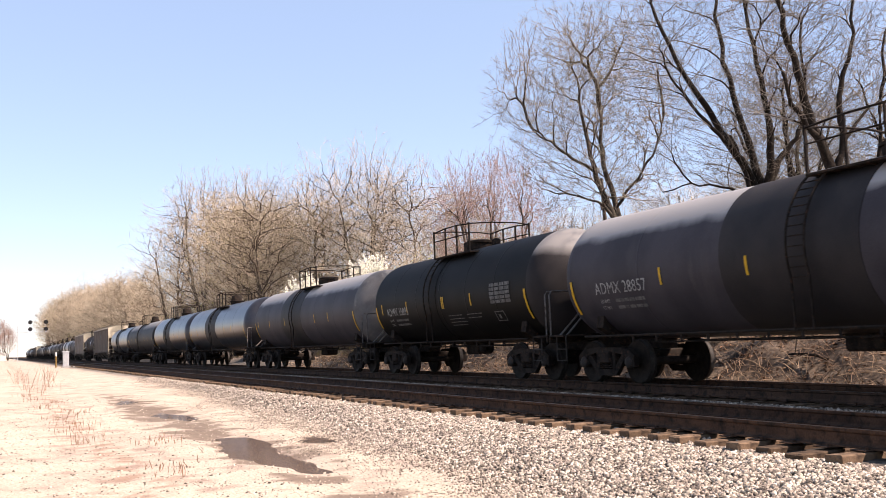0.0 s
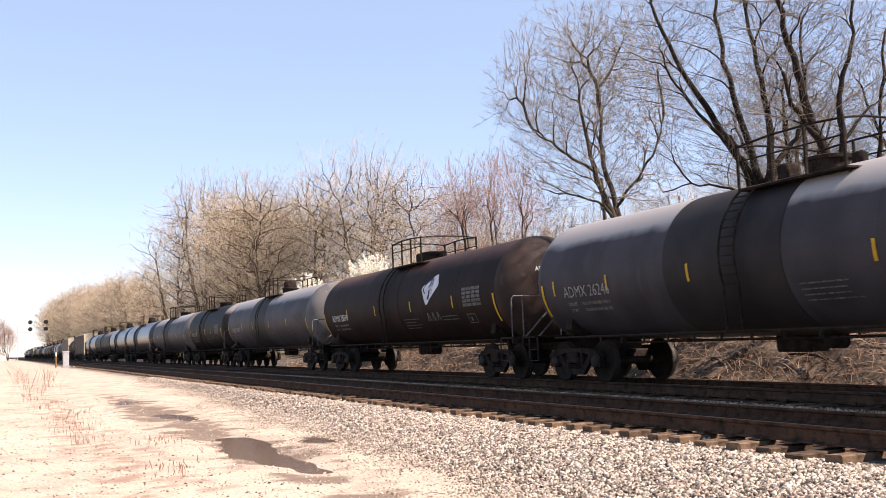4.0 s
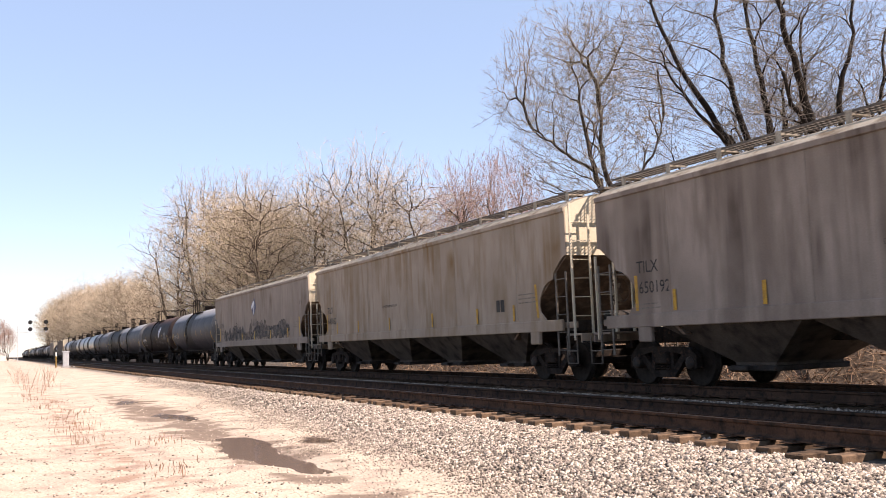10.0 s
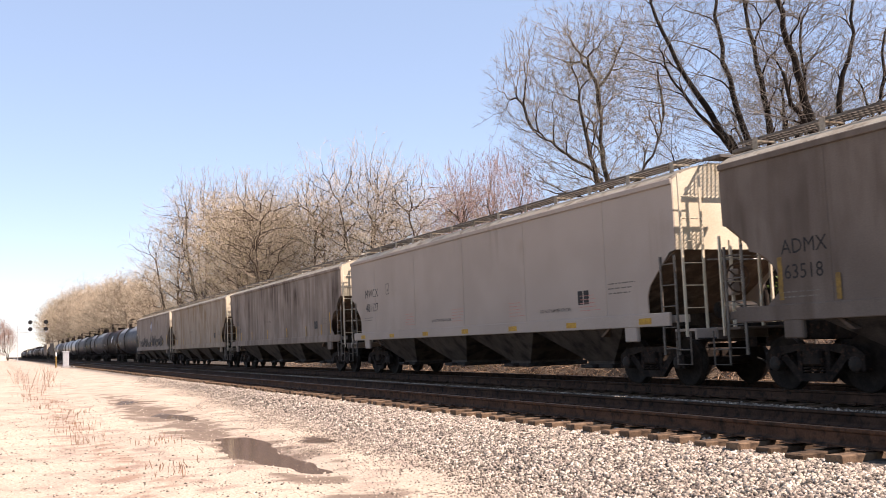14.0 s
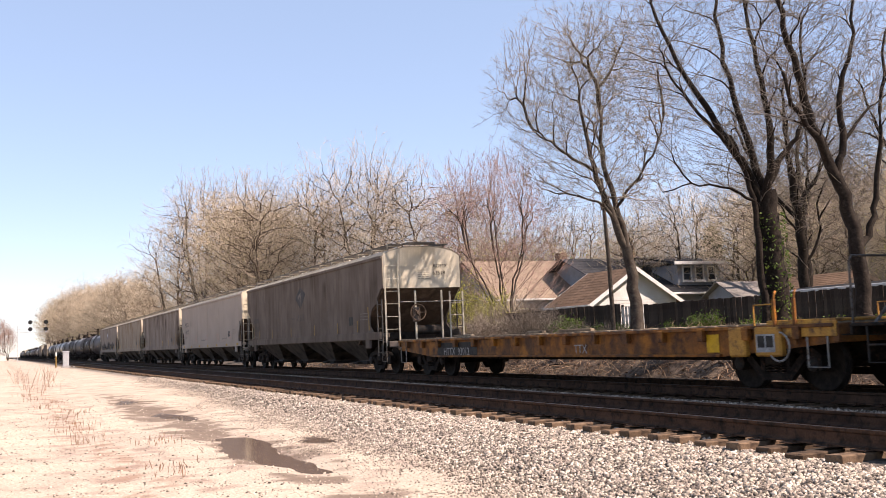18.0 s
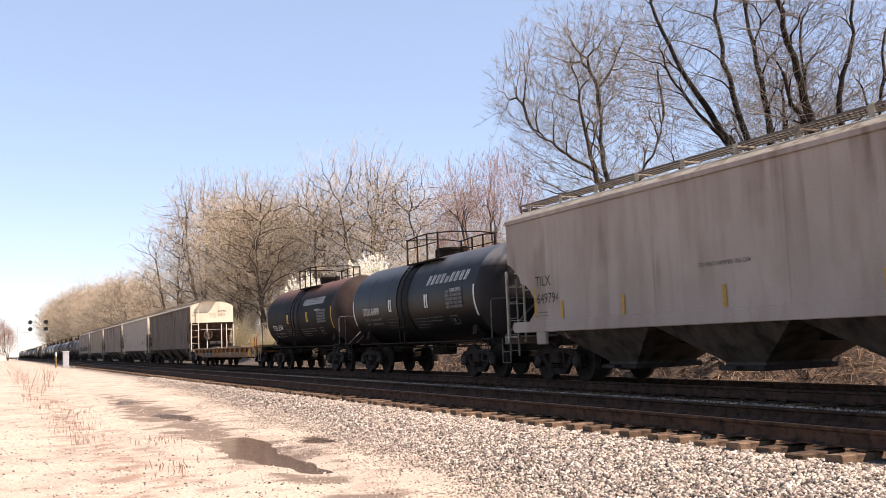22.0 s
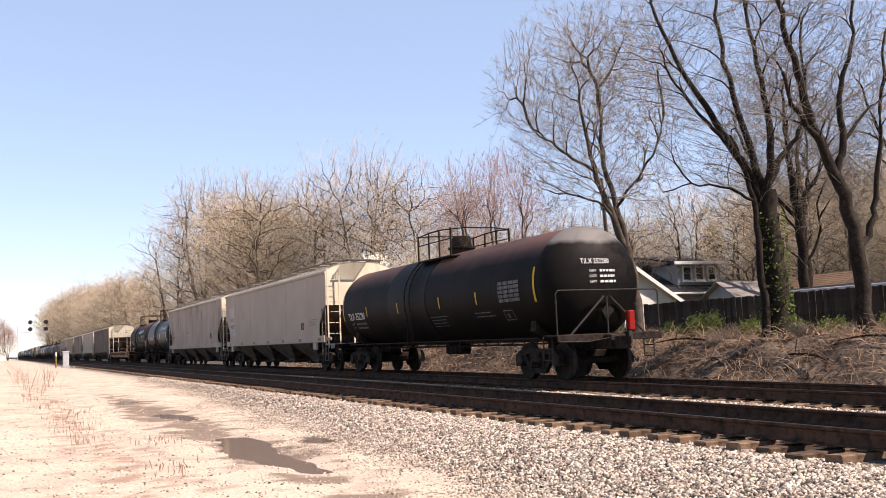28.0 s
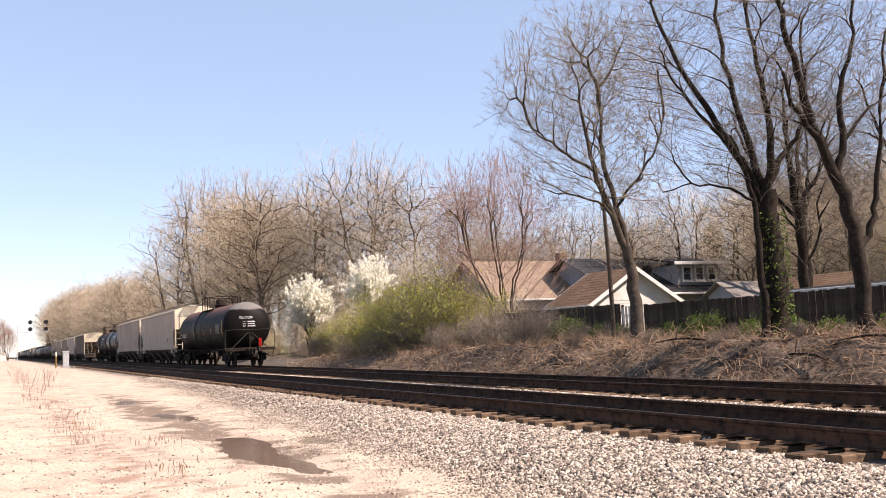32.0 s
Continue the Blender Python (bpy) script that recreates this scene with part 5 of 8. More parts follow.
def slanted_wordmark(car, u, v, put, paint):
    """Nine slanted strokes in place of the painted name."""
    s = Shape()
    lean = 0.10
    for k in range(9):
        a, hh = u + k * 0.325, 0.2 if k == 4 else 0.3
        for e, w in ((0.0, 0.07), (0.13, 0.045)):
            flat_poly(s, [(a + e, v), (a + e + w, v), (a + e + w + lean, v + hh), (a + e + lean, v + hh)], put)
    return part("wordmark", s, paint, car, "white slanted strokes in place of a painted name")


def build_train():
    cars = []
    for kind, front, rear, spec in TRAIN:
        if kind == "flat":
            car = flat_car(front - rear)
        elif kind == "hopper":
            car = hopper_car(dict(spec, length=front - rear))
        else:
            car = tank_car(dict(spec, length=front - rear))
            h = (front - rear) / 2
            put = on_barrel()
            if spec.get("emblem"):
                emblem(car, ((3.51, 3.06), (3.75, 2.68), (2.82, 2.1), (2.47, 2.67)), put, True, False, True)
            if spec.get("wordmark"):
                slanted_wordmark(car, *spec.get("word_at", (0.95, 2.72)), put, "white_paint")
                wu, wv = spec.get("word_at", (0.95, 2.72))
                lettering("contents_marking", "CORN SYRUP", 0.13, wu + 1.75, wv - 0.28, put, "white_paint", car, "small white contents lettering", 0.9)
                part("fine_print", bar_block(Shape(), -1.9, 1.78, 1.3, 0.42, put, 4, 0.26, random.Random(4)), "faded_print", car)
            if spec.get("last"):
                s = Shape().box((0.55, -h - 0.98, 1.36), (0.19, 0.14, 0.48), 0.03)
                lamp = part("end_flasher", s, "red_lamp", car, "red end-of-train flasher on the coupler")
                part("flasher_bracket", Shape().box((0.5, -h - 0.98, 0.98), (0.12, 0.1, 0.3), 0.02), "steel_mid", lamp)
                s = Shape()
                hd = on_head(-h, HEAD)
                flat_poly(s, [(-0.02, 1.62), (0.16, 1.84), (0.34, 1.62), (0.16, 1.40)], hd)
                part("hazard_placard", s, "steel_mid", car, "pale diamond placard holder")
        cars.append((car, (front + rear) / 2))
    # the far head of the train: plain repeats of the cars above
    place = 267.0
    far = [13, 7, 11, 6, 3, 7, 1, 6, 2, 5, 7, 3, 8, 1, 13, 5, 7, 4, 2, 6, 1, 3, 5]
    for k in far:
        kind, front, rear, spec = TRAIN[k]
        length = front - rear
        gap = 1.0 if kind == "hopper" else 2.2
        c = place + gap / 2 + length / 2
        place += gap + length
        cars.append((copy_thing(cars[k][0], pose(FAR, c, 0)), c))
    return cars


build_track(NEAR, 7.47, 8, "near railway track with rusty rails on weathered wooden ties")
build_track(FAR, 7.6, 8, "far railway track that carries the freight train")
CARS = build_train()


def travel(t):
    """How far along the line the train has gone at t seconds, from its place at 16 s."""
    s = t - 16.0
    late = t - 27.5                              # a little faster again at the end
    return 9.1294 * s - 0.0036277 * s * s - 0.00027437 * s ** 3 + 0.13 * (math.sqrt(late * late + 0.25) + late)


def motions():
    """The train draws away along the far track; its wheels turn with it."""
    times = [2.0 * k for k in range(13)] + [26.0, 27.0, 28.0, 29.0, 30.0, 31.0, 32.0]
    for car, c in CARS:
        walk(car, [(t, pose(FAR, c + travel(t), 0)) for t in times])
    turning = {}
    for car, c in CARS:
        for truck in car.children:
            if not truck.name.startswith("bogie"):
                continue
            for w in truck.children:
                if not w.name.startswith("wheelset"):
                    continue
                y = round(w.matrix_basis.translation.y, 2)
                if y not in turning:
                    rows = []
                    for f in range(0, 961, 2):
                        t = f / FPS
                        rows.append((t, Matrix.Translation((0, y, 0.455)) @ Matrix.Rotation(-(travel(t) - travel(0)) / 0.455, 4, "X")))
                    walk(w, rows)
                    turning[y] = w
                else:
                    first = turning[y].animation_data
                    w.rotation_mode = "QUATERNION"
                    keys = w.animation_data_create()
                    keys.action = first.action
                    keys.action_slot = first.action_slot


# ---------------------------------------------------------------- plants: materials and growth
M["bark"] = mat("bark", (0.0251, 0.01863, 0.0141), (0.01637, 0.01186, 0.00912), 3.0, 0.95, stain=(0.0371, 0.02964, 0.0228), amount=0.3, bump=0.8, fine=18.0, tint=0.2)
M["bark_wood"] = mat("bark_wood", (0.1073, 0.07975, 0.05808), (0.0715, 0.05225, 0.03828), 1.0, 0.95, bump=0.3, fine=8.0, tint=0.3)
M["bark_pale"] = mat("bark_pale", (0.07936, 0.06349, 0.0496), (0.05158, 0.03968, 0.03095), 3.0, 0.95, stain=(0.0992, 0.08336, 0.06746), amount=0.3, bump=0.8, fine=18.0, tint=0.15)
M["twig"] = mat("twig", (0.2198, 0.1825, 0.1455), (0.1607, 0.1307, 0.103), 1.5, 0.9, bump=0.0, tint=0.2)
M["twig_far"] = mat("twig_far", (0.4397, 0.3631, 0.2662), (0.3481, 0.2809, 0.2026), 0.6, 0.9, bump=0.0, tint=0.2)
M["twig_red"] = mat("twig_red", (0.3328, 0.2163, 0.1789), (0.2496, 0.1664, 0.1373), 1.5, 0.9, bump=0.0)
M["bud"] = mat("bud", (0.405, 0.369, 0.216), (0.324, 0.297, 0.171), 3.0, 0.8, bump=0.0)
M["bud_red"] = mat("bud_red", (0.368, 0.2, 0.16), (0.288, 0.16, 0.128), 3.0, 0.8, bump=0.0)
M["young_leaf"] = island_tint(mat("young_leaf", (0.4418, 0.4254, 0.08453), (0.3249, 0.3282, 0.06575), 2.0, 0.6, bump=0.0), 0.35)
M["green_leaf"] = island_tint(mat("green_leaf", (0.102, 0.153, 0.02975), (0.068, 0.1105, 0.0238), 2.0, 0.55, bump=0.0), 0.4)
M["cedar_leaf"] = island_tint(mat("cedar_leaf", (0.075, 0.082, 0.034), (0.05, 0.056, 0.025), 2.0, 0.7, bump=0.0), 0.35)
M["blossom"] = island_tint(mat("blossom", (0.90, 0.87, 0.76), (0.84, 0.81, 0.68), 2.0, 0.7, bump=0.0), 0.15)
M["dry_stem"] = island_tint(mat("dry_stem", (0.3124, 0.2202, 0.1459), (0.1562, 0.1028, 0.06933), 1.0, 0.95, bump=0.0), 0.5)
M["dry_leaf"] = island_tint(mat("dry_leaf", (0.1702, 0.09812, 0.06106), (0.1021, 0.05887, 0.03663), 1.0, 0.95, bump=0.0), 0.5)
M["red_weed"] = island_tint(mat("red_weed", (0.24, 0.112, 0.06), (0.176, 0.088, 0.048), 1.0, 0.95, bump=0.0), 0.4)


def let_light_through(m, share):
    """Thin leaves and petals pass part of the light on."""
    n, l = m.node_tree.nodes, m.node_tree.links
    b, out = n["Principled BSDF"], n["Material Output"]
    t, x = n.new("ShaderNodeBsdfTranslucent"), n.new("ShaderNodeMixShader")
    x.inputs[0].default_value = share
    l.new(b.inputs["Base Color"].links[0].from_socket, t.inputs[0])
    l.new(b.outputs[0], x.inputs[1])
    l.new(t.outputs[0], x.inputs[2])
    l.new(x.outputs[0], out.inputs[0])


for leaf in ("young_leaf", "green_leaf", "blossom", "bud", "bud_red"):
    let_light_through(M[leaf], 0.45)


def quad_mesh(name, v, q, material, smooth=False):
    """A mesh of quads from two arrays."""
    v, q = np.asarray(v, np.float32), np.asarray(q, np.int32)
    me = bpy.data.meshes.new(name)
    me.vertices.add(len(v))
    me.vertices.foreach_set("co", v.ravel())
    me.loops.add(q.size)
    me.loops.foreach_set("vertex_index", q.ravel())
    me.polygons.add(len(q))
    me.polygons.foreach_set("loop_start", np.arange(len(q), dtype=np.int32) * 4)
    if smooth:
        me.polygons.foreach_set("use_smooth", np.ones(len(q), bool))
    me.materials.append(M[material] if isinstance(material, str) else material)
    me.update(calc_edges=True)
    me.validate()
    return me


def stems_mesh(name, stems, material, sides):
    """Tapered round stems: each is (points, radii)."""
    groups = {}
    for p, r in stems:
        groups.setdefault(len(p), []).append((p, r))
    vs, qs, off = [], [], 0
    for k, items in groups.items():
        p = np.array([i[0] for i in items])                  # n, k, 3
        r = np.array([i[1] for i in items])                  # n, k
        d = np.empty_like(p)
        d[:, 1:-1] = p[:, 2:] - p[:, :-2]
        d[:, 0], d[:, -1] = p[:, 1] - p[:, 0], p[:, -1] - p[:, -2]
        d /= np.linalg.norm(d, axis=2, keepdims=True) + 1e-9
        ref = np.where(np.abs(d[:, :1, 2:]) < 0.9, [[[0, 0, 1.0]]], [[[0, 1.0, 0]]])
        u = np.cross(d, np.broadcast_to(ref, d.shape))
        u /= np.linalg.norm(u, axis=2, keepdims=True) + 1e-9
        w = np.cross(d, u)
        a = np.arange(sides) * 2 * np.pi / sides
        ring = p[:, :, None] + r[:, :, None, None] * (u[:, :, None] * np.cos(a)[None, None, :, None] + w[:, :, None] * np.sin(a)[None, None, :, None])
        n = len(items)
        base = off + (np.arange(n)[:, None, None] * k + np.arange(k - 1)[None, :, None]) * sides
        j = np.arange(sides)[None, None]
        j2 = (j + 1) % sides
        q = np.stack([base + j, base + j2, base + sides + j2, base + sides + j], -1).reshape(-1, 4)
        vs.append(ring.reshape(-1, 3))
        qs.append(q)
        off += n * k * sides
    return quad_mesh(name, np.concatenate(vs), np.concatenate(qs), material, sides > 3)


def leaves_mesh(name, places, size, material, rng, flat=0.0):
    """Small bent leaves (two quads that share an edge) strewn at the places."""
    p = np.asarray(places, float)
    n = len(p)
    s = size * rng.uniform(0.6, 1.3, (n, 1))
    a = rng.normal(size=(n, 3))
    a[:, 2] *= 1 - flat
    a /= np.linalg.norm(a, axis=1, keepdims=True)
    b = rng.normal(size=(n, 3))
    b[:, 2] *= 1 - flat
    b = np.cross(a, b)
    b /= np.linalg.norm(b, axis=1, keepdims=True) + 1e-9
    c = np.cross(a, b) * 0.25
    w = 0.45
    v = np.stack([p - a * s, p - a * s * 0.2 + b * s * w + c * s, p + a * s, p - a * s * 0.2 - b * s * w + c * s], 1).reshape(-1, 3)
    q = np.arange(4 * n).reshape(n, 4)
    return quad_mesh(name, v, q, material)


def grow(rng, p, d, length, radius, level, out, plan):
    """One branch and all that springs from it."""
    k = plan["segs"][level]
    pts, p, d = [p], np.asarray(p, float), np.asarray(d, float)
    wig, lift = plan["wiggle"][level], plan["lift"][level]
    for _ in range(k):
        d = d + rng.normal(size=3) * wig
        d[2] += lift
        d /= np.linalg.norm(d)
        p = p + d * length / k
        pts.append(p)
    taper = plan["taper"][level]
    rad = np.maximum(np.linspace(radius, radius * taper, k + 1), plan["least"])
    out.setdefault(level, []).append((np.array(pts), rad))
    sprout(rng, np.array(pts), rad, length, level, out, plan)


def sprout(rng, pts, rad, length, level, out, plan):
    if level + 1 >= len(plan["segs"]):
        return
    n, k = plan["count"][level], len(pts) - 1
    for i in range(n):
        t = plan["start"][level] + (1 - plan["start"][level]) * (i + rng.uniform(0.2, 1.0)) / n
        t = min(t, 0.999)
        j = int(t * k)
        f = t * k - j
        q = pts[j] * (1 - f) + pts[j + 1] * f
        axis = pts[j + 1] - pts[j]
        axis /= np.linalg.norm(axis) + 1e-9
        side = rng.normal(size=3)
        side -= axis * side.dot(axis)
        side /= np.linalg.norm(side) + 1e-9
        ang = radians(plan["angle"][level] + rng.uniform(-14, 14))
        d = axis * math.cos(ang) + side * math.sin(ang)
        ln = length * plan["ratio"][level] * (1.15 - 0.55 * t) * rng.uniform(0.75, 1.2)
        r = (rad[j] * (1 - f) + rad[j + 1] * f) * plan["thin"][level]
        grow(rng, q, d, ln, r, level + 1, out, plan)


STEMMY = dict(segs=(6, 5, 4, 3), wiggle=(0.09, 0.13, 0.15, 0.18), lift=(0.03, 0.08, 0.08, 0.06), taper=(0.35, 0.35, 0.4, 0.4), least=0.0065,
              count=(8, 5, 4), start=(0.22, 0.15, 0.1), angle=(34, 34, 38), ratio=(0.5, 0.5, 0.5), thin=(0.45, 0.5, 0.6))
SHRUB = dict(segs=(5, 4, 3), wiggle=(0.14, 0.2, 0.25), lift=(0.03, 0.05, 0.03), taper=(0.4, 0.4, 0.4), least=0.004,
             count=(7, 5), start=(0.15, 0.1), angle=(36, 42), ratio=(0.55, 0.5), thin=(0.6, 0.6))


def tree_parts(tree, out, bark, twig, split=2, rng=None, buds=None):
    last = max(out)
    low = [s for k in out if k < split for s in out[k]]
    high = [s for k in out if k >= split for s in out[k]]
    part("trunk", stems_mesh("trunk", low, bark, 6 if split < 3 else 4), None, tree)
    crown = part("crown", stems_mesh("crown", high, twig, 3), None, tree, "leafless crown of fine twigs")
    if buds:
        material, size, share, flat = buds
        tips = [s[0][-1] + rng.normal(size=3) * 0.05 for s in out[last] for _ in range(share)]
        b = part("budding", leaves_mesh("budding", tips, size, material, rng), None, crown, "swelling buds and catkins")
        b["kind"] = "stuff"
    return tree


RIGHT, DEEP = Vector((math.cos(YAW), -math.sin(YAW), 0)), Vector((math.sin(YAW), math.cos(YAW), 0))


def crown_points(rng, n, centre, radii, lumps=0.16, hollow=0.42, low=-0.75):
    """Where the twigs of a crown end: an uneven egg, thinner inside and at its foot. Along, deep, up, in metres from the tree's foot."""
    pts = []
    phase = rng.uniform(0, 6.28, 6)
    while len(pts) < n:
        d = rng.normal(size=3)
        d /= np.linalg.norm(d)
        if d[2] < low or rng.random() > 0.45 + 0.55 * (d[2] + 1) / 2:
            continue
        az = math.atan2(d[1], d[0])
        lump = 1 + lumps * (math.sin(3 * az + phase[0]) * math.cos(2.6 * d[2] + phase[1]) + 0.7 * math.sin(5 * az + 4 * d[2] + phase[2]) + 0.5 * math.sin(9 * az - 7 * d[2] + phase[3]))
        r = (hollow + (1 - hollow) * rng.random() ** 0.6) * lump
        pts.append([c + k * r * v for c, k, v in zip(centre, radii, d)])
    return np.array(pts)


def unit(v):
    return v / (np.linalg.norm(v) + 1e-9)


def fill_crown(rng, p, d, ends, out, plan):
    """Forks again and again from p until every end has its twig."""
    stack = [(np.asarray(p, float), unit(np.asarray(d, float)), np.asarray(ends, float))]
    while stack:
        p, d, e = stack.pop()
        n = len(e)
        r0 = plan["tip"] * n ** plan["power"]
        if n <= 1:
            t = e[0]
            gap = np.linalg.norm(t - p)
            m = p + d * gap * 0.3 + (t - p) * 0.25 + rng.normal(size=3) * 0.04 * gap
            t = t + np.array([0, 0, plan["rise"] * 0.25 * gap])
            out.setdefault(3, []).append((np.array([p, m, t]), np.array([r0, r0 * 0.85, r0 * 0.5])))
            for _ in range(plan["twigs"]):
                f = rng.uniform(0.25, 0.95)
                q = m + (t - m) * f
                w = unit(unit(t - m) * 1.1 + rng.normal(size=3) * 0.62 + np.array([0, 0, plan["rise"]])) * plan["twig"] * rng.uniform(0.5, 1.25)
                out.setdefault(4, []).append((np.array([q, q + w * 0.55 + rng.normal(size=3) * 0.03 * plan["twig"], q + w]), np.array([r0 * 0.8, r0 * 0.6, r0 * 0.4])))
            continue
        c = e.mean(0)
        v = c - p
        gap = np.linalg.norm(v)
        side = unit(v / (gap + 1e-9) + d * plan["inertia"] + rng.normal(size=3) * plan["wander"])
        step = gap * rng.uniform(*plan["step"])
        m = p + (d * 0.55 + side * 0.45) * step * 0.5
        q = p + side * step
        out.setdefault(0 if n > 90 else 1 if n > 22 else 2, []).append((np.array([p, m, q]), np.array([r0, r0 * 0.95, r0 * 0.9])))
        rel = e - q
        rel /= np.linalg.norm(rel, axis=1, keepdims=True) + 1e-6
        rel -= np.outer(rel @ side, side)
        if n > 3:
            axis = np.linalg.svd(rel - rel.mean(0), full_matrices=False)[2][0] + rng.normal(size=3) * 0.35
        else:
            axis = rng.normal(size=3)
        order = np.argsort(rel @ axis)
        cut = min(max(1, int(n * rng.uniform(0.26, 0.6))), n - 1)
        if rng.random() < 0.5:
            order = order[::-1]
        stack.append((q, side, e[order[:cut]]))
        stack.append((q, side, e[order[cut:]]))


FINE = dict(tip=0.0042, power=0.47, twigs=4, twig=0.34, rise=0.25, inertia=0.35, wander=0.06, step=(0.22, 0.42))
DISTANT = dict(FINE, tip=0.0105, power=0.40, twigs=3, twig=0.7, rise=0.12, inertia=0.25, wander=0.14)


def crowned_tree(seed, limbs, ends, plan=FINE, bark="bark", twig="twig", buds=None, name="bare_tree", climb=0.55, start=0.3, first=0, split=2):
    """limbs: (points of (along, deep, up), radius at the foot, at the tip). Each end in the crown springs from the limb that reaches it with the least bend."""
    rng = np.random.default_rng(seed)
    tree = new(name)
    out = {}
    turn = np.array([tuple(RIGHT), tuple(DEEP), (0, 0, 1.0)])
    places, ways = [], []
    for k, (pts, r0, r1) in enumerate(limbs):
        p = np.array(pts, float) @ turn
        t = np.linspace(0, len(p) - 1, 4 * (len(p) - 1) + 1)
        i = np.minimum(t.astype(int), len(p) - 2)
        f = (t - i)[:, None]
        m = np.empty_like(p)
        m[1:-1], m[0], m[-1] = (p[2:] - p[:-2]) / 2, p[1] - p[0], p[-1] - p[-2]
        q = (2 * f**3 - 3 * f**2 + 1) * p[i] + (f**3 - 2 * f**2 + f) * m[i] + (3 * f**2 - 2 * f**3) * p[i + 1] + (f**3 - f**2) * m[i + 1]
        q[1:-1] += rng.normal(size=(len(q) - 2, 3)) * 0.03
        rad = np.linspace(r0, r1, len(q))
        if pts[0][2] <= 0:
            rad[0] *= 1.4
            rad[1] *= 1.12
        out.setdefault(0, []).append((q, rad))
        if k >= first:
            go = max(1, int(start * len(q)))
            for j in list(range(go, len(q), 2)) + [len(q) - 1]:
                places.append(q[j])
                ways.append(unit(q[j] - q[j - 1]))
    places, ways = np.array(places), np.array(ways)
    e = np.asarray(ends, float) @ turn
    gap = e[:, None] - places[None]
    flat = np.hypot(gap[:, :, 0], gap[:, :, 1])
    along = (gap * ways[None]).sum(2) / (np.linalg.norm(gap, axis=2) + 1e-6)
    cost = np.linalg.norm(gap, axis=2) + 2.2 * np.maximum(0, climb * flat - gap[:, :, 2]) + 1.2 * np.maximum(0, 0.55 - along) * flat
    pick = cost.argmin(1)
    for j in set(pick.tolist()):
        mine = e[pick == j]
        d = unit(ways[j] * 0.6 + unit(mine.mean(0) - places[j]))
        fill_crown(rng, places[j], d, mine, out, plan)
    return tree_parts(tree, out, bark, twig, split, rng, buds)


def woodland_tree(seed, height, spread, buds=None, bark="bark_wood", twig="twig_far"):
    """A round-crowned tree of the wood, with one stem or two."""
    rnd = random.Random(seed)
    limbs = []
    for k in range(1 if seed % 3 else 2):
        x, lean = 0.5 * k, rnd.uniform(-0.6, 0.6) + (1.2 * k)
        limbs.append(([(x, 0, -0.4), (x + 0.2 * lean, rnd.uniform(-0.3, 0.3), 0.18 * height), (x + 0.6 * lean, rnd.uniform(-0.6, 0.6), 0.36 * height), (x + lean, rnd.uniform(-0.8, 0.8), 0.58 * height)], height * 0.0135, height * 0.006))
    rng = np.random.default_rng(seed + 500)
    ends = crown_points(rng, 850, (0.3, 0, 0.57 * height), (spread * height * 0.56, spread * height * 0.56, 0.41 * height), 0.17, 0.3, -0.98)
    return crowned_tree(seed, limbs, ends, DISTANT, bark, twig, buds, climb=0.8, split=3)


def stand(tree, x, y, dz=0.0, turn=0.0, size=1.0):
    tree.matrix_basis = Matrix.LocRotScale((x, y, float(ground_z(x, y)) + dz), Euler((0, 0, radians(turn))), (size, size, size))
    return tree


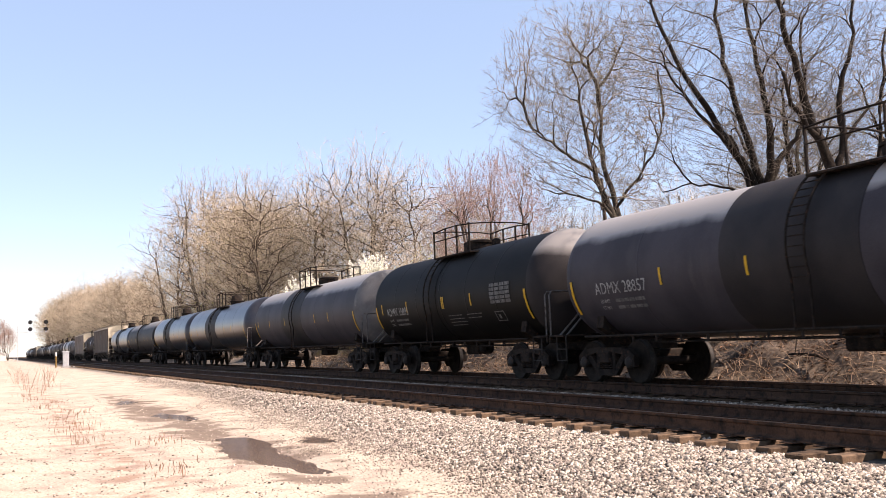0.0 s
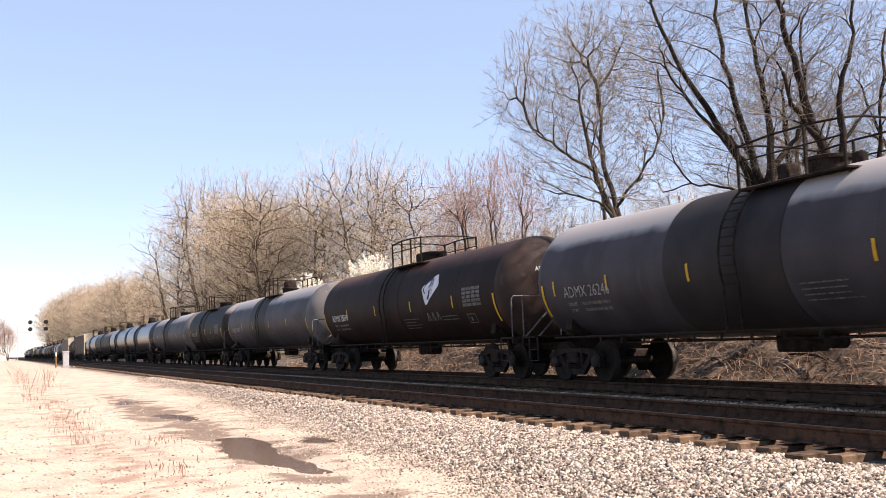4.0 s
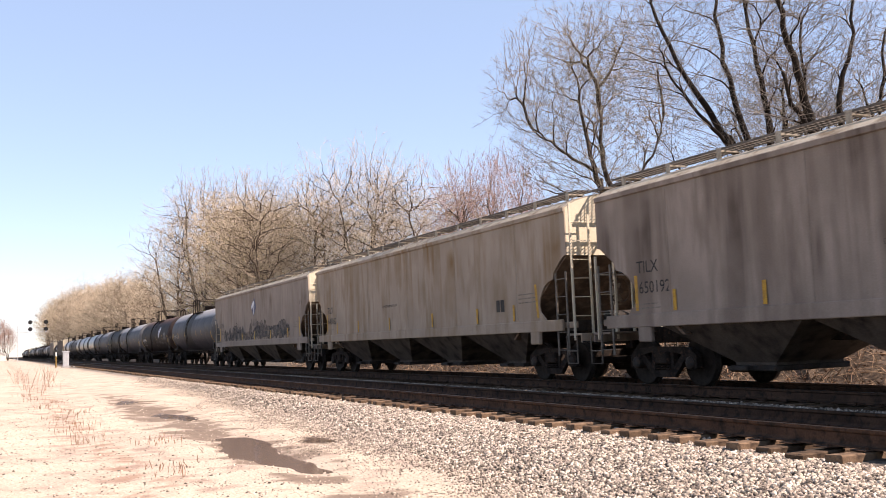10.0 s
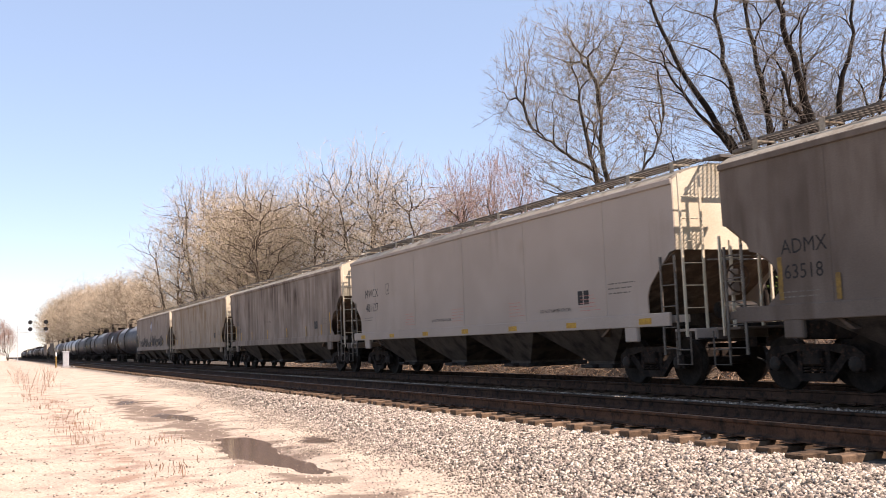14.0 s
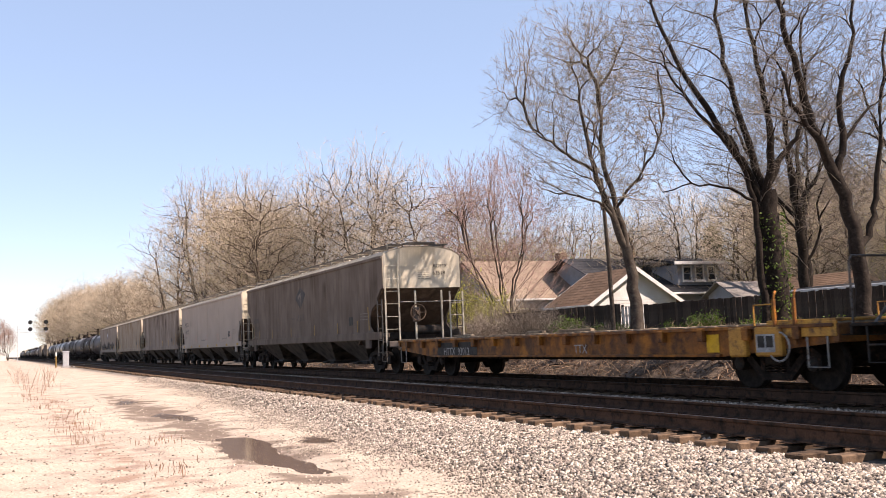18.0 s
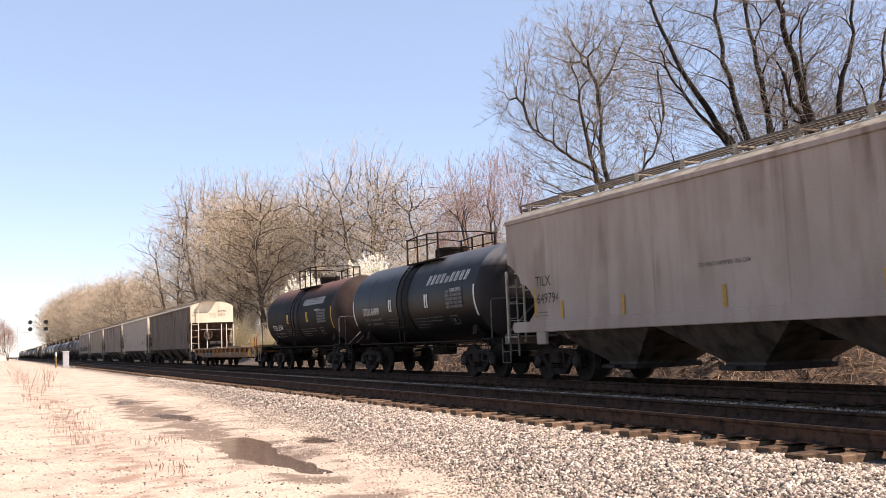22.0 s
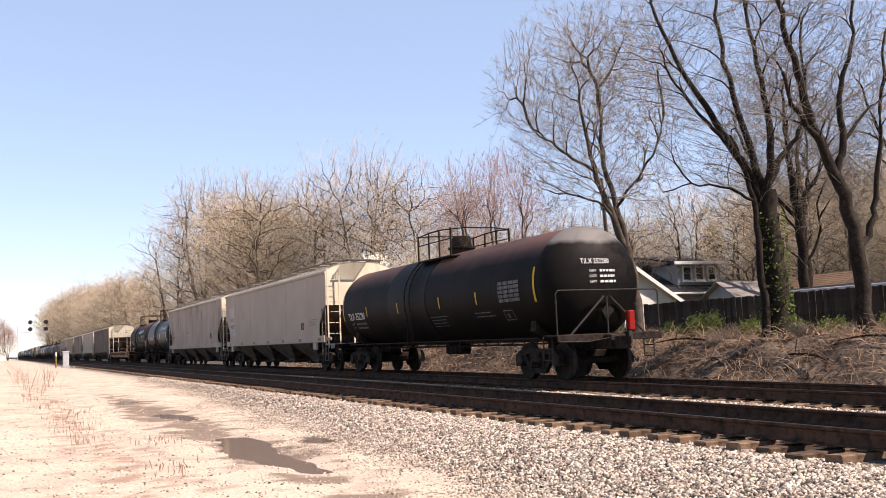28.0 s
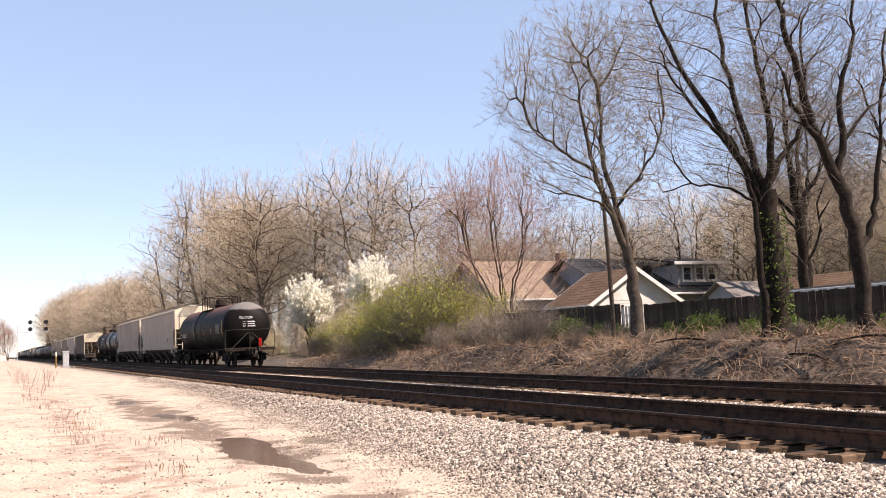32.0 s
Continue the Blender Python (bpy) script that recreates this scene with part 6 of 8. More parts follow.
# ---------------------------------------------------------------- the three large trees beyond the track
def near_trees():
    rng = np.random.default_rng(3)
    ash = crowned_tree(11, [
        ([(0, 0, -0.4), (-0.05, 0, 1.7), (-0.22, 0, 3.05)], 0.25, 0.17),
        ([(-0.22, 0, 2.95), (-0.70, -0.1, 4.3), (-1.20, -0.2, 5.7), (-1.42, -0.1, 7.2)], 0.13, 0.06),
        ([(-0.22, 0, 2.95), (-0.45, 0.3, 4.6), (-0.80, 0.5, 6.3), (-0.75, 0.6, 7.9)], 0.13, 0.055),
        ([(-1.2, -0.2, 5.6), (-1.9, -0.4, 6.0), (-2.6, -0.6, 6.5), (-3.2, -0.7, 7.0)], 0.055, 0.025),
        ([(-0.45, 0.2, 4.4), (0.2, -0.3, 5.3), (0.8, -0.6, 6.2), (1.1, -0.7, 7.2)], 0.055, 0.025),
    ], np.concatenate([crown_points(rng, 2000, (-1.2, 0.1, 7.7), (3.45, 3.1, 3.75), 0.10, 0.25, -0.9), crown_points(rng, 160, (-0.4, 0, 4.6), (2.6, 2.2, 1.0))]),
        dict(FINE, tip=0.0052, inertia=0.2, twig=0.3, twigs=5), "bark_pale", "twig", ("bud", 0.017, 2, 0), climb=0.75, first=1)
    tagged(stand(ash, 19.0, 26.8, 0.0), "tall bare tree forking low, budding yellow at its top", "tree", "large bare trees by the fence")
    oak = crowned_tree(12, [
        ([(0.05, 0, -0.4), (0.05, 0, 1.6), (-0.02, 0, 3.0), (-0.02, 0, 4.0)], 0.36, 0.26),
        ([(-0.1, 0, 3.6), (-0.65, 0, 4.8), (-1.35, -0.1, 6.0), (-2.1, -0.2, 7.3), (-2.8, -0.3, 8.9), (-3.3, -0.3, 10.4)], 0.135, 0.02),
        ([(-0.05, 0, 3.8), (-0.35, 0.3, 5.4), (-0.7, 0.5, 7.3), (-0.9, 0.6, 9.2), (-1.0, 0.6, 10.6)], 0.125, 0.025),
        ([(0.0, 0, 3.9), (0.10, -0.2, 5.0), (-0.02, -0.4, 6.6), (-0.35, -0.5, 8.4), (-0.5, -0.5, 10.4)], 0.135, 0.025),
        ([(0.05, 0, 4.2), (0.55, 0.2, 5.0), (1.1, 0.2, 5.7), (1.35, 0.3, 6.8), (1.4, 0.5, 8.2)], 0.10, 0.03),
        ([(-0.4, 0, 4.4), (-1.0, -0.4, 5.2), (-1.7, -0.6, 5.9), (-2.5, -0.7, 6.9)], 0.08, 0.03),
        ([(-0.35, -0.3, -0.3), (-0.42, -0.3, 1.5), (-0.40, -0.2, 3.0), (-0.55, -0.1, 4.4), (-0.9, 0.1, 5.6)], 0.12, 0.05),
        ([(-0.1, 0, 3.4), (-0.9, -0.4, 3.9), (-2.0, -0.6, 4.2), (-3.0, -0.6, 4.0)], 0.05, 0.015),
    ], np.concatenate([crown_points(rng, 1500, (-1.0, 0, 8.3), (3.9, 3.2, 4.0), 0.14, 0.3, -0.9), crown_points(rng, 140, (-1.2, -0.2, 4.7), (2.4, 1.8, 0.9))]), dict(FINE, tip=0.0045, twig=0.4), "bark", "twig", climb=0.5, first=1)
    tagged(stand(oak, 19.2, 20.7, 0.0), "massive dark-barked bare tree with ivy on its trunk", "tree", "large bare trees by the fence")
    a, z = rng.uniform(0, 2 * math.pi, 900), 3.4 * rng.random(900) ** 1.5
    rad = 0.44 - 0.03 * z + rng.uniform(-0.03, 0.06, 900)
    vine = part("ivy", leaves_mesh("ivy", np.stack([0.02 + rad * np.cos(a), -0.02 + rad * np.sin(a), z], -1), 0.05, "green_leaf", rng), None, oak, "ivy leaves on the trunk")
    vine["kind"] = "stuff"
    elm = crowned_tree(13, [
        ([(0, 0, -0.4), (0.02, 0, 1.6), (-0.12, 0, 2.9), (-0.41, 0, 4.0)], 0.21, 0.15),
        ([(-0.41, 0, 3.9), (-0.85, 0, 5.2), (-1.2, -0.1, 6.6), (-1.55, -0.2, 8.1), (-1.8, -0.2, 9.6)], 0.14, 0.04),
        ([(-0.41, 0, 3.9), (-0.14, 0.1, 4.8), (-0.05, 0.2, 6.0), (0.35, 0.3, 7.3), (0.6, 0.4, 8.8)], 0.11, 0.03),
        ([(-0.45, 0, 4.1), (-1.0, -0.3, 5.0), (-1.5, -0.4, 5.7), (-1.7, -0.5, 6.5)], 0.10, 0.04),
        ([(0.05, 0, 2.2), (0.5, 0.2, 2.9), (0.75, 0.2, 4.0), (0.9, 0.1, 5.6), (1.1, 0, 7.5)], 0.10, 0.03),
        ([(-0.05, 0.1, 4.9), (0.6, 0.4, 5.6), (1.4, 0.6, 6.2)], 0.05, 0.015),
    ], crown_points(rng, 1100, (-0.4, 0, 7.8), (3.2, 2.8, 3.7), 0.14, 0.3, -0.9), dict(FINE, tip=0.0045, twig=0.4), "bark", "twig", climb=0.5, first=1)
    tagged(stand(elm, 19.2, 17.75, 0.0), "tall bare tree with a curved dark trunk", "tree", "large bare trees by the fence")
    back = crowned_tree(14, [
        ([(0, 0, -0.4), (-0.05, 0, 2.5), (-0.12, 0, 4.5), (-0.3, 0, 6.5)], 0.22, 0.14),
        ([(-0.3, 0, 6.3), (-0.4, 0, 7.6), (-0.3, 0.2, 9.0)], 0.12, 0.05),
        ([(-0.1, 0, 4.6), (-1.0, 0.3, 5.8), (-1.7, 0.4, 7.2)], 0.08, 0.03),
        ([(-0.1, 0, 5.2), (0.8, 0.3, 6.4), (1.3, 0.4, 7.8)], 0.08, 0.03),
        ([(0.0, 0, 3.0), (0.6, 0.1, 4.0), (0.6, 0.1, 5.2)], 0.06, 0.03),
    ], crown_points(rng, 1300, (-0.3, 0, 7.2), (3.7, 3.2, 4.0), 0.14, 0.3, -0.9), dict(FINE, tip=0.0055, twig=0.42), "bark", "twig", ("bud", 0.02, 1, 0), climb=0.5)
    tagged(stand(back, 26.5, 26.9), "bare tree standing behind the board fence", "tree", "large bare trees by the fence")
    side = tagged(copy_thing(back, Matrix()), "bare tree standing behind the board fence", "tree", "large bare trees by the fence")
    stand(side, 27.5, 22.6, 0.0, 140, 1.02)
    stand(copy_thing(side, Matrix()), 31.0, 31.5, 0.0, 250, 1.05)
    # many-stemmed tree with reddish buds
    rnd = random.Random(21)
    stems = []
    for k in range(6):
        a = 2 * math.pi * k / 6 + 0.4
        stems.append(([(0.12 * math.cos(a), 0.12 * math.sin(a), -0.3), (0.3 * math.cos(a), 0.3 * math.sin(a), 1.4), (0.9 * math.cos(a) - 0.2 + rnd.uniform(-0.25, 0.25), 0.9 * math.sin(a), 3.2), (1.6 * math.cos(a) - 0.4, 1.6 * math.sin(a) + rnd.uniform(-0.3, 0.3), 5.2)], 0.085, 0.035))
    red = crowned_tree(21, stems, crown_points(rng, 1700, (-0.5, 0, 6.2), (3.9, 3.5, 4.3), 0.13, 0.35, -0.9), dict(FINE, tip=0.0058, twig=0.5, rise=0.5), "bark_pale", "twig_red", ("bud_red", 0.02, 1, 0), "budding_tree", climb=1.0)
    tagged(stand(red, 23.5, 44.4, 0.0, 0, 1.0), "many-stemmed bare tree flushed with reddish buds", "tree")


def pear_tree():
    """An egg-shaped crown of upright twigs thick with white blossom."""
    rng = np.random.default_rng(31)
    tree = new("blossoming_tree")
    out = {}
    grow(rng, np.array([0, 0, -0.3]), np.array([0, 0, 1.0]), 1.6, 0.11, 0, out, dict(STEMMY, count=(0, 0, 0)))
    for k in range(34):
        a, e = rng.uniform(0, 2 * math.pi), rng.uniform(0.05, 0.62)
        d = np.array([math.cos(a) * e, math.sin(a) * e, 1.0])
        ln = 3.9 * (1 - 0.42 * e) * rng.uniform(0.85, 1.05)
        grow(rng, np.array([0, 0, 1.0 + rng.uniform(0, 0.4)]), d / np.linalg.norm(d), ln, 0.045, 1, out, dict(STEMMY, count=(9, 9, 0), angle=(30, 38, 34)))
    pts = []
    for lv in (1, 2):
        for p, r in out[lv]:
            for _ in range(40 if lv == 2 else 70):
                t = rng.uniform(0.1 if lv == 2 else 0.45, 1) * (len(p) - 1)
                j = min(int(t), len(p) - 2)
                pts.append(p[j] + (p[j + 1] - p[j]) * (t - j) + rng.normal(size=3) * 0.05)
    part("trunk", stems_mesh("trunk", out[0] + out[1], "bark", 6), None, tree)
    crown = part("crown", stems_mesh("crown", out[2], "twig", 3), None, tree)
    b = part("blossom", leaves_mesh("blossom", pts, 0.095, "blossom", rng), None, crown, "dense white blossom")
    b["kind"] = "stuff"
    return tree


def shrub(seed, stems, height, spread, name="shrub", twig="twig", leaf=None):
    rng = np.random.default_rng(seed)
    bush = new(name)
    out = {}
    for k in range(stems):
        a, e = rng.uniform(0, 2 * math.pi), rng.uniform(0.1, 1.0) * spread
        d = np.array([math.cos(a) * e, math.sin(a) * e, 1.0])
        grow(rng, np.array([math.cos(a) * 0.3 * e, math.sin(a) * 0.3 * e, -0.15]), d / np.linalg.norm(d), height * rng.uniform(0.6, 1.1), 0.014, 0, out, SHRUB)
    part("branchwork", stems_mesh("branchwork", [s for k in out for s in out[k]], twig, 3), None, bush)
    if leaf:
        material, size, n = leaf
        pts = [s[0][rng.integers(1, len(s[0]))] + rng.normal(size=3) * 0.06 for s in out[2] + out[1] for _ in range(n)]
        f = part("foliage", leaves_mesh("foliage", pts, size, material, rng), None, bush, "small fresh leaves")
        f["kind"] = "stuff"
    return bush


near_trees()
pear = tagged(stand(pear_tree(), 22.0, 74.5, 0.1, 0, 1.06), "rounded ornamental tree covered in white blossom", "tree", "white blossoming trees")
stand(copy_thing(pear, Matrix()), 23.2, 64.0, 1.35, 130, 0.95)


# ---------------------------------------------------------------- woods
def woods():
    kinds = [
        woodland_tree(101, 15.0, 0.50, ("bud", 0.03, 1, 0)),
        woodland_tree(102, 16.0, 0.58),
        woodland_tree(103, 15.0, 0.62),
        woodland_tree(104, 14.0, 0.58, ("young_leaf", 0.03, 1, 0)),
        woodland_tree(105, 16.0, 0.46, None, "bark_pale"),
    ]
    names = ["greyish bare woodland tree with yellowish buds", "bare spreading woodland tree with pale brown twigs", "twin-stemmed bare woodland tree", "bushy bare tree with yellowish buds", "slender bare tree with pale bark"]
    rng = random.Random(77)
    spots = []
    # edge of the wood along the line: a tall stand, then lower trees where the line narrows away
    def tall(y):
        return float(np.interp(y, (60, 75, 84, 92, 98, 112, 135, 146, 149, 155, 200, 250, 300, 350, 420, 520), (10, 11.5, 17, 21, 20, 20.5, 24.5, 26, 25, 17, 16.5, 19, 21.5, 25, 26.5, 24)))

    for y, x in ((66, 40), (71, 43), (76, 42), (81, 39), (86, 36), (92, 34), (98, 31), (96, 38), (88, 42), (99, 25), (106, 27), (112, 24.5), (119, 27), (127, 24.5), (136, 26), (152, 25), (160, 25.5), (172, 23.5), (181, 24.5), (193, 23), (208, 24), (225, 22.5), (242, 23.5)):
        spots.append((x + rng.uniform(-0.8, 0.8), y + rng.uniform(-1.5, 1.5), tall(y)))
    for k in range(22):
        y = 200 * 1.045 ** k
        spots.append((22.5 + rng.uniform(-1.5, 1.5) - 0.006 * (y - 200), y, tall(y) * rng.uniform(0.93, 1.0)))
        spots.append((26.5 + rng.uniform(-1.0, 1.0) - 0.006 * (y - 200), y + 6, tall(y) * rng.uniform(0.95, 1.03)))
    for y in range(70, 330, 17):
        spots.append((34 + rng.uniform(-3, 4), y + rng.uniform(-5, 5), 0.92 * tall(y * 1.05)))
    for k in range(9):
        y = 101 + 6.8 * k
        spots.append((30 + rng.uniform(-2, 2), y, tall(y) * rng.uniform(0.85, 0.98)))
    # behind the houses
    for x, y, hgt in ((36, 22, 9.5), (41, 27, 10), (47, 30, 11), (39, 33, 9), (46, 38, 11), (52, 36, 10), (55, 45, 10), (48, 52, 9), (57, 55, 10), (43, 62, 9), (50, 66, 10), (38, 68, 9), (60, 66, 11), (33, 17, 8), (40, 19, 8.5), (46, 22, 9), (65, 50, 11), (58, 28, 10), (64, 36, 11)):
        spots.append((x, y, hgt))
    for k in range(52):
        x = 37 + 34 * ((k * 0.618) % 1.0)
        spots.append((x, 16 + (56 - 0.2 * x) * ((k * 0.755) % 1.0) + 0.1 * x, 0.17 * x + 3.6))
    used = set()
    for i, (x, y, hgt) in enumerate(spots):
        k = rng.randrange(5)
        base = 15.0
        if k not in used:
            t = kinds[k]
            used.add(k)
        else:
            t = copy_thing(kinds[k], Matrix())
        stand(t, x, y, 0, rng.uniform(0, 360), 0.98 * hgt / base * rng.uniform(0.95, 1.04))
        tagged(t, names[k], "tree", "trees of the wood")
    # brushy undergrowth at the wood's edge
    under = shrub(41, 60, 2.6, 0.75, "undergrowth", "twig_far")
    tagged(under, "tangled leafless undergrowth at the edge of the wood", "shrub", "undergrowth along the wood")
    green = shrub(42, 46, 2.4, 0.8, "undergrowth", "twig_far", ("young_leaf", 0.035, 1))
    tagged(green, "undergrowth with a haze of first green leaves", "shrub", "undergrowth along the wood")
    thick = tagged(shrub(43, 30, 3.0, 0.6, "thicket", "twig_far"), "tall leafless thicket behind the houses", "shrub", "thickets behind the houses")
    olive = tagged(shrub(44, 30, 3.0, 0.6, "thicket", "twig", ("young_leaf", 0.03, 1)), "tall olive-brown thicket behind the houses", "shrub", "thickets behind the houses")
    row = [(x + rng.uniform(-1.5, 1.5), y + rng.uniform(-1.5, 1.5)) for x, y in ((38, 17), (43, 21), (48, 26), (53, 31), (58, 37), (63, 44), (66, 51), (68, 59), (66, 67), (62, 73), (56, 76), (50, 78), (44, 78), (40, 24), (46, 33), (50, 42), (36, 20), (58, 48), (60, 62), (38, 72), (54, 24), (60, 31), (66, 38), (48, 19), (33, 19), (35, 24), (38, 29), (41, 35), (44, 41), (46, 48), (52, 50), (36, 60), (42, 66), (48, 70), (30.5, 16), (55, 55))]
    for i, (x, y) in enumerate(row):
        src = (thick, olive)[i % 2]
        stand(src if i < 2 else copy_thing(src, Matrix()), x, y, -0.2, rng.uniform(0, 360), rng.uniform(2.3, 3.1) if i < 24 else rng.uniform(1.7, 2.3))
    y = 76.0
    i = 0
    while y < 400:
        src = (thick, olive)[i % 3 == 2]
        stand(copy_thing(src, Matrix()), (29.5 if y < 110 else 26.0) + rng.uniform(-1.5, 2.5), y, -0.2, rng.uniform(0, 360), rng.uniform(1.9, 2.6) * (1 + max(0, y - 110) * 0.0028))
        y += rng.uniform(4.5, 6.5) * (1 + max(0, y - 100) * 0.009)
        i += 1
    for x, y in ((34, 70), (37, 74), (40, 78), (33, 80), (36, 84), (45, 82), (52, 84), (60, 80), (68, 70), (72, 60), (74, 50), (72, 40), (68, 31), (62, 24), (55, 18), (44, 15)):
        i += 1
        stand(copy_thing((thick, olive)[i % 2], Matrix()), x, y, -0.2, 37 * i, rng.uniform(2.6, 3.3))
    first = {0: True, 1: True}
    y = 52.0
    while y < 330:
        k = 0 if rng.random() < 0.62 else 1
        src = (under, green)[k]
        t = src if first[k] else copy_thing(src, Matrix())
        first[k] = False
        stand(t, 21.3 + rng.uniform(-1.0, 2.5) + (3.5 if y < 86 else 0), y, -0.05, rng.uniform(0, 360), rng.uniform(0.8, 1.5) * (1 + max(0, y - 90) * 0.004))
        y += rng.uniform(2.0, 3.4) * (1 + max(0, y - 80) * 0.008)


woods()


def evergreen():
    """A dark cedar between the houses: tiers of drooping sprays round one stem."""
    rng = np.random.default_rng(64)
    tree = new("evergreen_tree")
    stems, leaf = [(np.array([[0, 0, -0.3], [0, 0, 3.5], [0, 0, 7.4]]), np.array([0.16, 0.1, 0.02]))], []
    for k in range(230):
        z = 0.9 + 6.3 * rng.random() ** 0.9
        ln, a = (7.6 - z) * 0.36 * rng.uniform(0.7, 1.1), rng.uniform(0, 2 * math.pi)
        p = np.array([0, 0, z])
        e = p + np.array([math.cos(a) * ln, math.sin(a) * ln, 0.15 * ln - 0.1])
        stems.append((np.array([p, (p + e) / 2 + [0, 0, 0.12 * ln], e]), np.array([0.02, 0.014, 0.006])))
        for _ in range(60):
            leaf.append(p + (e - p) * rng.uniform(0.25, 1.05) + rng.normal(size=3) * 0.13)
    part("trunk", stems_mesh("trunk", stems, "bark", 5), None, tree)
    part("foliage", leaves_mesh("foliage", leaf, 0.11, "cedar_leaf", rng), None, tree, "dark green scaly sprays")["kind"] = "stuff"
    return tagged(stand(tree, 49.0, 59.0, 0, 0, 1.15), "dark olive-green cedar behind the houses", "tree")


evergreen()


# ---------------------------------------------------------------- bank: brush, bushes, litter
def bank_brush():
    rng = np.random.default_rng(55)
    stems = []
    for n, x0, x1, y0, y1, l0, l1 in ((5200, 15.5, 20.5, 11.0, 34.0, 0.35, 1.3), (3000, 15.6, 21.0, 34.0, 60.0, 0.4, 1.4)):
        for _ in range(n):
            x, y = rng.uniform(x0, x1), rng.uniform(y0, y1)
            ln, a = rng.uniform(l0, l1) * rng.uniform(0.6, 1.0), rng.uniform(0, 2 * math.pi)
            z = float(ground_z(x, y)) - 0.02
            e = rng.uniform(0.1, 1.3)
            d = np.array([math.cos(a) * math.cos(e), math.sin(a) * math.cos(e), math.sin(e)])
            bend = np.array([rng.normal() * 0.35, rng.normal() * 0.35, -0.55])
            p = [np.array([x, y, z]) + d * ln * t + bend * ln * t * t * 0.7 for t in (0, 0.35, 0.7, 1.0)]
            for q in p[1:]:
                q[2] = max(q[2], z - 0.05)
            r = rng.uniform(0.004, 0.011)
            stems.append((np.array(p), np.array([r, r * 0.8, r * 0.6, r * 0.3])))
    tagged(new("brush", stems_mesh("brush", stems, "dry_stem", 3)), "tangle of dead brown stems on the bank", "brush", kind="stuff")
    x, y = rng.uniform(15.2, 21.5, 9000), 11 + 48 * rng.random(9000) ** 1.4
    p = np.stack([x, y, ground_z(x, y) + rng.uniform(0.0, 0.05, 9000)], -1)
    tagged(new("leaf_litter", leaves_mesh("leaf_litter", p, 0.055, "dry_leaf", rng, 0.6)), "fallen brown leaves on the bank", "leaf litter", kind="stuff")
    # fallen limbs
    rnd = random.Random(8)
    for x, y, ln, turn, pale in ((16.6, 20.2, 1.2, 65, 1), (16.9, 24.2, 1.8, 40, 1), (16.4, 27.5, 1.4, 110, 0), (17.2, 30.5, 2.0, 20, 1), (16.8, 17.4, 2.2, 75, 0), (17.5, 22.6, 1.6, 150, 0), (16.2, 33.0, 1.3, 60, 1), (17.4, 15.8, 2.0, 95, 0)):
        s = Shape()
        a = radians(turn)
        pts = [(ln * (t - 0.5) * math.cos(a) + 0.05 * math.sin(9 * t), ln * (t - 0.5) * math.sin(a), 0.12 * math.sin(3 * t)) for t in np.linspace(0, 1, 6)]
        s.tube(pts, [0.035, 0.034, 0.03, 0.027, 0.022, 0.012], 6)
        s.tube([pts[3], (pts[3][0] + 0.2, pts[3][1] + 0.15, pts[3][2] + 0.22), (pts[3][0] + 0.3, pts[3][1] + 0.2, pts[3][2] + 0.4)], [0.018, 0.014, 0.006], 5)
        limb = part("fallen_branch", s, "bark_pale" if pale else "bark", None, "", 60)
        tagged(limb, "weathered dead branch lying on the bank", "branch", "fallen branches")
        limb.location = (x, y, float(ground_z(x, y)) + 0.06)
    # leafless bushes and a few in first leaf
    dark = tagged(stand(shrub(61, 55, 1.9, 0.8, "shrub", "twig"), 18.6, 33.5), "leafless brown shrub on the bank", "shrub", "leafless shrubs")
    spots = [(19.4, 35.4), (18.9, 37.6), (20.0, 39.8), (18.6, 41.6), (20.2, 43.8), (18.8, 45.8), (19.8, 48.2), (18.4, 50.0), (19.6, 53.0), (19.0, 56.0), (20.6, 60.5), (20.0, 66.0), (20.5, 72.0)]
    for i, (x, y) in enumerate(spots):
        stand(copy_thing(dark, Matrix()), x, y, -0.05, 50 * i, 0.50 + 0.05 * (i * 7 % 9))
    lime = tagged(stand(shrub(62, 60, 2.5, 0.75, "green_shrub", "twig", ("young_leaf", 0.042, 3)), 19.9, 45.0, 0.1, 0, 1.35), "broad shrub in bright yellow-green first leaf", "shrub", "green shrubs")
    for i, (x, y, sz) in enumerate(((20.3, 47.6, 1.4), (20.4, 50.4, 1.35), (20.3, 53.4, 1.2), (21.2, 43.2, 1.05), (20.6, 57.2, 1.15), (21.4, 62.5, 0.95), (21.5, 68.5, 0.8))):
        stand(copy_thing(lime, Matrix()), x, y, 0.1, 70 * i + 20, sz)
    for i, (x, y, sz) in enumerate(((20.9, 15.6, 0.5), (21.3, 17.3, 0.55), (20.7, 19.6, 0.45), (21.2, 22.8, 0.6), (20.9, 24.4, 0.55), (21.4, 27.4, 0.6), (20.8, 28.2, 0.5), (20.6, 29.6, 0.65), (21.1, 31.6, 0.75), (20.2, 32.4, 0.7), (21.3, 33.6, 0.8), (20.9, 35.6, 0.85), (21.3, 38.4, 0.9), (20.6, 41.0, 0.9), (17.6, 21.3, 0.35), (18.2, 25.0, 0.4), (17.4, 28.3, 0.4), (18.0, 18.6, 0.35))):
        stand(copy_thing(dark, Matrix()), x, y, -0.05, 83 * i, sz * (0.62 if y < 34 else 0.85))
    ivy = tagged(stand(shrub(63, 22, 0.8, 0.9, "green_shrub", "twig", ("green_leaf", 0.045, 3)), 21.2, 26.0, 0.3), "low leafy green bush by the fence", "shrub", "green shrubs")
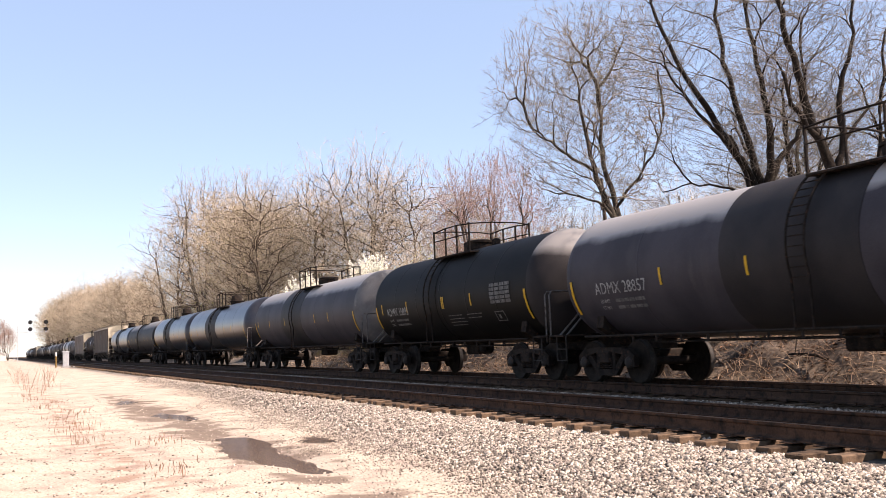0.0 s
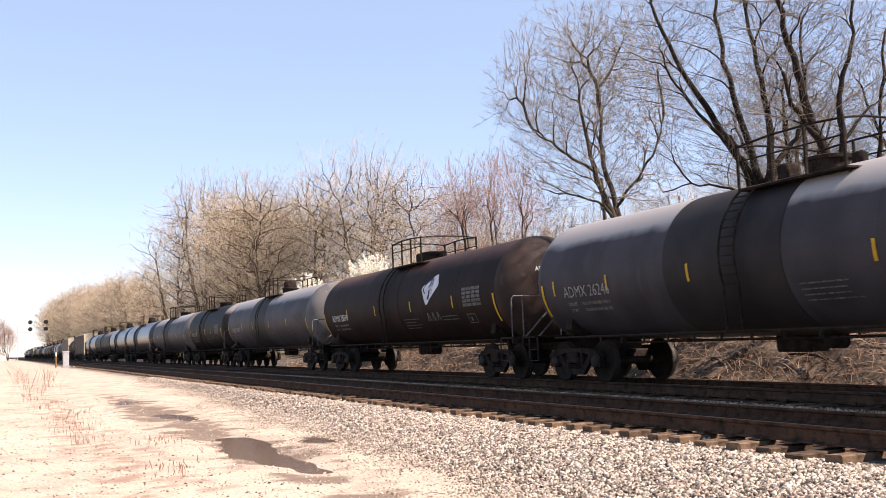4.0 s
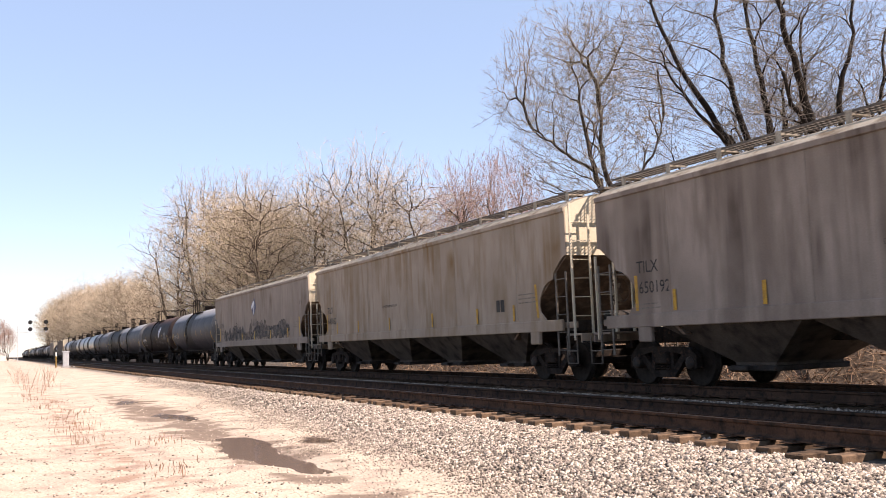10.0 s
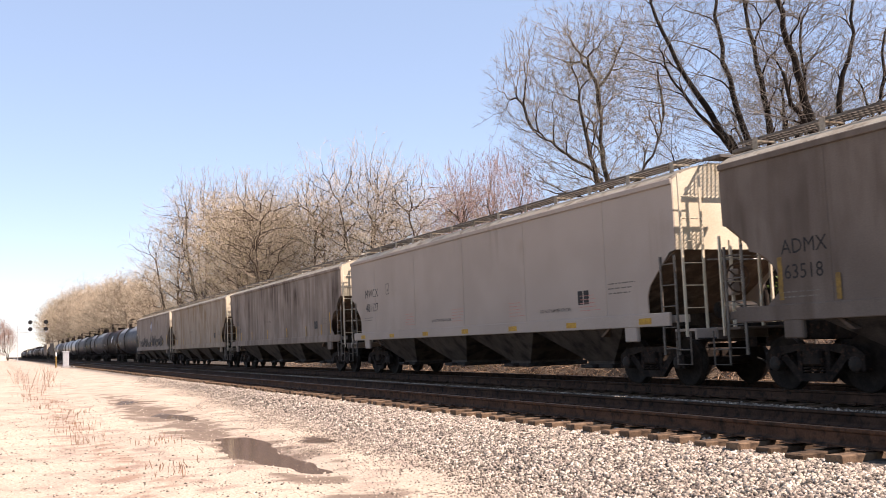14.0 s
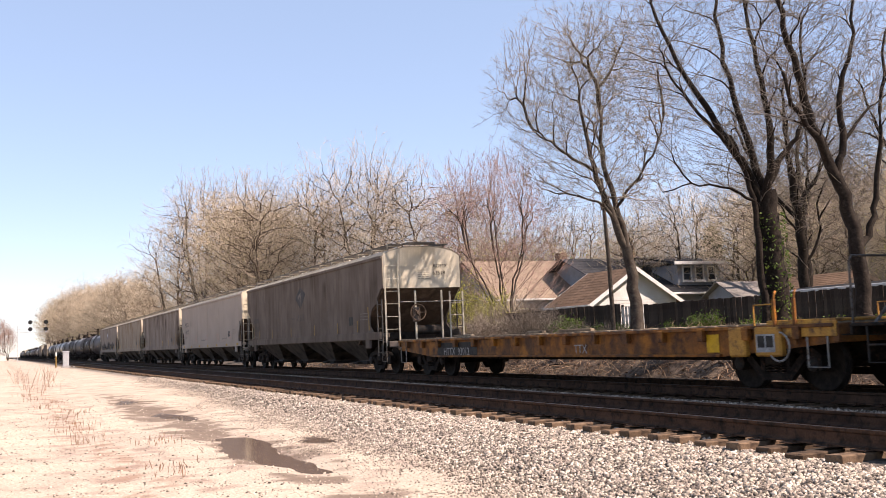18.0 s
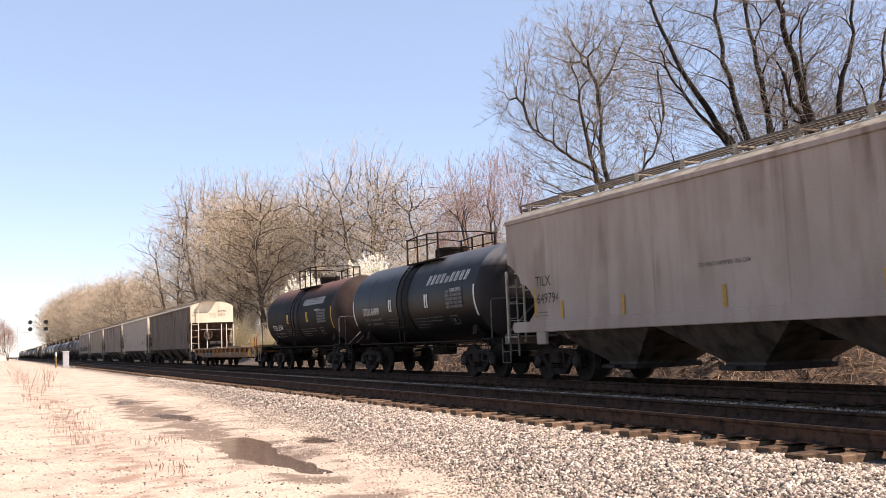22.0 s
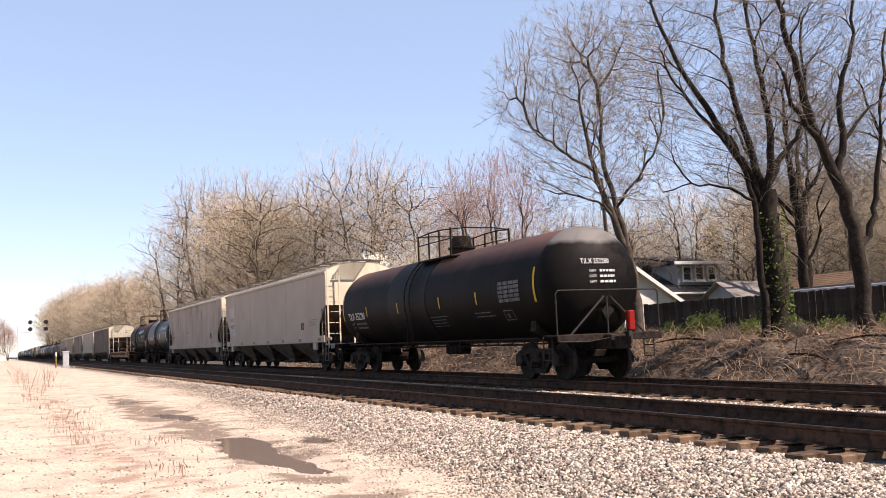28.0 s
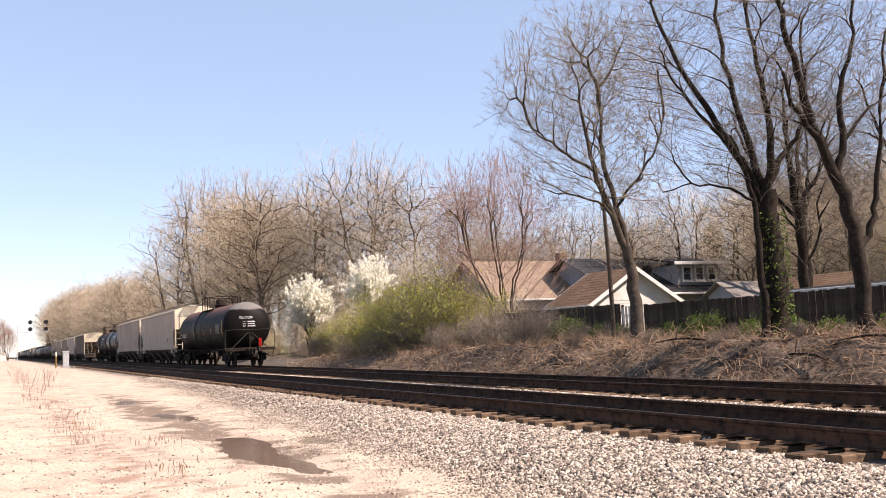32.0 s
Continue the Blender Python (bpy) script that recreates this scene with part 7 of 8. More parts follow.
    for i, (x, y, sz) in enumerate(((21.2, 20.6, 0.75), (20.8, 21.9, 0.6), (21.2, 18.6, 0.8), (21.4, 29.0, 0.5), (21.2, 34.6, 1.3), (21.8, 36.2, 1.4), (19.7, 21.0, 0.6), (21.0, 23.6, 0.9), (21.1, 27.8, 0.8), (20.9, 30.4, 0.7), (21.2, 16.4, 1.0), (21.3, 32.8, 0.9))):
        stand(copy_thing(ivy, Matrix()), x, y, 0.2, 60 * i, sz)


bank_brush()


# ---------------------------------------------------------------- ballast, puddles, weeds
def ballast():
    rng = np.random.default_rng(91)
    corners = np.array([(x, y, z) for x in (-1, 1) for y in (-1, 1) for z in (-1, 1)], float)
    quads = np.array([(0, 1, 3, 2), (4, 6, 7, 5), (0, 4, 5, 1), (2, 3, 7, 6), (0, 2, 6, 4), (1, 5, 7, 3)])

    def stones(name, x, y, size, sink=0.42):
        n = len(x)
        size = np.broadcast_to(size, (n,))[:, None]
        s = size * rng.uniform(0.45, 1.4, (n, 1)) * np.array([[1.0, 0.8, 0.74]]) * rng.uniform(0.75, 1.25, (n, 3))
        v = corners[None] * s[:, None] * (1 + rng.uniform(-0.42, 0.12, (n, 8, 3)))
        a, b, c = (rng.uniform(0, 2 * math.pi, n) for _ in range(3))
        ca, sa, cb, sb, cc, sc = np.cos(a), np.sin(a), np.cos(b * 0.16), np.sin(b * 0.16), np.cos(c * 0.16), np.sin(c * 0.16)
        o = np.zeros(n)
        rz = np.stack([ca, -sa, o, sa, ca, o, o, o, o + 1], -1).reshape(n, 3, 3)
        rx = np.stack([o + 1, o, o, o, cb, -sb, o, sb, cb], -1).reshape(n, 3, 3)
        ry = np.stack([cc, o, sc, o, o + 1, o, -sc, o, cc], -1).reshape(n, 3, 3)
        v = np.einsum("nij,nkj->nki", rz @ rx @ ry, v)
        v += np.stack([x, y, ground_z(x, y) + size[:, 0] * sink], -1)[:, None]
        q = (quads[None] + 8 * np.arange(n)[:, None, None]).reshape(-1, 4)
        return tagged(new(name, quad_mesh(name, v.reshape(-1, 3), q, "stone")), "loose grey and cream crushed-stone ballast", "ballast", kind="stuff")

    def edge(y):
        return np.clip(4.75 + 0.055 * y, 0, 6.8)

    def thin(x, y):
        wave = 0.35 * np.sin(y * 0.9) + 0.25 * np.sin(y * 2.3 + x) + 0.2 * np.sin(x * 5.0 - y * 1.7)
        return rng.random(len(x)) < smooth_step(-1.5, 0.95, x - edge(y) + wave)

    n = 88000
    y = 5.2 + 17.0 * rng.random(n) ** 1.25
    x = edge(y) - 1.7 + (9.35 - edge(y)) * rng.random(n) ** 0.85
    keep = thin(x, y)
    stones("ballast", x[keep], y[keep], (0.0075 + 0.0145 * smooth_step(-0.9, 0.9, x - edge(y)))[keep])
    n = 46000
    y = 22.0 + 33.0 * rng.random(n) ** 1.4
    x = edge(y) - 1.5 + (9.15 - edge(y)) * rng.random(n) ** 0.85
    keep = thin(x, y)
    stones("ballast", x[keep], y[keep], (0.008 + 0.0145 * smooth_step(-0.7, 0.9, x - edge(y)))[keep])
    n = 16000
    y = 9.0 + 50.0 * rng.random(n) ** 1.5
    x = rng.choice([9.9, 10.4, 14.2, 7.9], n) + rng.uniform(-0.2, 1.6, n) * np.where(rng.random(n) < 0.5, 1, 0.6)
    keep = (x < 15.4) & ~((x > 8.0) & (x < 9.55)) & ~((x > 12.1) & (x < 14.0))
    stones("ballast", x[keep], y[keep], 0.026)
    n = 17000                                   # level with the ties between the two tracks
    y = 8.0 + 46.0 * rng.random(n) ** 1.4
    stones("ballast", rng.uniform(9.75, 12.0, n), y, 0.025)
    n = 2600
    y = 8.0 + 30.0 * rng.random(n) ** 1.3
    x = -0.5 + (edge(y) + 0.6) * rng.random(n)
    stones("scattered_stones", x, y, 0.014, 0.1)
    n = 7000
    y = 7.0 + 22.0 * rng.random(n) ** 1.4
    x = -0.6 + (edge(y) + 0.9) * rng.random(n) ** 0.85
    stones("scattered_stones", x, y, 0.0075, 0.15)


ballast()


def puddles():
    m = bpy.data.materials.new("puddle_water")
    m.use_nodes = True
    b = m.node_tree.nodes["Principled BSDF"]
    b.inputs["Base Color"].default_value = (0.115, 0.078, 0.057, 1)
    b.inputs["Specular IOR Level"].default_value = 0.35
    b.inputs["Roughness"].default_value, b.inputs["IOR"].default_value = 0.12, 1.33
    M["water"] = m
    for px, py, rx, ry, d in PUDDLES:
        level = float(ground_z(px, py)) + d * 0.42
        pts = []
        for a in np.linspace(0, 2 * math.pi, 49)[:-1]:
            y = py + 1.2 * ry * math.sin(a)
            pts.append((px + 0.12 * math.sin(y * 1.1) + 1.2 * rx * math.cos(a), y, level))
        me = raw_mesh("puddle", pts, [tuple(range(48))], "water")
        tagged(new("puddle", me), "shallow muddy puddle that mirrors the sky", "puddle", "puddles", "structure")


puddles()


def weeds():
    rng = np.random.default_rng(71)
    def clump(name, spots, n, hgt, material, label):
        stems = []
        for cx, cy in spots:
            for _ in range(n):
                x, y = cx + rng.normal() * 0.22, cy + rng.normal() * 0.5
                z = float(ground_z(x, y)) - 0.01
                ln, a, e = hgt * rng.uniform(0.4, 1.1), rng.uniform(0, 2 * math.pi), rng.uniform(0.9, 1.5)
                d = np.array([math.cos(a) * math.cos(e), math.sin(a) * math.cos(e), math.sin(e)])
                p = [np.array([x, y, z]) + d * ln * t + np.array([0, 0, -0.15]) * ln * t * t for t in (0, 0.5, 1.0)]
                stems.append((np.array(p), np.array([0.006, 0.005, 0.002])))
                for _ in range(2):
                    q = p[1] + (p[2] - p[1]) * rng.random()
                    w = rng.normal(size=3) * 0.12 * hgt
                    w[2] = abs(w[2]) + 0.05
                    stems.append((np.array([q, q + w * 0.6, q + w]), np.array([0.004, 0.003, 0.001])))
        tagged(new(name, stems_mesh(name, stems, material, 3)), label, "weeds", kind="stuff")
    clump("tall_weeds", [(0.7, 58), (1.2, 47), (1.6, 44), (2.1, 50), (2.4, 60)], 9, 1.25, "red_weed", "tall dry reddish weed stalks beside the road")
    clump("short_weeds", [(1.5, 22.7), (1.7, 25), (1.4, 27.5), (1.9, 30), (1.3, 33), (1.8, 36), (2.2, 14.3), (1.1, 38), (0.9, 42), (1.6, 20.5), (2.6, 18.8)], 18, 0.13, "red_weed", "short dry russet weeds in the dirt")


weeds()


# ---------------------------------------------------------------- fence, houses, poles, signals
M["fence_wood"] = mat("fence_wood", (0.07087, 0.05351, 0.04032), (0.04725, 0.03458, 0.02646), 2.0, 0.9, stain=(0.1013, 0.08156, 0.063), amount=0.35, streak=True, bump=0.5, tint=0.3)
M["picket_white"] = mat("picket_white", (0.496, 0.464, 0.416), (0.4, 0.368, 0.32), 2.0, 0.8, stain=(0.2, 0.16, 0.12), amount=0.3, streak=True, tint=0.1)
M["siding_white"] = mat("siding_white", (0.528, 0.512, 0.48), (0.448, 0.432, 0.4), 1.0, 0.7, stain=(0.32, 0.296, 0.264), amount=0.3, streak=True)
M["siding_grey"] = mat("siding_grey", (0.272, 0.28, 0.296), (0.224, 0.232, 0.248), 1.0, 0.75, stain=(0.176, 0.176, 0.176), amount=0.3, streak=True)
M["siding_tan"] = mat("siding_tan", (0.288, 0.248, 0.2), (0.24, 0.2, 0.16), 1.0, 0.75)
M["trim_white"] = mat("trim_white", (0.576, 0.56, 0.528), (0.496, 0.48, 0.448), 3.0, 0.6)
M["shingle_tan"] = mat("shingle_tan", (0.2204, 0.1628, 0.1184), (0.1824, 0.1332, 0.09768), 1.2, 0.95, stain=(0.1292, 0.0925, 0.0666), amount=0.3, bump=0.4, fine=14.0)
M["shingle_brown"] = mat("shingle_brown", (0.1482, 0.095, 0.06232), (0.1131, 0.0722, 0.04712), 1.2, 0.95, stain=(0.078, 0.05016, 0.0342), amount=0.3, bump=0.4, fine=14.0)
M["shingle_dark"] = mat("shingle_dark", (0.03465, 0.0348, 0.0378), (0.0252, 0.0252, 0.027), 1.2, 0.9, stain=(0.0567, 0.0528, 0.0486), amount=0.3, bump=0.5, fine=14.0)
M["shingle_grey"] = mat("shingle_grey", (0.208, 0.188, 0.168), (0.168, 0.152, 0.136), 1.2, 0.95, bump=0.5, fine=14.0)
M["pane"] = mat("pane", (0.03, 0.035, 0.04), (0.05, 0.055, 0.06), 2.0, 0.08, bump=0.0, grain=0.05, spec=0.5)
M["concrete"] = mat("concrete", (0.32, 0.304, 0.28), (0.264, 0.248, 0.224), 3.0, 0.9)
M["cabinet_paint"] = mat("cabinet_paint", (0.4, 0.4, 0.4), (0.352, 0.352, 0.352), 3.0, 0.5, metal=0.2)
M["signal_black"] = mat("signal_black", (0.02, 0.02, 0.022), (0.03, 0.03, 0.03), 3.0, 0.6)
M["alu"] = mat("alu", (0.496, 0.496, 0.496), (0.44, 0.44, 0.44), 3.0, 0.45, metal=0.5)


def board_fence(name, x, y0, y1, base, top, wood, label, gap=0.0, step=0.145, holes=()):
    fence = tagged(new(name), label, "fence")
    fence.location = (x, (y0 + y1) / 2, base)
    rng = random.Random(int(y0 * 10))
    hgt = top - base
    boards = []
    for k in range(5):
        w = step - 0.004 - gap + rng.uniform(-0.006, 0.002)
        s = Shape().prism([(-w / 2, 0), (w / 2, 0), (w / 2, hgt - 0.012), (w / 2 - 0.01, hgt), (-w / 2 + 0.01, hgt), (-w / 2, hgt - 0.012)], -0.011, 0.011)
        boards.append(s.mesh("board", wood))
    n = int((y1 - y0) / step)
    for i in range(n):
        b = part("board", boards[rng.randrange(5)], None, fence)
        b.matrix_basis = pose(rng.uniform(-0.006, 0.006), y0 - (y0 + y1) / 2 + (i + 0.5) * step, rng.uniform(-0.02, 0.015), rng.uniform(-0.5, 0.5), 0, 0)
    for z in (0.3, hgt - 0.35):
        part("fence_rail", Shape().box((0.035, 0, z), (0.04, y1 - y0, 0.09), 0.006), wood, fence)
    y = y0
    while y <= y1 + 0.01:
        part("fence_post", Shape().box((0.10, y - (y0 + y1) / 2, hgt / 2 - 0.1), (0.09, 0.09, hgt + 0.1), 0.01), wood, fence)
        y += 2.4
    return fence


board_fence("board_fence", 22.0, 14.5, 30.6, 0.2, 2.08, "fence_wood", "weathered dark board fence along the top of the bank")
board_fence("picket_fence", 22.05, 30.7, 32.2, 0.3, 2.06, "picket_white", "short run of pale spaced pickets beside the board fence", 0.07, 0.2)
board_fence("board_fence", 22.2, 32.4, 43.3, 0.2, 2.2, "fence_wood", "dark board fence half hidden by shrubs")
board_fence("board_fence", 23.0, 43.5, 50.5, 0.3, 2.45, "fence_wood", "dark board fence behind the shrubs")
board_fence("picket_fence", 24.0, 64.5, 71.5, 0.15, 1.4, "picket_white", "low white picket fence at the edge of a yard", 0.05, 0.17)


def window_on(house, c, w, h, face, panes=2):
    """A window in a wall: frame, sill and panes. face: the axis that the wall looks along, with its sign."""
    x, y, z = c
    def bx(du, dz, su, sz, out, thick):
        if face[1] == "y":
            d = -1 if face[0] == "-" else 1
            return (x + du, y + d * out, z + dz), (su, thick, sz)
        d = -1 if face[0] == "-" else 1
        return (x + d * out, y + du, z + dz), (thick, su, sz)
    f = Shape()
    for du, dz, su, sz in ((-w / 2, 0, 0.09, h + 0.18), (w / 2, 0, 0.09, h + 0.18), (0, h / 2, w, 0.09), (0, -h / 2, w, 0.09)):
        f.box(*bx(du, dz, su, sz, 0.03, 0.08), 0.008)
    win = part("window", f, "trim_white", house, "white-framed window")
    for k in range(panes):
        p = Shape().box(*bx(0, (k - (panes - 1) / 2) * h / panes, w - 0.1, h / panes - 0.05, 0.005, 0.02), 0)
        part("pane", p, "pane", win)
    part("window_sill", Shape().box(*bx(0, -h / 2 - 0.08, w + 0.24, 0.06, 0.06, 0.14), 0.008), "trim_white", win)
    return win


def gabled_house(label, x0, x1, y0, y1, base, eave, ridge, axis, wall, roof, over=0.4, trim="trim_white", name="house", hip=0.0):
    """A house whose ridge runs along the axis."""
    house = tagged(new(name), label, "house" if name == "house" else name)
    cx, cy = (x0 + x1) / 2, (y0 + y1) / 2
    house.location = (cx, cy, base)
    ex, ey, ze, zr = (x1 - x0) / 2, (y1 - y0) / 2, eave - base, ridge - base
    t = 0.18
    for s in (-1, 1):
        if axis == "y":
            part("wall", Shape().box((s * (ex - t / 2), 0, ze / 2 - 0.3), (t, 2 * ey - 2 * t, ze + 0.6)), wall, house)
            part("gable_wall", Shape().prism([(-ex, -0.6), (ex, -0.6), (ex, ze), (0, zr - 0.05), (-ex, ze)], *sorted((s * ey, s * (ey - t))), "y"), wall, house)
        else:
            part("wall", Shape().box((0, s * (ey - t / 2), ze / 2 - 0.3), (2 * ex - 2 * t, t, ze + 0.6)), wall, house)
            if not hip:
                part("gable_wall", Shape().prism([(-ey, -0.6), (ey, -0.6), (ey, ze), (0, zr - 0.05), (-ey, ze)], *sorted((s * ex, s * (ex - t)))), wall, house)
            else:
                part("wall", Shape().box((s * (ex - t / 2), 0, ze / 2 - 0.3), (t, 2 * ey, ze + 0.6)), wall, house)
    half, run = (ex, ey) if axis == "y" else (ey, ex)
    fall = (zr - ze) / half
    for s in (-1, 1):
        n = 12
        lo = half + over
        steps = []
        for k in range(n):                       # shingle courses, each lapped over the one below
            a, b = lo * (1 - k / n), lo * (1 - (k + 1) / n)
            steps += [(s * a, zr - a * fall + 0.036), (s * b, zr - b * fall + 0.028)]
        sh = Shape().prism([(s * lo, zr - lo * fall)] + steps + [(0, zr - 0.01)], -run - over, run + over, "y" if axis == "y" else "x")
        part("roof", sh, roof, house, "shingled roof slope")
        if axis == "y":
            for e in (-1, 1):
                f = Shape().prism([(0, zr + 0.03), (s * lo, zr - lo * fall + 0.03), (s * lo, zr - lo * fall - 0.2), (0, zr - 0.2)], *sorted((e * (run + over), e * (run + over + 0.05))), "y")
                part("barge_board", f, trim, house, "white barge board")
            part("gutter", Shape().box((s * (lo + 0.04), 0, zr - lo * fall - 0.04), (0.1, 2 * (run + over), 0.12), 0.02), trim, house)
        else:
            part("gutter", Shape().box((0, s * (lo + 0.04), zr - lo * fall - 0.04), (2 * (run + over), 0.1, 0.12), 0.02), trim, house)
    return house


garage = gabled_house("white-gabled garage with a brown shingle roof", 27.8, 33.2, 43.2, 47.2, 0.3, 2.75, 4.45, "y", "siding_white", "shingle_brown", 0.35)
lap = Shape()
for k in range(16):
    z = 0.1 + k * 0.16
    wd = 5.4 if z < 2.4 else 5.4 * max(0.02, 1 - (z - 2.4) / 1.7)
    lap.box((0, -2.012, z), (wd - 0.1, 0.03, 0.145), 0.006)
part("lap_siding", lap, "siding_white", garage, "white lap siding")["kind"] = "stuff"
part("garage_door", Shape().box((-0.6, -2.04, 0.95), (2.4, 0.05, 2.0), 0.01), "trim_white", garage)

tan_house = gabled_house("low house with a broad tan shingle roof", 27.9, 37.3, 53.5, 62.0, 0.3, 3.6, 6.05, "x", "siding_grey", "shingle_tan", 0.45, hip=0.0)
window_on(tan_house, (-3.0, -4.26, 1.9), 1.2, 1.1, "-y")
window_on(tan_house, (1.5, -4.26, 1.9), 1.5, 1.1, "-y")
window_on(tan_house, (-4.71, 0.5, 1.9), 1.1, 1.1, "-x")
part("chimney", Shape().box((2.6, 0.4, 5.9), (0.6, 0.6, 0.9), 0.02), "shingle_brown", tan_house, "short brick-coloured chimney")

bungalow = gabled_house("dark-roofed bungalow with a white-trimmed dormer", 33.6, 45.4, 49.0, 60.0, 0.3, 3.6, 5.9, "x", "siding_grey", "shingle_dark", 0.7)
dorm = part("dormer", Shape().box((0.25, -3.9, 4.15), (3.3, 2.6, 1.3), 0.02), "siding_grey", bungalow, "wide dormer with three windows")
part("dormer_roof", Shape().prism([(-5.7, 4.82), (-1.2, 5.5), (-1.2, 5.62), (-5.7, 4.94)], -1.95, 2.45), "shingle_dark", dorm)
part("dormer_fascia", Shape().box((0.25, -5.72, 4.85), (4.5, 0.08, 0.2), 0.01), "trim_white", dorm)
for k in (-1, 0, 1):
    win = window_on(bungalow, (0.25 + k * 0.95, -5.21, 4.22), 0.62, 0.85, "-y")
part("chimney", Shape().box((-1.0, 0.5, 5.9), (0.7, 0.7, 1.1), 0.02), "shingle_brown", bungalow)
window_on(bungalow, (-3.5, -5.51, 1.7), 1.0, 1.2, "-y")
window_on(bungalow, (3.5, -5.51, 1.7), 1.0, 1.2, "-y")

shed = gabled_house("small shed with a light grey roof behind the fence", 28.5, 31.4, 33.0, 34.8, 0.3, 2.5, 3.05, "x", "siding_grey", "shingle_grey", 0.3, name="shed")
part("shed_door", Shape().box((-0.3, -0.93, 1.0), (1.5, 0.05, 1.95), 0.01), "trim_white", shed)
grey_house = gabled_house("grey gabled house among trees", 49.8, 56.0, 60.0, 68.0, 0.3, 4.3, 6.1, "y", "siding_tan", "shingle_grey", 0.4)
window_on(grey_house, (0.2, -4.01, 4.4), 0.8, 0.9, "-y")
window_on(grey_house, (-1.6, -4.01, 1.8), 0.9, 1.1, "-y")
gabled_house("brown-roofed outbuilding behind the fence", 30.6, 34.0, 30.0, 34.0, 0.3, 2.35, 3.2, "y", "siding_tan", "shingle_brown", 0.3, name="shed", trim="fence_wood")
gabled_house("low flat-roofed shed with a pale eave", 23.4, 26.5, 19.0, 24.5, 0.2, 2.2, 2.32, "y", "siding_grey", "shingle_grey", 0.3, name="shed")


def utility_pole():
    pole = tagged(new("utility_pole"), "weathered leaning wooden utility pole", "utility pole")
    pole.location = (20.3, 30.1, float(ground_z(20.3, 30.1)))
    part("shaft", Shape().tube([(0, 0, -0.5), (-0.07, 0, 3.0), (-0.18, 0.02, 6.0)], [0.085, 0.075, 0.065], 12), "bark_pale", pole, "grey weathered pole", 60)
    part("cap", Shape().lathe([(5.98, 0.072), (6.03, 0.06), (6.05, 0.0)], 12, "z", (-0.18, 0.02, 0)), "steel_mid", pole)
    part("bracket", Shape().box((-0.23, 0.02, 5.0), (0.08, 0.07, 0.26), 0.01), "steel_mid", pole)
    return pole


utility_pole()


def signal_bridge():
    """A cantilever signal far up the line: mast left of the tracks, an arm over both, two heads a track."""
    y = 312.0
    sig = tagged(new("signal_bridge"), "distant railway cantilever signal with paired black heads", "railway signal")
    sig.location = (4.3, y, 0)
    s = Shape()
    for x in (-0.5, 0.5):
        for yy in (-0.5, 0.5):
            s.box((x, yy, 4.8), (0.14, 0.14, 11.0))
    for k in range(9):
        z = 0.3 + k * 1.15
        d = 1 if k % 2 else -1
        s.tube([(-0.5, -0.5, z), (0.5, -0.5, z + 1.15)][::d], 0.05, 4)
        s.tube([(-0.5, 0.5, z), (-0.5, -0.5, z + 1.15)], 0.05, 4)
        s.box((0, -0.5, z), (1.0, 0.08, 0.08))
    part("mast", s, "alu", sig, "pale lattice mast")
    s = Shape()
    for z in (8.0, 8.9):
        s.box((4.3, 0, z), (9.2, 0.16, 0.12))
    for k in range(8):
        s.tube([(k * 1.12, 0, 8.0), (k * 1.12 + 1.12, 0, 8.9)], 0.05, 4)
    part("arm", s, "alu", sig, "lattice arm over the tracks")
    for x in (3.85, 8.1):
        for z in (8.9, 10.9):
            head = part("signal_head", Shape().lathe([(-0.1, 0.0), (-0.1, 0.62), (0.0, 0.62), (0.0, 0.0)], 20, "y", (x, -0.5, z)), "signal_black", sig, "round black signal backplate")
            h = Shape()
            for a in (0, 2.1, 4.2):
                h.lathe([(-0.5, 0.13), (-0.1, 0.13)], 10, "y", (x + 0.28 * math.sin(a), -0.5, z + 0.28 * math.cos(a)))
            part("hoods", h, "signal_black", head)
        part("head_post", Shape().box((x, -0.2, 9.9), (0.14, 0.14, 4.0)), "alu", sig)
    return sig


signal_bridge()


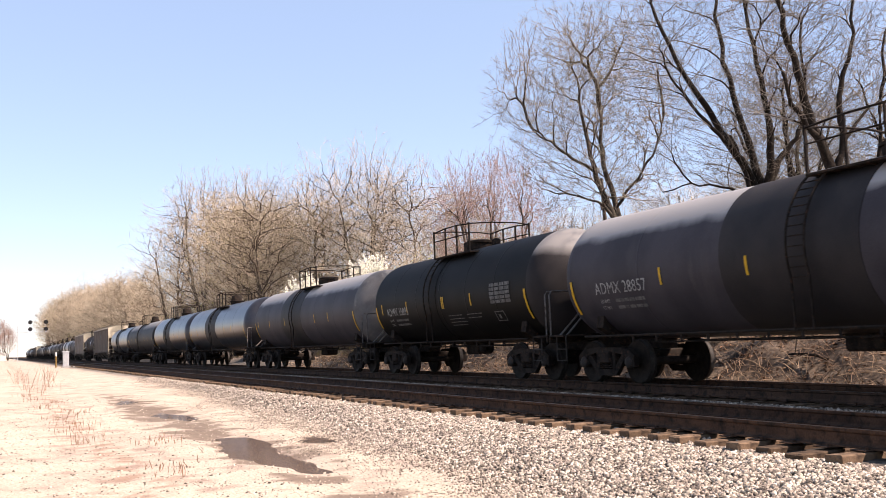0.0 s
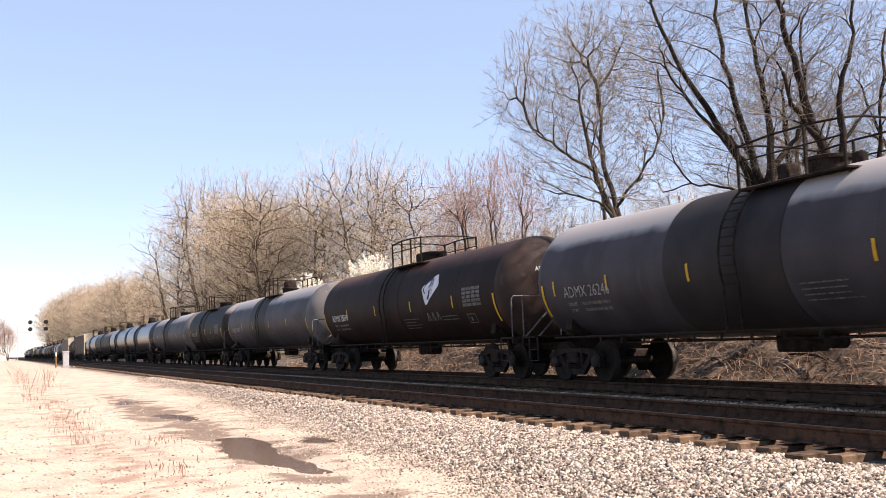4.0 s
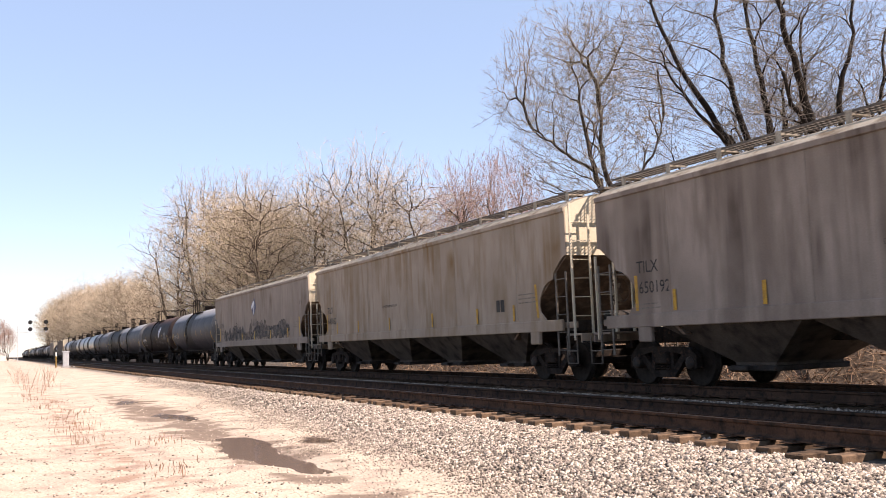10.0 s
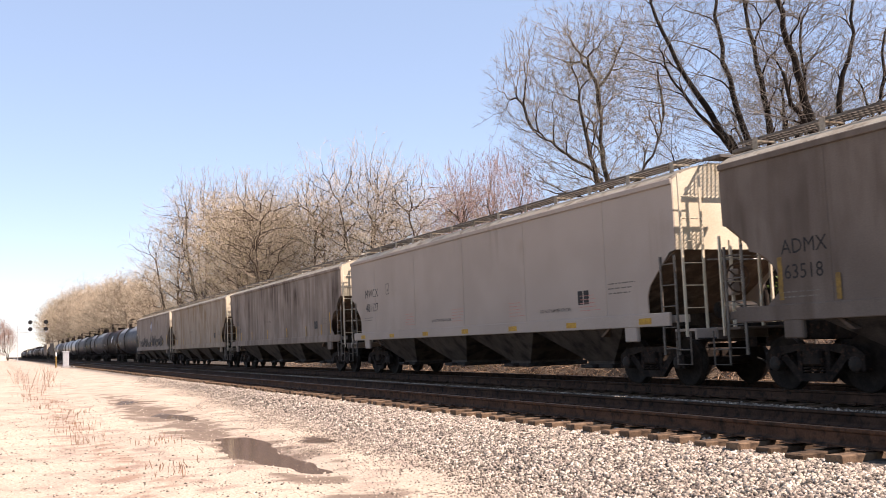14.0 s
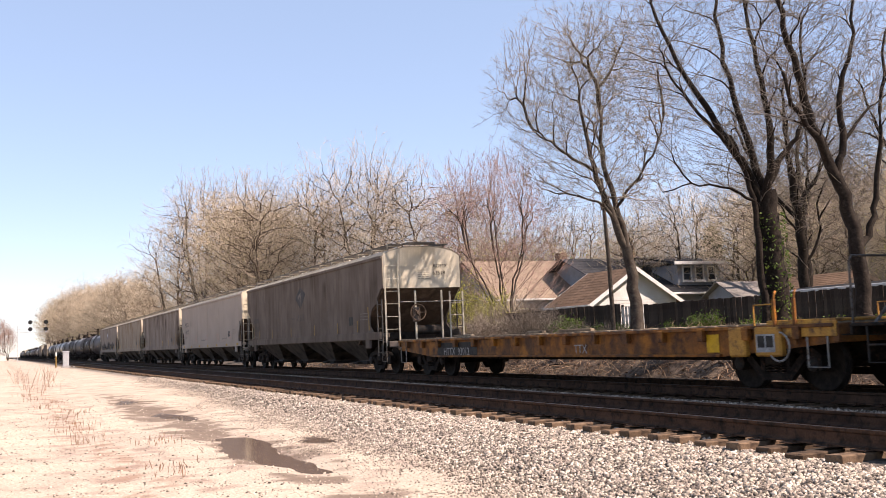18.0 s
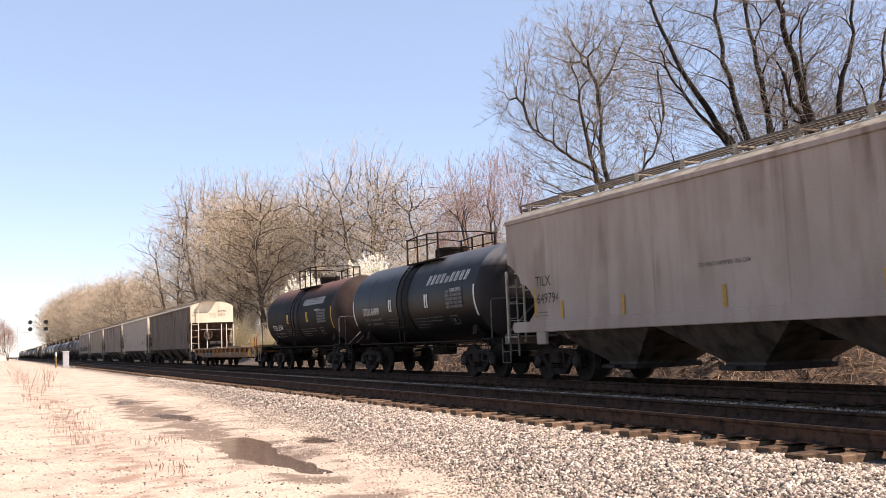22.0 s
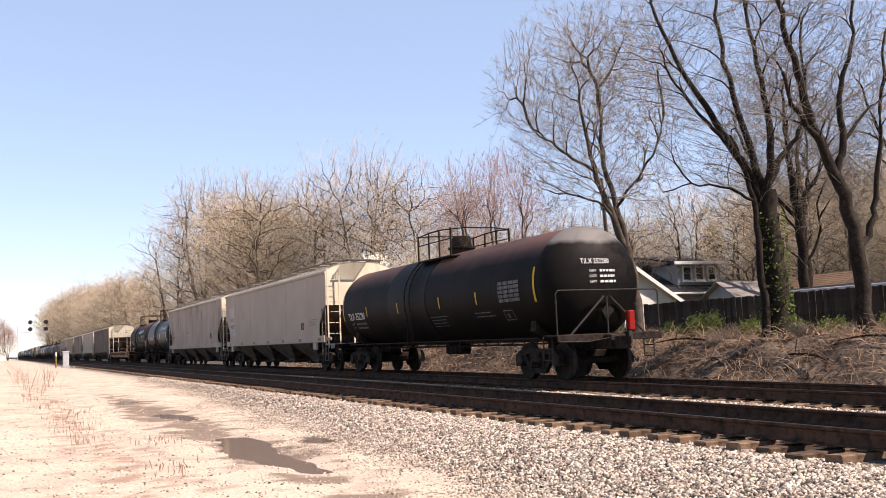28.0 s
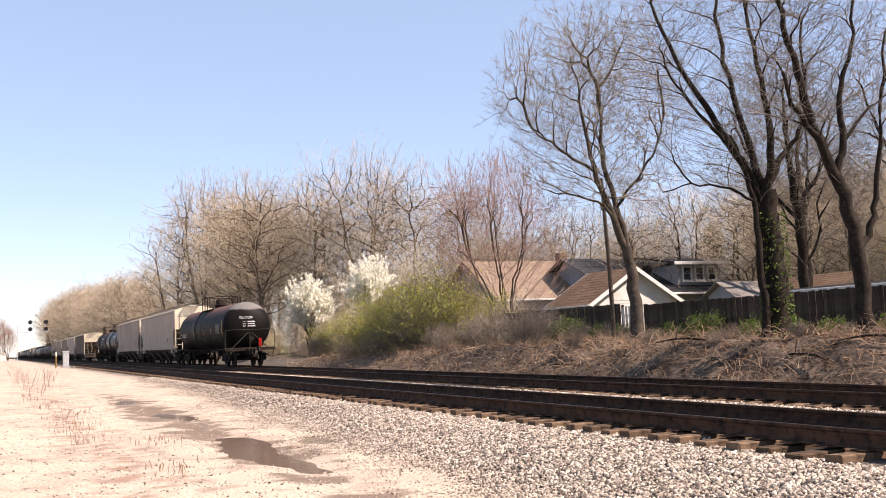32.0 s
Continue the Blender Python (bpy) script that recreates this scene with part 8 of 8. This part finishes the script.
def trackside():
    cab = tagged(new("relay_cabinet"), "grey metal relay cabinet on a concrete pad by the track", "relay cabinet")
    cab.scale = (0.85, 0.85, 0.85)
    cab.location = (6.75, 118.0, float(ground_z(6.75, 118.0)))
    part("pad", Shape().box((0, 0, 0.05), (1.1, 1.0, 0.25), 0.02), "concrete", cab)
    part("case", Shape().box((0, 0, 1.1), (0.75, 0.6, 1.85), 0.02), "cabinet_paint", cab, "grey sheet-metal case")
    part("roof_cap", Shape().box((0, 0, 2.08), (0.9, 0.75, 0.12), 0.03), "alu", cab)
    part("door", Shape().box((0, -0.31, 1.1), (0.66, 0.03, 1.7), 0.01), "cabinet_paint", cab)
    post = tagged(new("marker_post"), "yellow and white marker post by the track", "marker post")
    post.location = (6.0, 124.0, float(ground_z(6.0, 124.0)))
    part("shaft", Shape().tube([(0, 0, -0.2), (0, 0, 1.3)], 0.08, 10), "tape_dull", post)
    part("cap", Shape().tube([(0, 0, 1.3), (0, 0, 1.75)], 0.1, 10), "trim_white", post)
    rng = random.Random(3)
    for k in range(7):
        r = rng.uniform(0.12, 0.3)
        s = Shape().box((0, 0, r * 0.4), (r * 1.5, r * 1.2, r), r * 0.3)
        s.v = [(a + rng.uniform(-0.03, 0.03), b + rng.uniform(-0.03, 0.03), c + rng.uniform(-0.03, 0.03)) for a, b, c in s.v]
        st = tagged(part("boulder", s, "concrete"), "pale broken rock beside the relay cabinet", "rock", "rocks by the cabinet")
        x, y = 7.5 + rng.uniform(-0.3, 1.1), 116.5 + rng.uniform(-2, 2)
        st.location = (x, y, float(ground_z(x, y)))


trackside()


def far_left():
    """What shows at the end of the road: a pale building and reddish trees."""
    hut = gabled_house("small white building far down the road", -3.0, 2.0, 396.0, 402.0, -0.3, 2.3, 3.6, "y", "siding_white", "shingle_grey", 0.3)
    src = [o for o in scene.objects if o.name.startswith("budding_tree")][0]
    for i, (x, y, sz) in enumerate(((1.0, 405, 1.5), (-3, 410, 1.7), (-8, 402, 1.9), (-13, 408, 2.0), (-19, 395, 2.2), (3.0, 440, 1.3))):
        t = copy_thing(src, Matrix())
        tagged(stand(t, x, y, 0, 70 * i, sz), "distant bare tree with a reddish haze of buds", "tree", "trees at the end of the road")


far_left()


motions()
